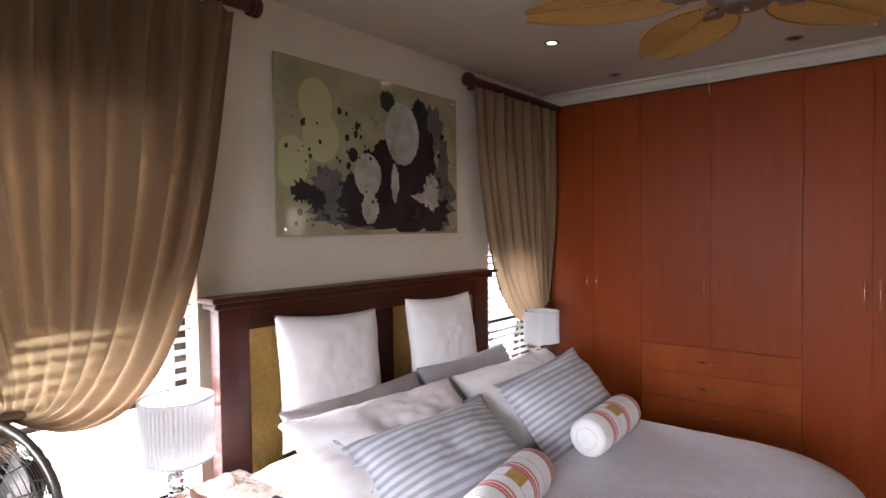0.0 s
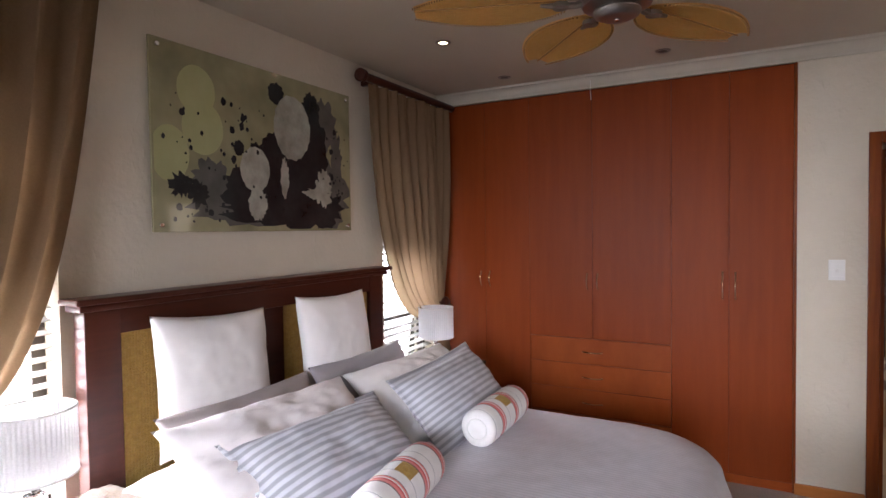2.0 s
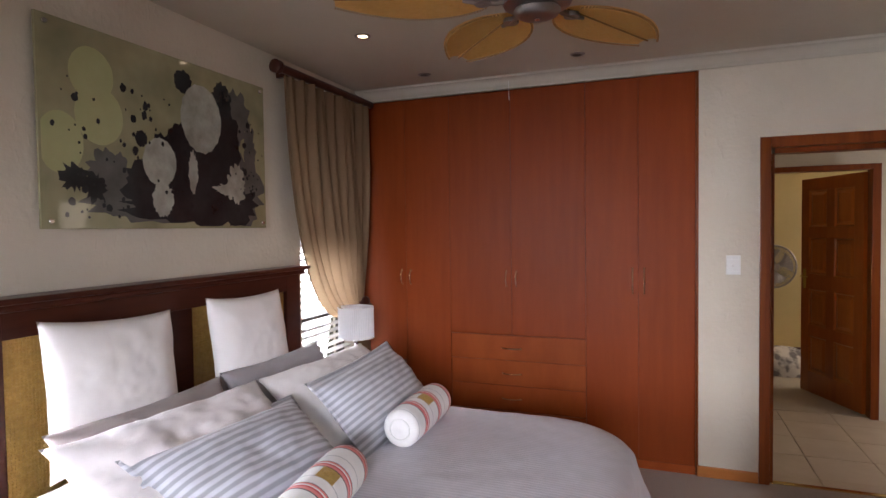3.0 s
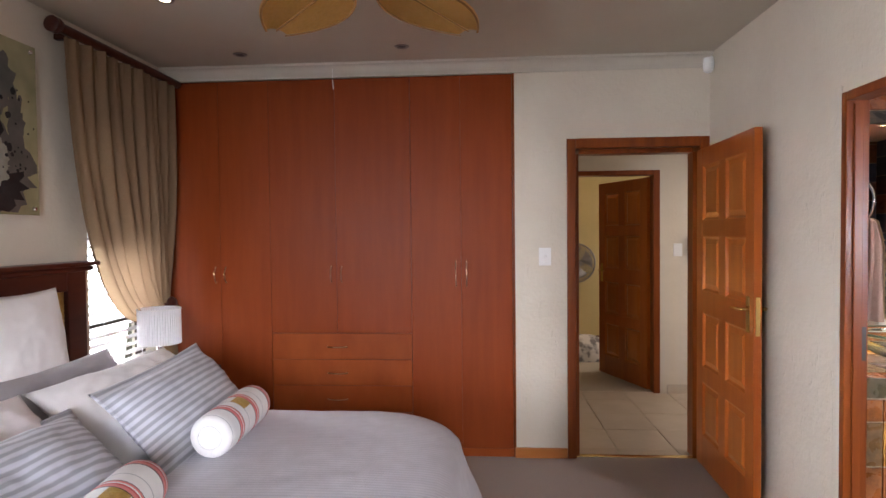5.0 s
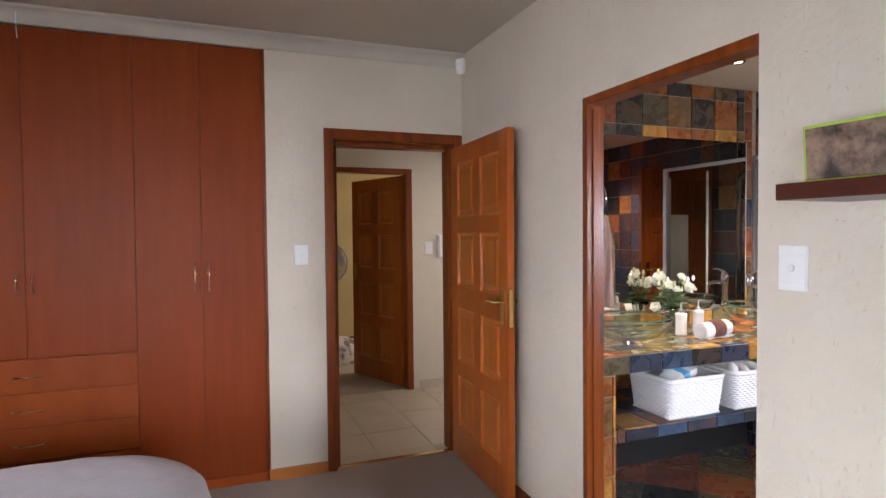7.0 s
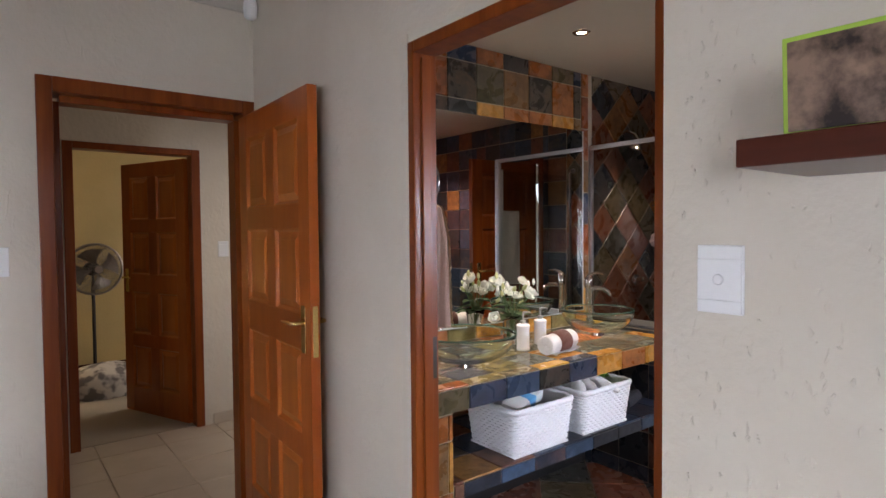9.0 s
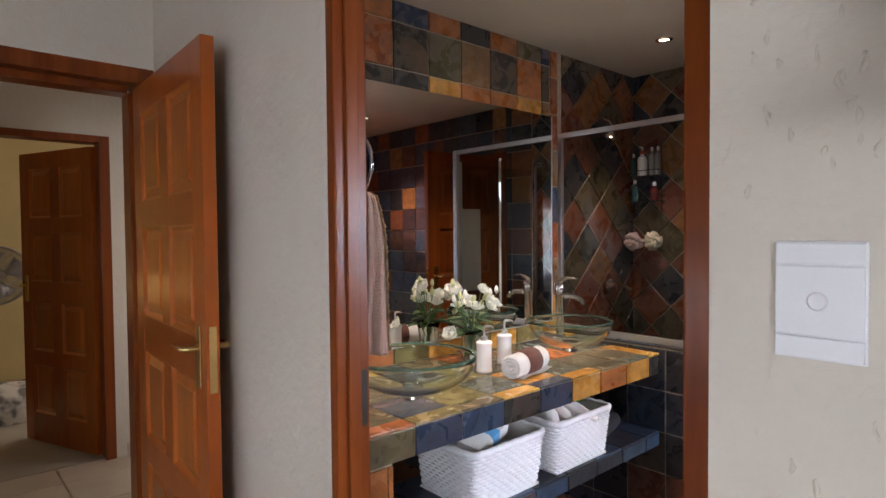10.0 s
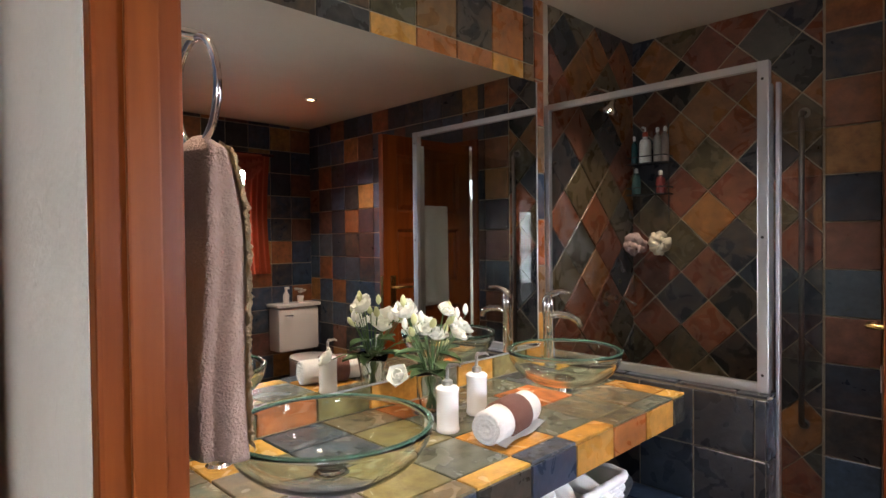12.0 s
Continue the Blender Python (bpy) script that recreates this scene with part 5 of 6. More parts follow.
W_S = setting("bath_wall_south", wall_with_holes("x", BY0 - 0.1, BY0 - 0.004, BX0, BX1 + 0.12, 0, BH, [(SWX0, SWX1, SWZ0, SWZ1)]), SGROUT, "slate-tiled bathroom wall with a small window")
W_E = setting("bath_wall_east", wall_with_holes("y", BX1 + 0.004, BX1 + 0.12, BY0 - 0.004, BY1 + 0.004, 0, BH, [(DY0, DY1, -0.01, 2.09)]), SGROUT, "slate-tiled bathroom wall with a second door")
W_W = setting("bath_wall_west", wall_with_holes("y", BX0 + 0.0005, BX0 + 0.006, BY0, BY1, 0, BH, [(AY0 - 0.002, AY1 + 0.002, -0.01, AZ + 0.002)]), SGROUT, "slate-tiled bathroom wall beside the doorway")
FLOOR_T = bpy.data.objects["bath_floor"]

# ---- second bathroom door, ajar towards a bright room ----
fr4 = thing("door_frame_4", "dark red-brown frame of the second bathroom door", "door frame", kind="structure")
for y0 in (DY0, DY1 - 0.05):
    part("jamb", bm_box(BX1 - 0.012, y0, 0, BX1 + 0.13, y0 + 0.05, 2.09, 0.004), FRAME, fr4)
part("head", bm_box(BX1 - 0.012, DY0 + 0.05, 2.045, BX1 + 0.13, DY1 - 0.05, 2.09, 0.004), FRAME, fr4)
door_4 = thing("door_4", "open panelled wooden door with brass lever and hanging keys", "door", at=pose(BX1 - 0.040, 2.925, 0.012, 0, 0, 181.0))
# Darker frame wood on this leaf puts its lack of light into the colour
panel_leaf(door_4, 0.73, 2.03, wood=FRAME, field=FRAME)
lever_handle(door_4, 0.665, 1.13, -1, -1)
lever_handle(door_4, 0.665, 1.13, 1, -1)
lock_edge(door_4, 0.73, 1.13)
part("key_ring", bm_tube([(0.665 + 0.012 * math.cos(a), -0.034, 1.0 + 0.012 * math.sin(a)) for a in [i * math.pi / 8 for i in range(16)]], 0.002, 6, closed=True), STEEL, door_4, smooth=True)
part("key", bm_box(0.66, -0.036, 0.93, 0.67, -0.033, 0.985, 0.001), STEEL, door_4)
hang = bm_grid(lambda u, v: (0.22 + 0.22 * u, -0.030 - 0.008 * math.sin(9 * u + v), 1.62 - 0.62 * v), 20, 14)
bmesh.ops.solidify(hang, geom=hang.faces[:], thickness=0.006)
solid("hanging_towel", hang, TOWEL_W, "white towel hanging on the second bathroom door", "towel", smooth="all", at=door_4.matrix_world.copy())
AD = 6.4
setting("annex_floor", bm_box(BX1 + 0.12, 1.2, -0.12, AD, 3.8, 0.0), PALECARPET, "pale carpet in the room beyond the second door", "floor")
# The opening in this wall is added, unseen, to light the annex
setting("annex_wall_east", wall_with_holes("y", AD, AD + 0.1, 1.2, 3.8, 0, BH, [(1.3, 2.5, 0.6, 2.1)]), PLASTER, "pale wall in the room beyond the second door")
setting("annex_wall_north", bm_box(BX1 + 0.12, 3.8, 0, AD, 3.9, BH), PLASTER, "pale wall in the room beyond the second door")
setting("annex_wall_south", bm_box(BX1 + 0.12, 1.1, 0, AD, 1.2, BH), PLASTER, "pale wall in the room beyond the second door")
setting("annex_ceiling", bm_box(BX1 + 0.12, 1.1, BH, AD + 0.1, 3.9, BH + 0.1), CEIL_DIM, "pale ceiling of the room beyond the second door", "ceiling")
setting("backdrop_annex", bm_box(AD + 0.6, 1.0, -0.2, AD + 0.62, 4.0, 2.8), GLOW_DAY, "white glowing sheet outside the added far window", "daylight")
LILAC = mat("lilac_cloth", (0.36, 0.26, 0.42), 0.8, col2=(0.52, 0.42, 0.56), scale=5)
stl = thing("covered_bed", "single bed with a lilac cover in the next room", "bed")
part("cover", bm_box(4.95, 2.2, 0.25, 6.3, 3.4, 0.55, 0.05), LILAC, stl, smooth=True)
part("base", bm_box(5.0, 2.25, 0.0, 6.25, 3.35, 0.25, 0.01), DARK, stl)

# ---- small south window with a rust curtain, toilet ----
w3 = thing("window_3", "small bright bathroom window with a rust-red voile", "window", kind="structure")
for a, b in ((SWX0, SWX0 + 0.04), (SWX1 - 0.04, SWX1)):
    part("frame_post", bm_box(a, BY0 - 0.08, SWZ0, b, BY0 - 0.03, SWZ1, 0.003), WIN, w3)
for a, b in ((SWZ0, SWZ0 + 0.04), (SWZ1 - 0.04, SWZ1)):
    part("frame_rail", bm_box(SWX0 + 0.04, BY0 - 0.08, a, SWX1 - 0.04, BY0 - 0.03, b, 0.003), WIN, w3)
g = part("pane", bm_box(SWX0 + 0.04, BY0 - 0.06, SWZ0 + 0.04, SWX1 - 0.04, BY0 - 0.055, SWZ1 - 0.04), GLASS, w3)
g.visible_shadow = False
setting("backdrop_bath", bm_box(2.3, BY0 - 0.9, 0.3, 4.4, BY0 - 0.88, 2.9), GLOW_DAY, "white daylight outside the bathroom window", "daylight")
vo = thing("window_voile", "rust-red voile drape swagged over the bathroom window", "curtain")
part("side_drape", bm_grid(lambda u, v: (3.60 + 0.38 * u - 0.03 * math.sin(3.1 * v), BY0 + 0.05 + 0.018 * math.sin(45 * u), 2.16 - 1.02 * v), 120, 20), RUST, vo, smooth="all")
part("swag", bm_grid(lambda u, v: (3.2 + 0.70 * u, BY0 + 0.07 + 0.02 * math.sin(18 * v), 2.16 - (0.10 + 0.30 * math.sin(math.pi * min(1, 0.25 + u * 0.75)) + 0.05 * u) * v), 40, 30), RUST, vo, smooth="all")
part("rod", bm_lathe([(0.012, 3.15), (0.012, 4.02)], 12, centre=(0, BY0 + 0.06, 2.16), axis="x"), DARK, vo, smooth=True)


def toilet(x, y):
    t = thing("toilet", "white ceramic toilet with a close-coupled cistern", "toilet", at=pose(x, y, 0))
    bm = bm_box(-0.20, 0.0, 0.46, 0.20, 0.19, 0.84, 0.035)
    part("cistern", bm, CERAMIC, t, smooth=True)
    part("cistern_lid", bm_box(-0.215, -0.002, 0.842, 0.215, 0.20, 0.875, 0.012), CERAMIC, t, smooth=True)
    part("flush_lever", bm_tube([(-0.14, 0.19, 0.78), (-0.14, 0.215, 0.78), (-0.08, 0.22, 0.775)], 0.008, 8), CHROME, t, smooth=True)

    def bowl(u, v):
        a = 2 * math.pi * u
        k = 0.55 + 0.45 * v ** 0.6
        return (0.185 * k * math.cos(a), 0.42 + (0.26 * k) * math.sin(a) - 0.10 * (1 - v), 0.40 * v)
    part("bowl", bm_grid(bowl, 36, 10, closed_u=True), CERAMIC, t, smooth="all")
    part("seat", bm_lathe([(0.17, 0.40), (0.19, 0.405), (0.19, 0.42), (0.17, 0.425)], 36), CERAMIC, t, smooth=True).matrix_basis = Matrix.Translation((0, 0.42, 0)) @ Matrix.Diagonal((1, 1.35, 1, 1))
    part("lid", bm_lathe([(0.0, 0.445), (0.17, 0.444), (0.188, 0.438), (0.186, 0.428), (0.0, 0.427)], 36, cap=False), CERAMIC, t, smooth=True).matrix_basis = Matrix.Translation((0, 0.42, 0)) @ Matrix.Diagonal((1, 1.35, 1, 1))
    return t


toilet(4.17, BY0 + 0.012)
fb = thing("spray_bottle", "small pale bottle on the toilet cistern", "bottle", at=pose(4.10, BY0 + 0.10, 0.876))
part("body", bm_lathe([(0.026, 0), (0.028, 0.07), (0.012, 0.10), (0.012, 0.12)], 16), CERAMIC, fb, smooth=True)
part("nozzle", bm_box(-0.012, -0.01, 0.12, 0.028, 0.01, 0.14, 0.003), WHITE, fb)

# ---- vanity: masonry counter with slate tiles ----
CT, CF = 0.875, 3.485
CX1 = 3.565
MIRX1, MIRZ0, MIRZ1 = 3.545, 0.965, 2.085
vanity = thing("vanity_counter", "slate-tiled masonry vanity counter with a lower shelf", "counter")
part("slab", bm_box(BX0 + 0.008, CF + 0.008, 0.785, CX1, BY1 - 0.001, CT - 0.008), SGROUT, vanity)
part("pier", bm_box(BX0 + 0.008, CF + 0.008, 0.0, 1.985, BY1 - 0.001, 0.785), SGROUT, vanity)
part("shelf", bm_box(1.985, CF + 0.008, 0.43, CX1, BY1 - 0.001, 0.492), SGROUT, vanity)
part("back", bm_box(1.985, BY1 - 0.012, 0.0, CX1, BY1 - 0.001, 0.43), IRON, vanity)
low = thing("shower_wall", "low slate-tiled wall carrying the shower screen", "low wall")
LX0, LX1, LY0, LZ = 3.575, 3.695, 3.222, 0.903
part("core", bm_box(LX0 + 0.008, LY0 + 0.008, 0, LX1 - 0.008, BY1 - 0.001, LZ - 0.008), SGROUT, low)
mirror = thing("vanity_mirror", "large frameless wall mirror over the vanity counter", "mirror")
part("glass", bm_box(BX0 + 0.01, BY1 - 0.014, MIRZ0, MIRX1, BY1 - 0.006, MIRZ1), MIRROR, mirror)
part("edge_strip", bm_box(BX0 + 0.01, BY1 - 0.016, MIRZ0 - 0.006, MIRX1 + 0.004, BY1 - 0.004, MIRZ0), ALU, mirror)
part("edge_strip", bm_box(MIRX1, BY1 - 0.016, MIRZ0, MIRX1 + 0.005, BY1 - 0.004, MIRZ1), ALU, mirror)

# ---- shower ----
screen = thing("shower_screen", "aluminium-framed glass shower screen on the low tiled wall", "shower screen")
SX = 3.632
part("post", bm_box(SX - 0.016, LY0 + 0.01, LZ, SX + 0.016, LY0 + 0.045, 2.0, 0.003), ALU, screen)
part("wall_post", bm_box(SX - 0.012, BY1 - 0.024, LZ, SX + 0.012, BY1 - 0.002, 2.0, 0.002), ALU, screen)
part("top_rail", bm_box(SX - 0.014, LY0 + 0.045, 1.975, SX + 0.014, BY1 - 0.024, 2.0, 0.002), ALU, screen)
part("bottom_rail", bm_box(SX - 0.014, LY0 + 0.045, LZ, SX + 0.014, BY1 - 0.024, LZ + 0.03, 0.002), ALU, screen)
gl = part("pane", bm_box(SX - 0.003, LY0 + 0.045, LZ + 0.03, SX + 0.003, BY1 - 0.024, 1.975), SHOWERGLASS, screen, "clear glass pane")
gl.visible_shadow = False
for zz in (LZ + 0.06, 1.42, 1.94):
    part("screw", bm_lathe([(0.005, -0.018), (0.003, -0.0165)], 10, centre=(SX, LY0 + 0.028, zz), axis="x"), IRON, screen)
sdoor = thing("shower_door", "clear glass shower door closed beside the screen", "shower door")
part("stile", bm_box(SX + 0.022, LY0 + 0.012, LZ + 0.002, SX + 0.048, LY0 + 0.034, 1.93, 0.003), ALU, sdoor)
part("stile", bm_box(SX + 0.022, LY0 - 0.012, 0.10, SX + 0.048, LY0 + 0.0, 1.93, 0.003), ALU, sdoor)
part("bottom_rail", bm_box(SX + 0.048, LY0 + 0.0, 0.10, BX1 - 0.012, LY0 + 0.03, 0.13, 0.002), ALU, sdoor)
gl = part("pane", bm_box(SX + 0.048, LY0 + 0.014, 0.13, BX1 - 0.012, LY0 + 0.019, 1.92), SHOWERGLASS, sdoor, "clear glass pane")
gl.visible_shadow = False
setting("shower_kerb", bm_box(LX1, LY0 - 0.02, 0.0, BX1 - 0.008, LY0 + 0.08, 0.10, 0.004), GROUT, "low tiled kerb under the shower door", "kerb")

head = thing("overhead_shower", "chrome overhead shower on a bent arm", "shower")
part("arm", bm_tube([(3.95, BY1 - 0.008, 2.10), (3.95, BY1 - 0.06, 2.12), (3.95, BY1 - 0.12, 2.09), (3.95, BY1 - 0.15, 2.04)], 0.010, 10), CHROME, head, smooth=True)
part("rose", bm_lathe([(0.012, 0.0), (0.018, -0.02), (0.045, -0.05), (0.045, -0.06), (0.0, -0.062)], 24, cap=False), CHROME, head, smooth=True, at=pose(3.95, BY1 - 0.145, 2.05, 25, 0, 0))
grab = thing("grab_rail", "slim bent steel grab rail on the tiled shower wall", "grab rail")
part("bar", bm_tube([(BX1 - 0.004, 3.322, 1.955), (BX1 - 0.03, 3.322, 1.955), (BX1 - 0.045, 3.322, 1.93), (BX1 - 0.045, 3.322, 0.62), (BX1 - 0.03, 3.322, 0.60), (BX1 - 0.004, 3.322, 0.60)], 0.011, 10), PEWTER, grab, smooth=True)
for zz in (0.60, 1.955):
    part("rose", bm_lathe([(0.024, -0.012), (0.024, -0.004)], 18, centre=(BX1 + 0.008, 3.322, zz), axis="x"), PEWTER, grab, smooth=True)
tap = thing("shower_mixer", "chrome shower mixer on the tiled wall", "mixer tap")
part("body", bm_lathe([(0.04, 0), (0.04, -0.012), (0.022, -0.02), (0.022, -0.06), (0.0, -0.065)], 22, centre=(4.12, BY1 - 0.008, 1.12), axis="y", cap=False), CHROME, tap, smooth=True)
part("lever", bm_tube([(4.12, BY1 - 0.07, 1.12), (4.12, BY1 - 0.10, 1.13), (4.12, BY1 - 0.17, 1.10)], 0.008, 8), CHROME, tap, smooth=True)
cad = thing("shower_caddy", "two-tier wire corner caddy on the shower wall", "caddy")
for zz in (1.64, 1.797):
    bm = bmesh.new()
    for yy in [3.90 + 0.02 * i for i in range(11)]:
        bm_tube([(BX1 - 0.008, yy, zz), (BX1 - 0.11, yy, zz)], 0.002, 5, bm=bm)
    for q in (0.0, 0.035):
        bm_tube([(BX1 - 0.008, 3.90, zz + q), (BX1 - 0.11, 3.90, zz + q), (BX1 - 0.11, 4.10, zz + q), (BX1 - 0.008, 4.10, zz + q)], 0.003, 6, bm=bm)
    part("tray", bm, IRON, cad, smooth=True)
for yy in (3.92, 4.08):
    part("upright", bm_tube([(BX1 - 0.010, yy, 1.5), (BX1 - 0.010, yy, 2.0)], 0.003, 6), IRON, cad, smooth=True)


def bottle(x, y, z, r, h, colour, label, cap=(0.8, 0.8, 0.8), pump=False):
    b = thing("bottle", label, "bottle", group="shower bottles", at=pose(x, y, z))
    part("body", bm_lathe([(r * 0.9, 0), (r, 0.008), (r, h * 0.75), (r * 0.8, h * 0.88), (r * 0.4, h * 0.93), (r * 0.4, h)], 18), mat("bottle_" + label.split()[0], colour, 0.25), b, smooth=True)
    part("cap", bm_lathe([(r * 0.45, h), (r * 0.45, h + 0.02), (r * 0.3, h + 0.025)], 14), mat("cap_" + label.split()[0], cap, 0.3), b, smooth=True)
    if pump:
        part("pump", bm_tube([(0, 0, h + 0.02), (0, 0, h + 0.045), (-0.03, 0, h + 0.045)], 0.005, 6), WHITE, b, smooth=True)


bottle(BX1 - 0.06, 4.02, 1.802, 0.030, 0.135, (0.82, 0.80, 0.76), "white shampoo bottle on the wire caddy", (0.6, 0.1, 0.05), True)
bottle(BX1 - 0.06, 3.955, 1.802, 0.020, 0.15, (0.35, 0.32, 0.28), "beige spray can on the wire caddy")
bottle(BX1 - 0.06, 3.915, 1.802, 0.018, 0.15, (0.28, 0.24, 0.22), "grey spray can on the wire caddy")
bottle(BX1 - 0.06, 4.08, 1.802, 0.016, 0.12, (0.03, 0.10, 0.10), "teal slim bottle on the wire caddy")
bottle(BX1 - 0.06, 4.07, 1.645, 0.022, 0.11, (0.05, 0.12, 0.12), "green bottle on the lower caddy tray")
bottle(BX1 - 0.06, 3.94, 1.645, 0.024, 0.09, (0.16, 0.03, 0.03), "red bottle on the lower caddy tray")


def puff(x, y, z, r, material, label, seed):
    rng = random.Random(seed)
    bm = bmesh.new()
    for k in range(46):
        d = Vector((rng.gauss(0, 1), rng.gauss(0, 1), rng.gauss(0, 1))).normalized()
        c = d * r * 0.62
        bmesh.ops.create_icosphere(bm, subdivisions=1, radius=r * rng.uniform(0.28, 0.42), matrix=Matrix.Translation(c) @ Euler((rng.uniform(0, 6), rng.uniform(0, 6), 0)).to_matrix().to_4x4() @ Matrix.Diagonal((1, 1, 0.45, 1)))
    return solid("bath_puff", bm, material, label, "bath puff", group="bath puffs", smooth="all", at=pose(x, y, z))


puff(BX1 - 0.078, 4.07, 1.385, 0.070, mat("pink_net", (0.50, 0.36, 0.34), 0.8), "dusty pink net bath puff hanging in the shower", 1)
puff(BX1 - 0.078, 3.935, 1.392, 0.068, mat("cream_net", (0.72, 0.64, 0.50), 0.8), "cream net bath puff hanging in the shower", 2)


# ---- on the counter ----
def glass_bowl(x, y, R, label):
    Hh = 0.148
    b = thing("glass_basin", label, "basin", group="glass basins", at=pose(x, y, CT))
    prof = []
    for i in range(15):
        a = i / 14
        prof.append((0.045 + (R - 0.045) * math.sin(a * math.pi / 2) ** 0.9, 0.022 + (Hh - 0.022) * (1 - math.cos(a * math.pi / 2)) ** 0.9))
    th = 0.010
    inner = [(max(0.02, r - th), z + (th if i < 4 else th * (1 - (i - 4) / 10))) for i, (r, z) in enumerate(prof)][::-1]
    bm = bm_lathe([(0.022, 0.022)] + prof + [(R - th * 0.5, Hh + 0.003)] + inner, 72, cap=False)
    part("bowl", bm, GREENGLASS, b, "clear green-tinted glass bowl", "all").visible_shadow = False
    part("rim", bm_lathe([(R - 0.010, Hh + 0.001), (R - 0.005, Hh + 0.005), (R + 0.002, Hh + 0.001), (R - 0.004, Hh - 0.003), (R - 0.010, Hh + 0.001)], 72, cap=False), RIMGLASS, b, "bright green polished glass rim", "all")
    part("waste", bm_lathe([(0.012, 0.034), (0.030, 0.036), (0.033, 0.030), (0.024, 0.022)], 24), CHROME, b, "chrome waste", True)
    part("mounting_ring", bm_lathe([(0.040, 0.0), (0.044, 0.004), (0.042, 0.018), (0.030, 0.022)], 30), CHROME, b, "chrome mounting ring", True)
    return b


RIMGLASS = mat("rim_glass", (0.30, 0.60, 0.47), 0.03, trans=0.85, ior=1.5)
glass_bowl(2.243, 3.715, 0.226, "clear green-tinted glass vessel basin on the slate counter")
glass_bowl(3.30, 3.81, 0.203, "clear green-tinted glass vessel basin beside the shower")


def mixer(x, y, turn):
    t = thing("basin_mixer", "tall chrome basin mixer with a curved lever", "tap", group="basin mixers", at=pose(x, y, CT, 0, 0, turn))
    part("column", bm_lathe([(0.032, 0), (0.032, 0.006), (0.025, 0.012), (0.023, 0.235), (0.027, 0.245), (0.027, 0.30), (0.022, 0.312)], 24), CHROME, t, smooth=True)
    part("spout", bm_tube([(0, 0, 0.235), (0, -0.05, 0.246), (0, -0.10, 0.243), (0, -0.140, 0.226), (0, -0.15, 0.205)], [0.016, 0.015, 0.014, 0.013, 0.012], 12), CHROME, t, smooth=True)
    part("lever", bm_tube([(0, 0.005, 0.305), (0, -0.02, 0.325), (0, -0.06, 0.338), (0, -0.105, 0.334)], [0.020, 0.014, 0.009, 0.006], 10), CHROME, t, smooth=True)


mixer(3.475, 4.0, 0)
mixer(2.12, 4.02, 0)


def soap(x, y, label):
    s = thing("soap_dispenser", label, "soap dispenser", group="soap dispensers", at=pose(x, y, CT))
    part("jar", bm_lathe([(0.031, 0), (0.034, 0.004), (0.034, 0.012), (0.032, 0.016), (0.032, 0.112), (0.034, 0.116), (0.034, 0.124), (0.028, 0.130), (0.015, 0.132)], 28), CERAMIC, s, "white ribbed ceramic jar", True)
    part("collar", bm_lathe([(0.015, 0.131), (0.015, 0.146), (0.008, 0.150)], 18), STEEL, s, smooth=True)
    part("pump", bm_tube([(0, 0, 0.148), (0, 0, 0.182), (0.004, 0.0, 0.188), (0.035, -0.008, 0.187), (0.045, -0.010, 0.180)], [0.005, 0.005, 0.006, 0.004, 0.003], 8), STEEL, s, "brushed steel pump", True)


soap(2.692, 3.800, "white ceramic soap dispenser with a steel pump")
soap(2.872, 3.850, "white ceramic soap dispenser with a steel pump")


def rolled_towel():
    t = thing("rolled_towel", "rolled white hand towel with a brown towelling band", "towel", at=pose(2.80, 3.665, CT + 0.047, 0, 0, 12))

    end = [(0.0, 0.120), (0.010, 0.128), (0.015, 0.131), (0.0185, 0.122), (0.022, 0.131), (0.029, 0.133), (0.0325, 0.124), (0.036, 0.132), (0.043, 0.129), (0.0465, 0.120)]
    profile = [(r, -x) for r, x in end] + [(0.047, -0.05), (0.047, 0.05)] + [(r, x) for r, x in reversed(end)]
    bm = bm_lathe(profile, 40, cap=False, axis="x")
    for v in bm.verts:
        k = 1 + 0.05 * noise.noise(v.co * 30)
        v.co.y, v.co.z = v.co.y * k, v.co.z * k
    flap = bm_grid(lambda u, v: (-0.128 + 0.256 * v, -0.030 - 0.028 * u + 0.002 * math.sin(9 * v), -0.034 - 0.006 * u + 0.004 * math.sin(7 * v) * u), 8, 20)
    bmesh.ops.solidify(flap, geom=flap.faces[:], thickness=0.006)
    part("roll", bm, TOWEL_W, t, smooth="all")
    part("loose_edge", flap, TOWEL_W, t, smooth="all")
    part("band", bm_lathe([(0.049, -0.055), (0.054, -0.05), (0.0545, 0.0), (0.054, 0.05), (0.049, 0.055)], 36, cap=False, axis="x"), TOWEL_B, t, "brown towelling band", "all")


rolled_towel()


def flower(bm, c, r, rng, up):
    """An open bloom: rings of cupped petals round a centre."""
    for ring, (k, tilt, rr) in enumerate(((5, 0.35, 1.0), (5, 0.75, 0.8), (4, 1.15, 0.6))):
        for i in range(k):
            a = 2 * math.pi * (i + 0.5 * ring) / k + rng.uniform(-0.2, 0.2)
            base = Euler((0, -tilt, a)).to_matrix().to_4x4()
            m = Matrix.Translation(c) @ up @ base

            def pt(u, v):
                w = math.sin(math.pi * min(1, 0.12 + 0.88 * u)) ** 0.7 * 0.55 + 0.12 * (1 - u)
                s = 2 * v - 1
                return m @ Vector((r * rr * u, r * rr * s * w, r * rr * (0.25 * s * s + 0.18 * u * u)))
            bm_grid(pt, 5, 5, bm=bm)


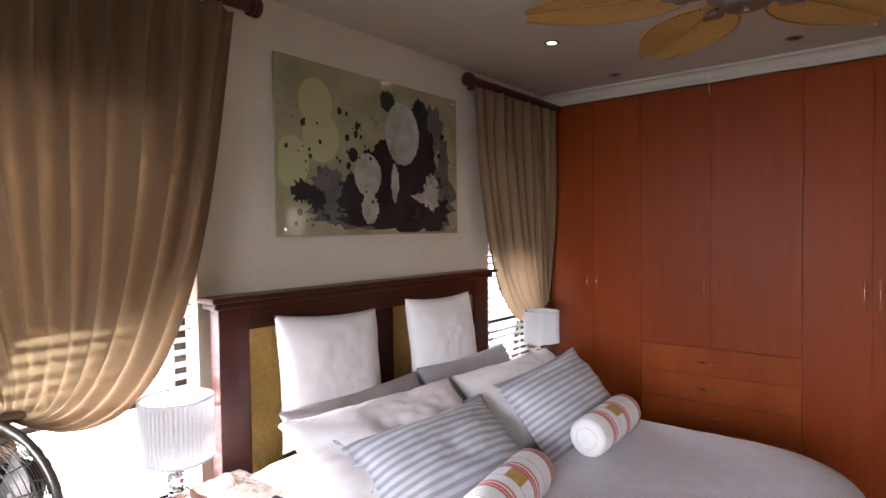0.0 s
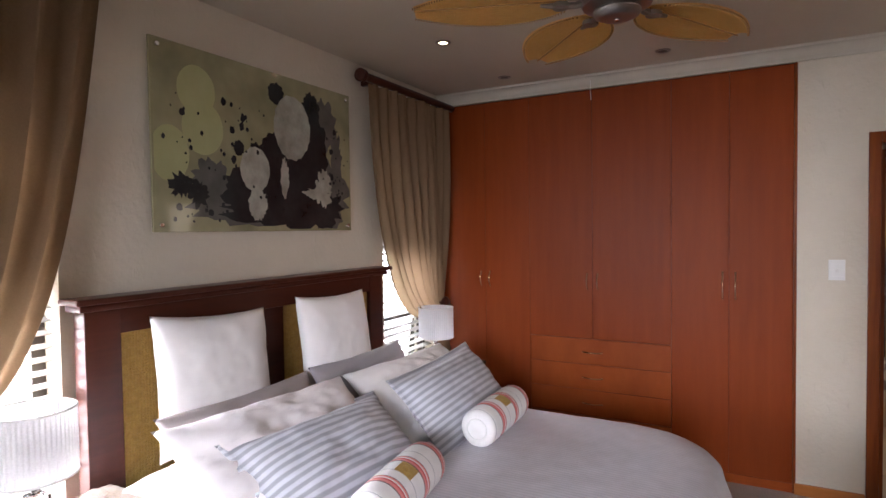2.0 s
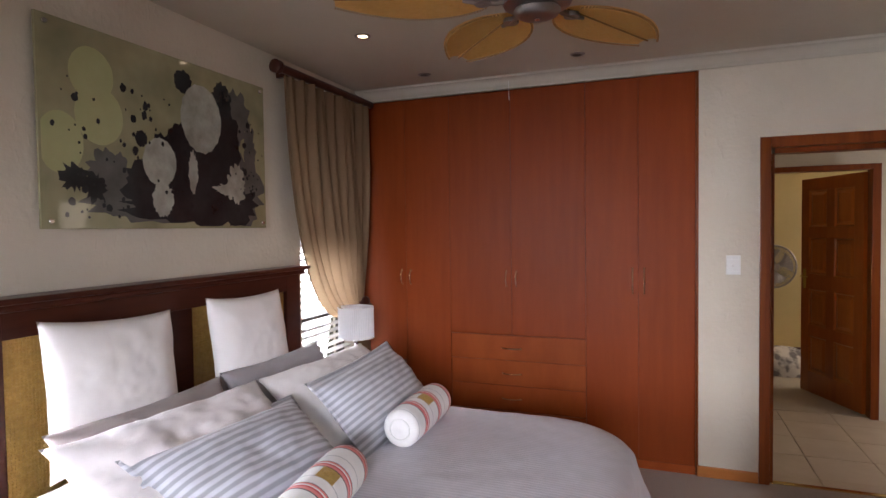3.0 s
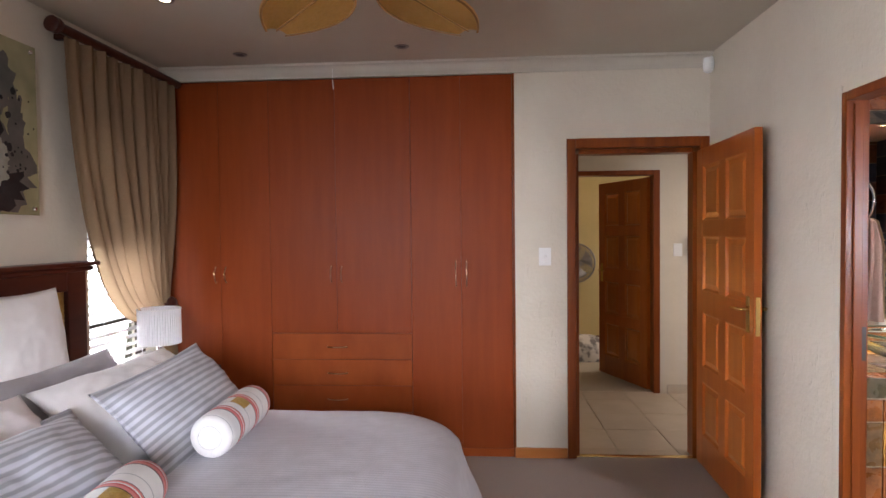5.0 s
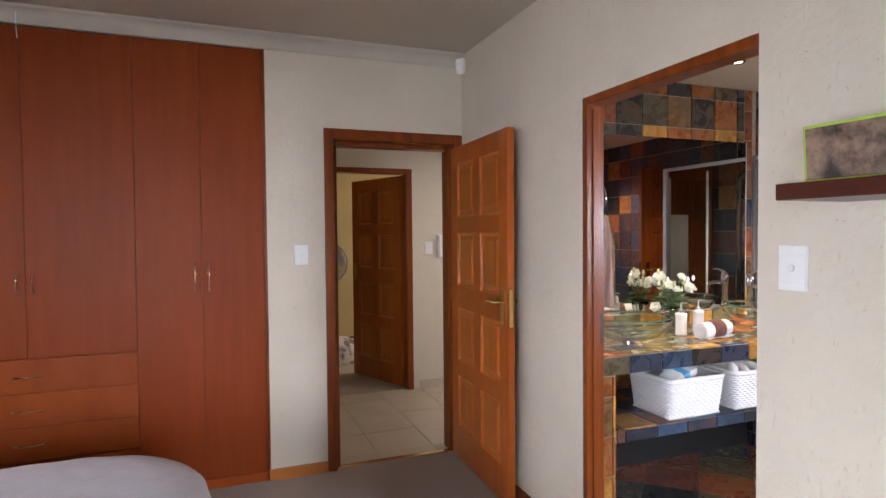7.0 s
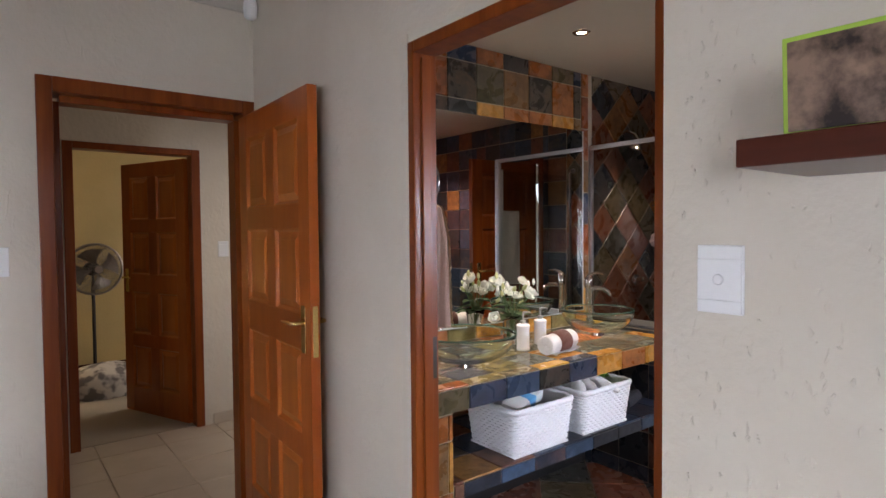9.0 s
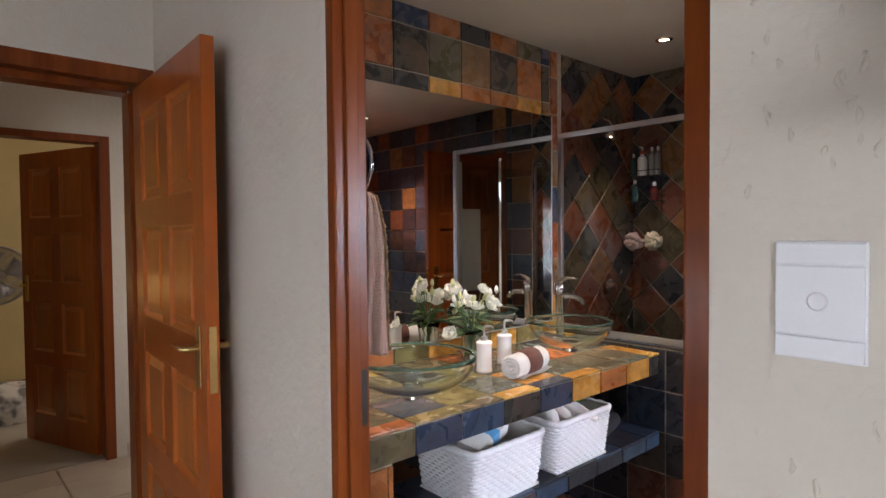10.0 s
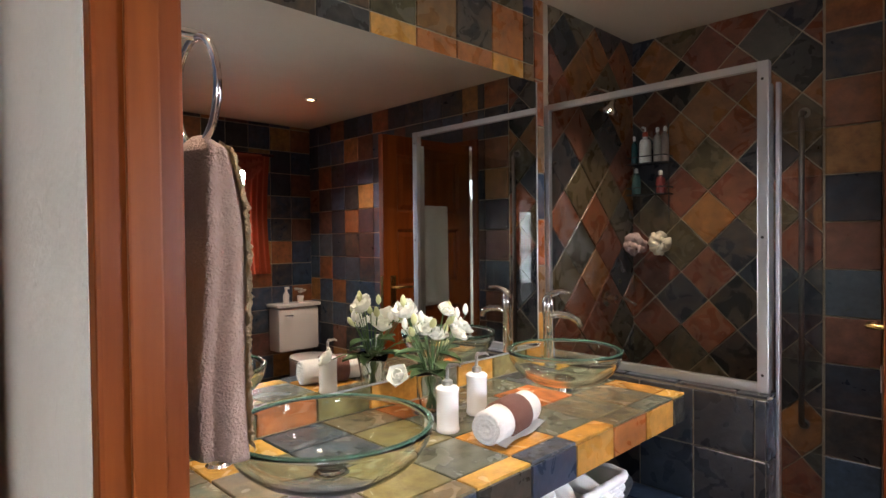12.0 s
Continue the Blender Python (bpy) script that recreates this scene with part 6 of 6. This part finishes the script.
fv = thing("small_flower_pot", "little pot of white flowers on the toilet cistern", "potted flowers", at=pose(4.24, BY0 + 0.10, 0.876))
part("pot", bm_lathe([(0.024, 0), (0.032, 0.05), (0.030, 0.055)], 18), CERAMIC, fv, smooth=True)
rngp = random.Random(8)
for k in range(5):
    bmf = bmesh.new()
    flower(bmf, Vector((rngp.uniform(-0.03, 0.03), rngp.uniform(-0.03, 0.03), 0.075 + rngp.uniform(0, 0.03))), 0.028, rngp, Matrix.Identity(4))
    part("bloom", bmf, PETAL, fv, smooth="all")


def bouquet(x, y):
    rng = random.Random(21)
    b = thing("flower_vase", "glass vase with a bunch of white lisianthus and buds", "vase of flowers", at=pose(x, y, CT))
    vp = [(0.030, 0.0), (0.038, 0.003), (0.040, 0.05), (0.050, 0.12), (0.058, 0.15)]
    part("vase", bm_lathe([(0.0, 0.004)] + vp + [(0.055, 0.15), (0.046, 0.12), (0.036, 0.05), (0.034, 0.012), (0.0, 0.012)], 32, cap=False), GLASS, b, "clear glass vase", "all")
    stems = bmesh.new()
    for k in range(17):
        a = 2 * math.pi * k / 17 + rng.uniform(-0.2, 0.2)
        rad = rng.uniform(0.03, 0.15)
        h = rng.uniform(0.20, 0.35) - rad * 0.4
        tip = Vector((rad * math.cos(a) * 1.1, rad * math.sin(a) * 0.8, h))
        foot = Vector((-0.018 * math.cos(a), -0.018 * math.sin(a), 0.018))
        mid = Vector((tip.x * 0.3, tip.y * 0.3, 0.15))
        pts = [foot, (foot + mid) / 2, mid, (mid + tip) / 2 + Vector((0, 0, 0.012)), tip]
        bm_tube(pts, 0.0022, 5, bm=stems)
        up = Vector((0, 0, 1)).rotation_difference(Vector((tip.x * 5, tip.y * 5 - 0.25, 0.55)).normalized()).to_matrix().to_4x4()
        if k % 3 != 2:
            bm = bmesh.new()
            flower(bm, tip, rng.uniform(0.034, 0.048), rng, up)
            part("bloom", bm, PETAL, b, "open white bloom", "all")
        else:
            part("bud", bm_lathe([(0.002, 0.0), (0.010, 0.010), (0.011, 0.022), (0.006, 0.036), (0.001, 0.042)], 10), BUD, b, "closed green-white bud", "all", Matrix.Translation(tip) @ up)
        if k % 2 == 0:
            t2 = tip + Vector((rng.uniform(-0.04, 0.04), rng.uniform(-0.03, 0.03), rng.uniform(0.02, 0.05)))
            bm_tube([mid, (mid + t2) / 2, t2], 0.0015, 5, bm=stems)
            part("bud", bm_lathe([(0.002, 0.0), (0.009, 0.010), (0.010, 0.02), (0.006, 0.032), (0.001, 0.038)], 10), BUD if k % 4 else PETAL, b, "closed green-white bud", "all", Matrix.Translation(t2))
    tagged(part("foliage", stems, LEAF, b, "thin green stems", "all"), kind="stuff")
    for k in range(12):
        a = 2 * math.pi * k / 12 + rng.uniform(-0.3, 0.3)
        ln, z0 = rng.uniform(0.06, 0.10), rng.uniform(0.13, 0.20)
        m = Matrix.Translation((0.03 * math.cos(a), 0.03 * math.sin(a), z0)) @ Euler((0, rng.uniform(-0.7, -0.1), a)).to_matrix().to_4x4()
        bm = bm_grid(lambda u, v: m @ Vector((ln * u, (2 * v - 1) * 0.024 * math.sin(math.pi * min(1, 0.05 + 0.95 * u)) ** 0.8, -0.03 * u * u + 0.01 * abs(2 * v - 1))), 8, 5)
        part("leaf", bm, LEAF, b, smooth="all")


bouquet(2.775, 3.955)


def basket(x0, x1, y0, y1, z0, h, label):
    b = thing("wicker_basket", label, "basket", group="wicker baskets")
    cx, cy = (x0 + x1) / 2, (y0 + y1) / 2
    weave = bmesh.new()
    rows, n = 15, 144
    for r in range(rows):
        q = r / (rows - 1)
        e = 0.010 - 0.018 * (1 - q)
        loop = round_rect(x0 - e, y0 - e, x1 + e, y1 + e, (0.03,) * 4, n)
        pts = []
        for i, p in enumerate(loop):
            d = Vector((p.x - cx, p.y - cy, 0)).normalized()
            off = 0.0045 * math.sin(math.pi * i / 2 + (math.pi if r % 2 else 0) + 0.78)
            pts.append((p.x + d.x * off, p.y + d.y * off, z0 + 0.012 + (h - 0.035) * q))
        bm_tube(pts, 0.0068, 5, bm=weave, closed=True)
    part("weave", weave, WICKER, b, "white painted woven willow", "all")
    st = bmesh.new()
    lo, hi = round_rect(x0 + 0.008, y0 + 0.008, x1 - 0.008, y1 - 0.008, (0.03,) * 4, 72), round_rect(x0 - 0.010, y0 - 0.010, x1 + 0.010, y1 + 0.010, (0.03,) * 4, 72)
    for p, q in zip(lo, hi):
        bm_tube([(p.x, p.y, z0), (q.x, q.y, z0 + h - 0.01)], 0.0035, 4, bm=st)
    tagged(part("willow_frame", st, WICKER, b, smooth="all"), kind="stuff")
    loop = round_rect(x0 - 0.012, y0 - 0.012, x1 + 0.012, y1 + 0.012, (0.035,) * 4, 96)
    part("rim", bm_tube([(p.x, p.y, z0 + h - 0.012 + 0.002 * math.sin(i * 1.6)) for i, p in enumerate(loop)], 0.013, 8, closed=True), WICKER, b, "thick braided rim", "all")
    part("base", bm_box(x0 + 0.006, y0 + 0.006, z0, x1 - 0.006, y1 - 0.006, z0 + 0.010, 0.003), WICKER, b)
    ln = bmesh.new()
    lp = [round_rect(x0 + e, y0 + e, x1 - e, y1 - e, (0.03,) * 4, 96) for e in (0.012, 0.004, 0.0)]
    prev = None
    for p, z in zip(lp, (z0 + 0.014, z0 + h * 0.6, z0 + h - 0.006)):
        ring = [ln.verts.new((v.x, v.y, z)) for v in p]
        if prev:
            for i in range(96):
                ln.faces.new((prev[i], prev[(i + 1) % 96], ring[(i + 1) % 96], ring[i]))
        prev = ring
    part("liner", ln, LINEN, b, "white cloth liner", "all")
    return b


SH = 0.50
basket(2.33, 2.69, 3.50, 3.80, SH, 0.215, "white wicker basket with toiletries on the slate shelf")
basket(2.785, 3.145, 3.50, 3.80, SH, 0.215, "white wicker basket with rolled cloths on the slate shelf")
pk = thing("tissue_pack", "blue and white soft pack in the basket", "packet")
part("pack", bm_box(-0.12, -0.05, -0.03, 0.12, 0.05, 0.03, 0.02), WHITE, pk, smooth=True)
part("blue_band", bm_box(-0.03, -0.0515, -0.0315, 0.05, 0.0515, 0.0315, 0.02), mat("packet_blue", (0.10, 0.35, 0.65), 0.35), pk, smooth=True)
pk.matrix_world = pose(2.50, 3.62, 0.695, 12, -10, 15)
fil = bm_grid(lambda u, v: (2.36 + 0.30 * u, 3.52 + 0.26 * v, 0.64 + 0.03 * noise.noise(Vector((u * 4, v * 4, 7)))), 14, 14)
solid("basket_filling", fil, TOWEL_W, "pale folded cloths filling the basket", "cloth", smooth="all")
for i, (xx, yy, rr) in enumerate(((2.85, 3.58, 0.035), (2.93, 3.60, 0.038), (3.01, 3.57, 0.033), (2.90, 3.68, 0.04), (3.02, 3.68, 0.036))):
    cr = bm_grid(lambda u, v: (rr * (0.9 + 0.25 * noise.noise(Vector((u * 9, v * 5, i)))) * math.cos(2 * math.pi * u) * math.sin(math.pi * (0.08 + 0.84 * v)), 0.11 * (v - 0.5) * 2, rr * (0.9 + 0.25 * noise.noise(Vector((u * 9 + 4, v * 5, i)))) * math.sin(2 * math.pi * u) * math.sin(math.pi * (0.08 + 0.84 * v))), 24, 12, closed_u=True)
    solid("rolled_cloth", cr, LINEN, "crumpled white cloth rolled up in the basket", "cloth", group="cloths in the basket", smooth="all", at=pose(xx, yy, 0.70, 10, 0, 20 * i - 40))
fil = bm_grid(lambda u, v: (2.80 + 0.33 * u, 3.52 + 0.26 * v, 0.655 + 0.02 * noise.noise(Vector((u * 4, v * 4, 9)))), 14, 14)
solid("basket_filling", fil, TOWEL_W, "pale folded cloths filling the second basket", "cloth", smooth="all")
gp = bm_grid(lambda u, v: (3.07 + 0.06 * u, 3.60 + 0.12 * v, 0.70 + 0.03 * math.sin(3.1 * u) + 0.015 * noise.noise(Vector((u * 6, v * 6, 2)))), 12, 14)
solid("green_packet", gp, mat("green_foil", (0.10, 0.30, 0.03), 0.3), "bright green packet in the basket", "packet", smooth="all")
rt = bm_lathe([(0.02, -0.10), (0.035, -0.098), (0.038, 0), (0.035, 0.098), (0.02, 0.10)], 20, axis="x")
solid("dark_rolled_towel", rt, mat("charcoal_towelling", (0.03, 0.032, 0.04), 0.95, col2=(0.05, 0.05, 0.06), scale=60, bump=1.0, bscale=240), "rolled charcoal towel on the slate shelf", "towel", smooth=True, at=pose(3.36, 3.64, SH + 0.038, 0, 0, 15))

# ---- towel ring and towel on the west wall ----
ring = thing("towel_ring", "dark chrome towel ring on the bathroom wall", "towel ring")
RY, RZ = 3.49, 1.645
part("ring", bm_tube([(BX0 + 0.085, RY + 0.075 * math.cos(a), RZ + 0.08 * math.sin(a)) for a in [i * math.pi / 20 for i in range(40)]], 0.006, 8, closed=True), CHROME, ring, smooth="all")
part("mount", bm_lathe([(0.02, 0.006), (0.02, 0.014), (0.009, 0.02), (0.009, 0.09)], 16, centre=(BX0, RY, RZ + 0.083), axis="x"), CHROME, ring, smooth=True)


def towel(u, v):
    """A thick fold hung through the ring: u runs round it, v down it."""
    a = 2 * math.pi * u
    w = 0.058 + 0.042 * min(1, v * 1.5) ** 0.7
    d = 0.020 + 0.022 * min(1, v * 4) ** 0.6
    k = 1 + 0.10 * math.sin(5 * a + 2 * v) * min(1, v * 3) + 0.04 * math.sin(9 * a + 5 * v)
    cap = min(1, 0.35 + v * 14) if v < 0.05 else 1
    x = BX0 + 0.085 + d * k * cap * math.cos(a) + 0.006 * math.sin(6 * v)
    y = RY - 0.005 - 0.012 * v + w * k * cap * math.copysign(abs(math.sin(a)) ** 0.8, math.sin(a))
    return (x, y, RZ - 0.066 - 0.44 * v + 0.008 * math.sin(a) * v)


tw = thing("hand_towel", "mauve-brown hand towel with a cream pile edge on the ring", "towel")
bm = bm_grid(towel, 72, 60, closed_u=True)
bmesh.ops.holes_fill(bm, edges=[e for e in bm.edges if e.is_boundary], sides=0)
part("cloth", bm, TOWEL_M, tw, smooth="all")


def pile(u, v):
    """The cream pile shows where the fold turns at the towel's near edge."""
    x, y, z = towel(0.81 + 0.15 * u, 0.02 + 0.96 * v)
    lift = 0.006 + 0.004 * noise.noise(Vector((u * 6, v * 90, 3))) + 0.004 * noise.noise(Vector((u * 9, v * 30, 8)))
    return (x + lift, y - lift * 0.7, z)


bm = bm_grid(pile, 10, 150)
bmesh.ops.solidify(bm, geom=bm.faces[:], thickness=0.006)
part("pile_edge", bm, TOWEL_C, tw, "cream towelling edge", "all")

for lx, ly in ((2.03, 3.64), (2.947, 3.64), (3.862, 3.62), (3.82, 1.90)):
    downlight(lx, ly, BH, True, "bathroom downlights")


# ---- tiles, piece by piece ----
TILE_MESH = {}


def clip_poly(poly, a0, a1, b0, b1):
    def cut(pts, inside, cross):
        out = []
        for p, q in zip(pts, pts[1:] + pts[:1]):
            if inside(p):
                out.append(p)
                if not inside(q):
                    out.append(cross(p, q))
            elif inside(q):
                out.append(cross(p, q))
        return out

    def at(i, v):
        def f(p, q):
            k = (v - p[i]) / (q[i] - p[i])
            return (p[0] + k * (q[0] - p[0]), p[1] + k * (q[1] - p[1]))
        return f
    for i, v, s in ((0, a0, 1), (0, a1, -1), (1, b0, 1), (1, b1, -1)):
        if poly:
            poly = cut(poly, lambda p: s * (p[i] - v) >= -1e-9, at(i, v))
    return poly


def tile_mesh(poly, thick, material):
    key = (tuple((round(a, 4), round(b, 4)) for a, b in poly), thick, material.name)
    if key not in TILE_MESH:
        cx, cy = sum(p[0] for p in poly) / len(poly), sum(p[1] for p in poly) / len(poly)
        bm = bmesh.new()
        rings = []
        for sc, z in ((1.0, 0.0), (1.0, thick * 0.72), (0.978, thick)):
            rings.append([bm.verts.new((cx + (a - cx) * sc, cy + (b - cy) * sc, z)) for a, b in poly])
        n = len(poly)
        for r0, r1 in zip(rings, rings[1:]):
            for i in range(n):
                bm.faces.new((r0[i], r0[(i + 1) % n], r1[(i + 1) % n], r1[i]))
        bm.faces.new(rings[-1])
        TILE_MESH[key] = to_mesh("tile", bm, material)
    return TILE_MESH[key]


def tile_field(parent, origin, u, v, a1, b1, size=0.20, gap=0.006, diag=False, shift=(0.0, 0.0), thick=0.008, material=None, holes=(), rng=None):
    """Tiles over the rectangle 0..a1 by 0..b1 in the plane of u and v at origin; holes are rectangles left free."""
    material = material or SLATE
    rng = rng or random.Random(5)
    o, u, v = Vector(origin), Vector(u), Vector(v)
    w = u.cross(v)
    base = Matrix((u, v, w)).transposed().to_4x4()
    base.translation = o
    cells = []
    half = (size - gap) / 2
    n, m = int(a1 / size) + 3, int(b1 / size) + 3
    if diag:
        s2 = size / math.sqrt(2)
        h2 = half * math.sqrt(2)
        for i in range(-2, int(a1 / s2) + 4):
            for j in range(-2, int(b1 / s2) + 4):
                if (i + j) % 2 == 0:
                    c = (i * s2 + shift[0], j * s2 + shift[1])
                    cells.append((c, [(-h2, 0), (0, -h2), (h2, 0), (0, h2)]))
    else:
        for i in range(-1, n):
            for j in range(-1, m):
                c = ((i + 0.5) * size + shift[0], (j + 0.5) * size + shift[1])
                cells.append((c, [(-half, -half), (half, -half), (half, half), (-half, half)]))
    for c, sq in cells:
        poly = clip_poly([(c[0] + a, c[1] + b) for a, b in sq], gap / 2, a1 - gap / 2, gap / 2, b1 - gap / 2)
        if len(poly) < 3:
            continue
        pieces = [poly]
        for h0, h1, g0, g1 in holes:
            nxt = []
            for q in pieces:
                for lim in ((-9, h0, -9, 9), (h1, 9, -9, 9), (h0, h1, -9, g0), (h0, h1, g1, 9)):
                    r = clip_poly(q, *lim)
                    if len(r) >= 3:
                        nxt.append(r)
            pieces = nxt
        for q in pieces:
            xs, ys = [p[0] for p in q], [p[1] for p in q]
            if max(xs) - min(xs) < 0.014 or max(ys) - min(ys) < 0.014:
                continue
            cc = ((min(xs) + max(xs)) / 2, (min(ys) + max(ys)) / 2)
            ob = new("tile", tile_mesh([(round(a - cc[0], 4), round(b - cc[1], 4)) for a, b in q], thick, material))
            ob.parent = parent
            ob.matrix_basis = base @ Matrix.Translation((cc[0], cc[1], rng.uniform(-0.0012, 0.0006)))


X3, Y3, Z3 = (1, 0, 0), (0, 1, 0), (0, 0, 1)
# hall floor
tile_field(bpy.data.objects["hall_base"], (-0.6, YN + 0.062, -0.008), X3, Y3, 3.6, HALL - YN - 0.005, 0.40, 0.006, shift=(0.14, 0.12), material=TILE)
# counter: top, front, splash-back under the mirror, shelf, pier
tile_field(vanity, (BX0 + 0.008, CF, CT - 0.008), X3, Y3, CX1 - BX0 - 0.008, BY1 - CF - 0.008, shift=(-0.123, -0.13), material=SLATE_C)
tile_field(vanity, (BX0 + 0.008, CF + 0.008, CT - 0.101), X3, Z3, CX1 - BX0 - 0.008, 0.093, shift=(-0.123, -0.1), material=SLATE_F)
tile_field(vanity, (BX0 + 0.012, BY1 - 0.0, CT), X3, Z3, CX1 - BX0 - 0.012, MIRZ0 - 0.006 - CT, shift=(0.06, -0.1), thick=0.009, material=SLATE_C)
tile_field(vanity, (1.99, CF, 0.492), X3, Y3, CX1 - 1.99, BY1 - CF - 0.014, shift=(0.05, 0.0))
tile_field(vanity, (1.99, CF + 0.008, 0.43), X3, Z3, CX1 - 1.99, 0.062, shift=(0.05, -0.1))
tile_field(vanity, (BX0 + 0.008, CF + 0.008, 0.0), X3, Z3, 1.985 - BX0 - 0.008, CT - 0.103, shift=(-0.03, 0.07), material=SLATE_F)
tile_field(vanity, (1.985, BY1 - 0.014, 0.0), (0, -1, 0), Z3, BY1 - CF - 0.02, 0.78, shift=(0.0, 0.07))
tile_field(vanity, (1.99, BY1 - 0.013, 0.50), X3, Z3, CX1 - 1.99, 0.27, shift=(0.05, 0.0), thick=0.006, material=SLATE_D)
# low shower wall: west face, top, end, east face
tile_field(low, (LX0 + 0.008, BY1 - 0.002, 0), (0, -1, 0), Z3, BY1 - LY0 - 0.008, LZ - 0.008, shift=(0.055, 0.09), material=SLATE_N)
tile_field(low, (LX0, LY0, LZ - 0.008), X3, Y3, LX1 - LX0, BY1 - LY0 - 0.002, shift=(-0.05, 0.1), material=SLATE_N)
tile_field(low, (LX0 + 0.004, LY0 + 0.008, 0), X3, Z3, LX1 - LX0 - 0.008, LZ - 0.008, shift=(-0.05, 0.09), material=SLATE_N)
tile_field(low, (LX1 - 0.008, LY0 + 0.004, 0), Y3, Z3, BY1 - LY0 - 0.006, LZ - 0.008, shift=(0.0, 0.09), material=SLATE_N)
# north wall: over the mirror, narrow column, diamonds in the shower
tile_field(W_N, (BX0 + 0.01, BY1 + 0.004, MIRZ1), X3, Z3, MIRX1 - BX0 - 0.01, BH - MIRZ1, shift=(-0.119, -0.125), material=SLATE_F)
tile_field(W_N, (MIRX1 + 0.006, BY1 + 0.004, CT + 0.0), X3, Z3, 3.61 - MIRX1, BH - CT, shift=(-0.06, 0.03), material=SLATE_F)
tile_field(W_N, (3.655, BY1 + 0.004, 0.02), X3, Z3, BX1 - 3.655, BH - 0.02, size=0.188, diag=True, shift=(-0.016, 0.027), gap=0.006, material=SLATE_D)
# east wall: diamonds in the shower, then straight rows
tile_field(W_E, (BX1 + 0.004, BY1, 0.02), (0, -1, 0), Z3, BY1 - LY0 - 0.03, BH - 0.02, size=0.188, diag=True, shift=(-0.008, 0.031), gap=0.006, material=SLATE_D)
tile_field(W_E, (BX1 + 0.004, LY0 + 0.025, 0.02), (0, -1, 0), Z3, LY0 + 0.025 - BY0, BH - 0.02, shift=(0.0, 0.06), holes=((LY0 + 0.025 - DY1, LY0 + 0.025 - DY0, -0.1, 2.07),))
tile_field(W_S, (BX1, BY0 - 0.004, 0.02), (-1, 0, 0), Z3, BX1 - BX0, BH - 0.02, holes=((BX1 - SWX1, BX1 - SWX0, SWZ0 - 0.02, SWZ1 - 0.02),))
tile_field(W_W, (BX0 + 0.005, AY1 + 0.01, 0.02), Y3, Z3, BY1 - AY1 - 0.01, BH - 0.02)
tile_field(W_W, (BX0 + 0.005, BY0, 0.02), Y3, Z3, AY0 - 0.01 - BY0, BH - 0.02)
tile_field(FLOOR_T, (BX0 - 0.04, BY0, -0.008), X3, Y3, BX1 - BX0 + 0.04, BY1 - BY0, diag=True, size=0.30, shift=(0.1, 0.0), material=SLATE_D)
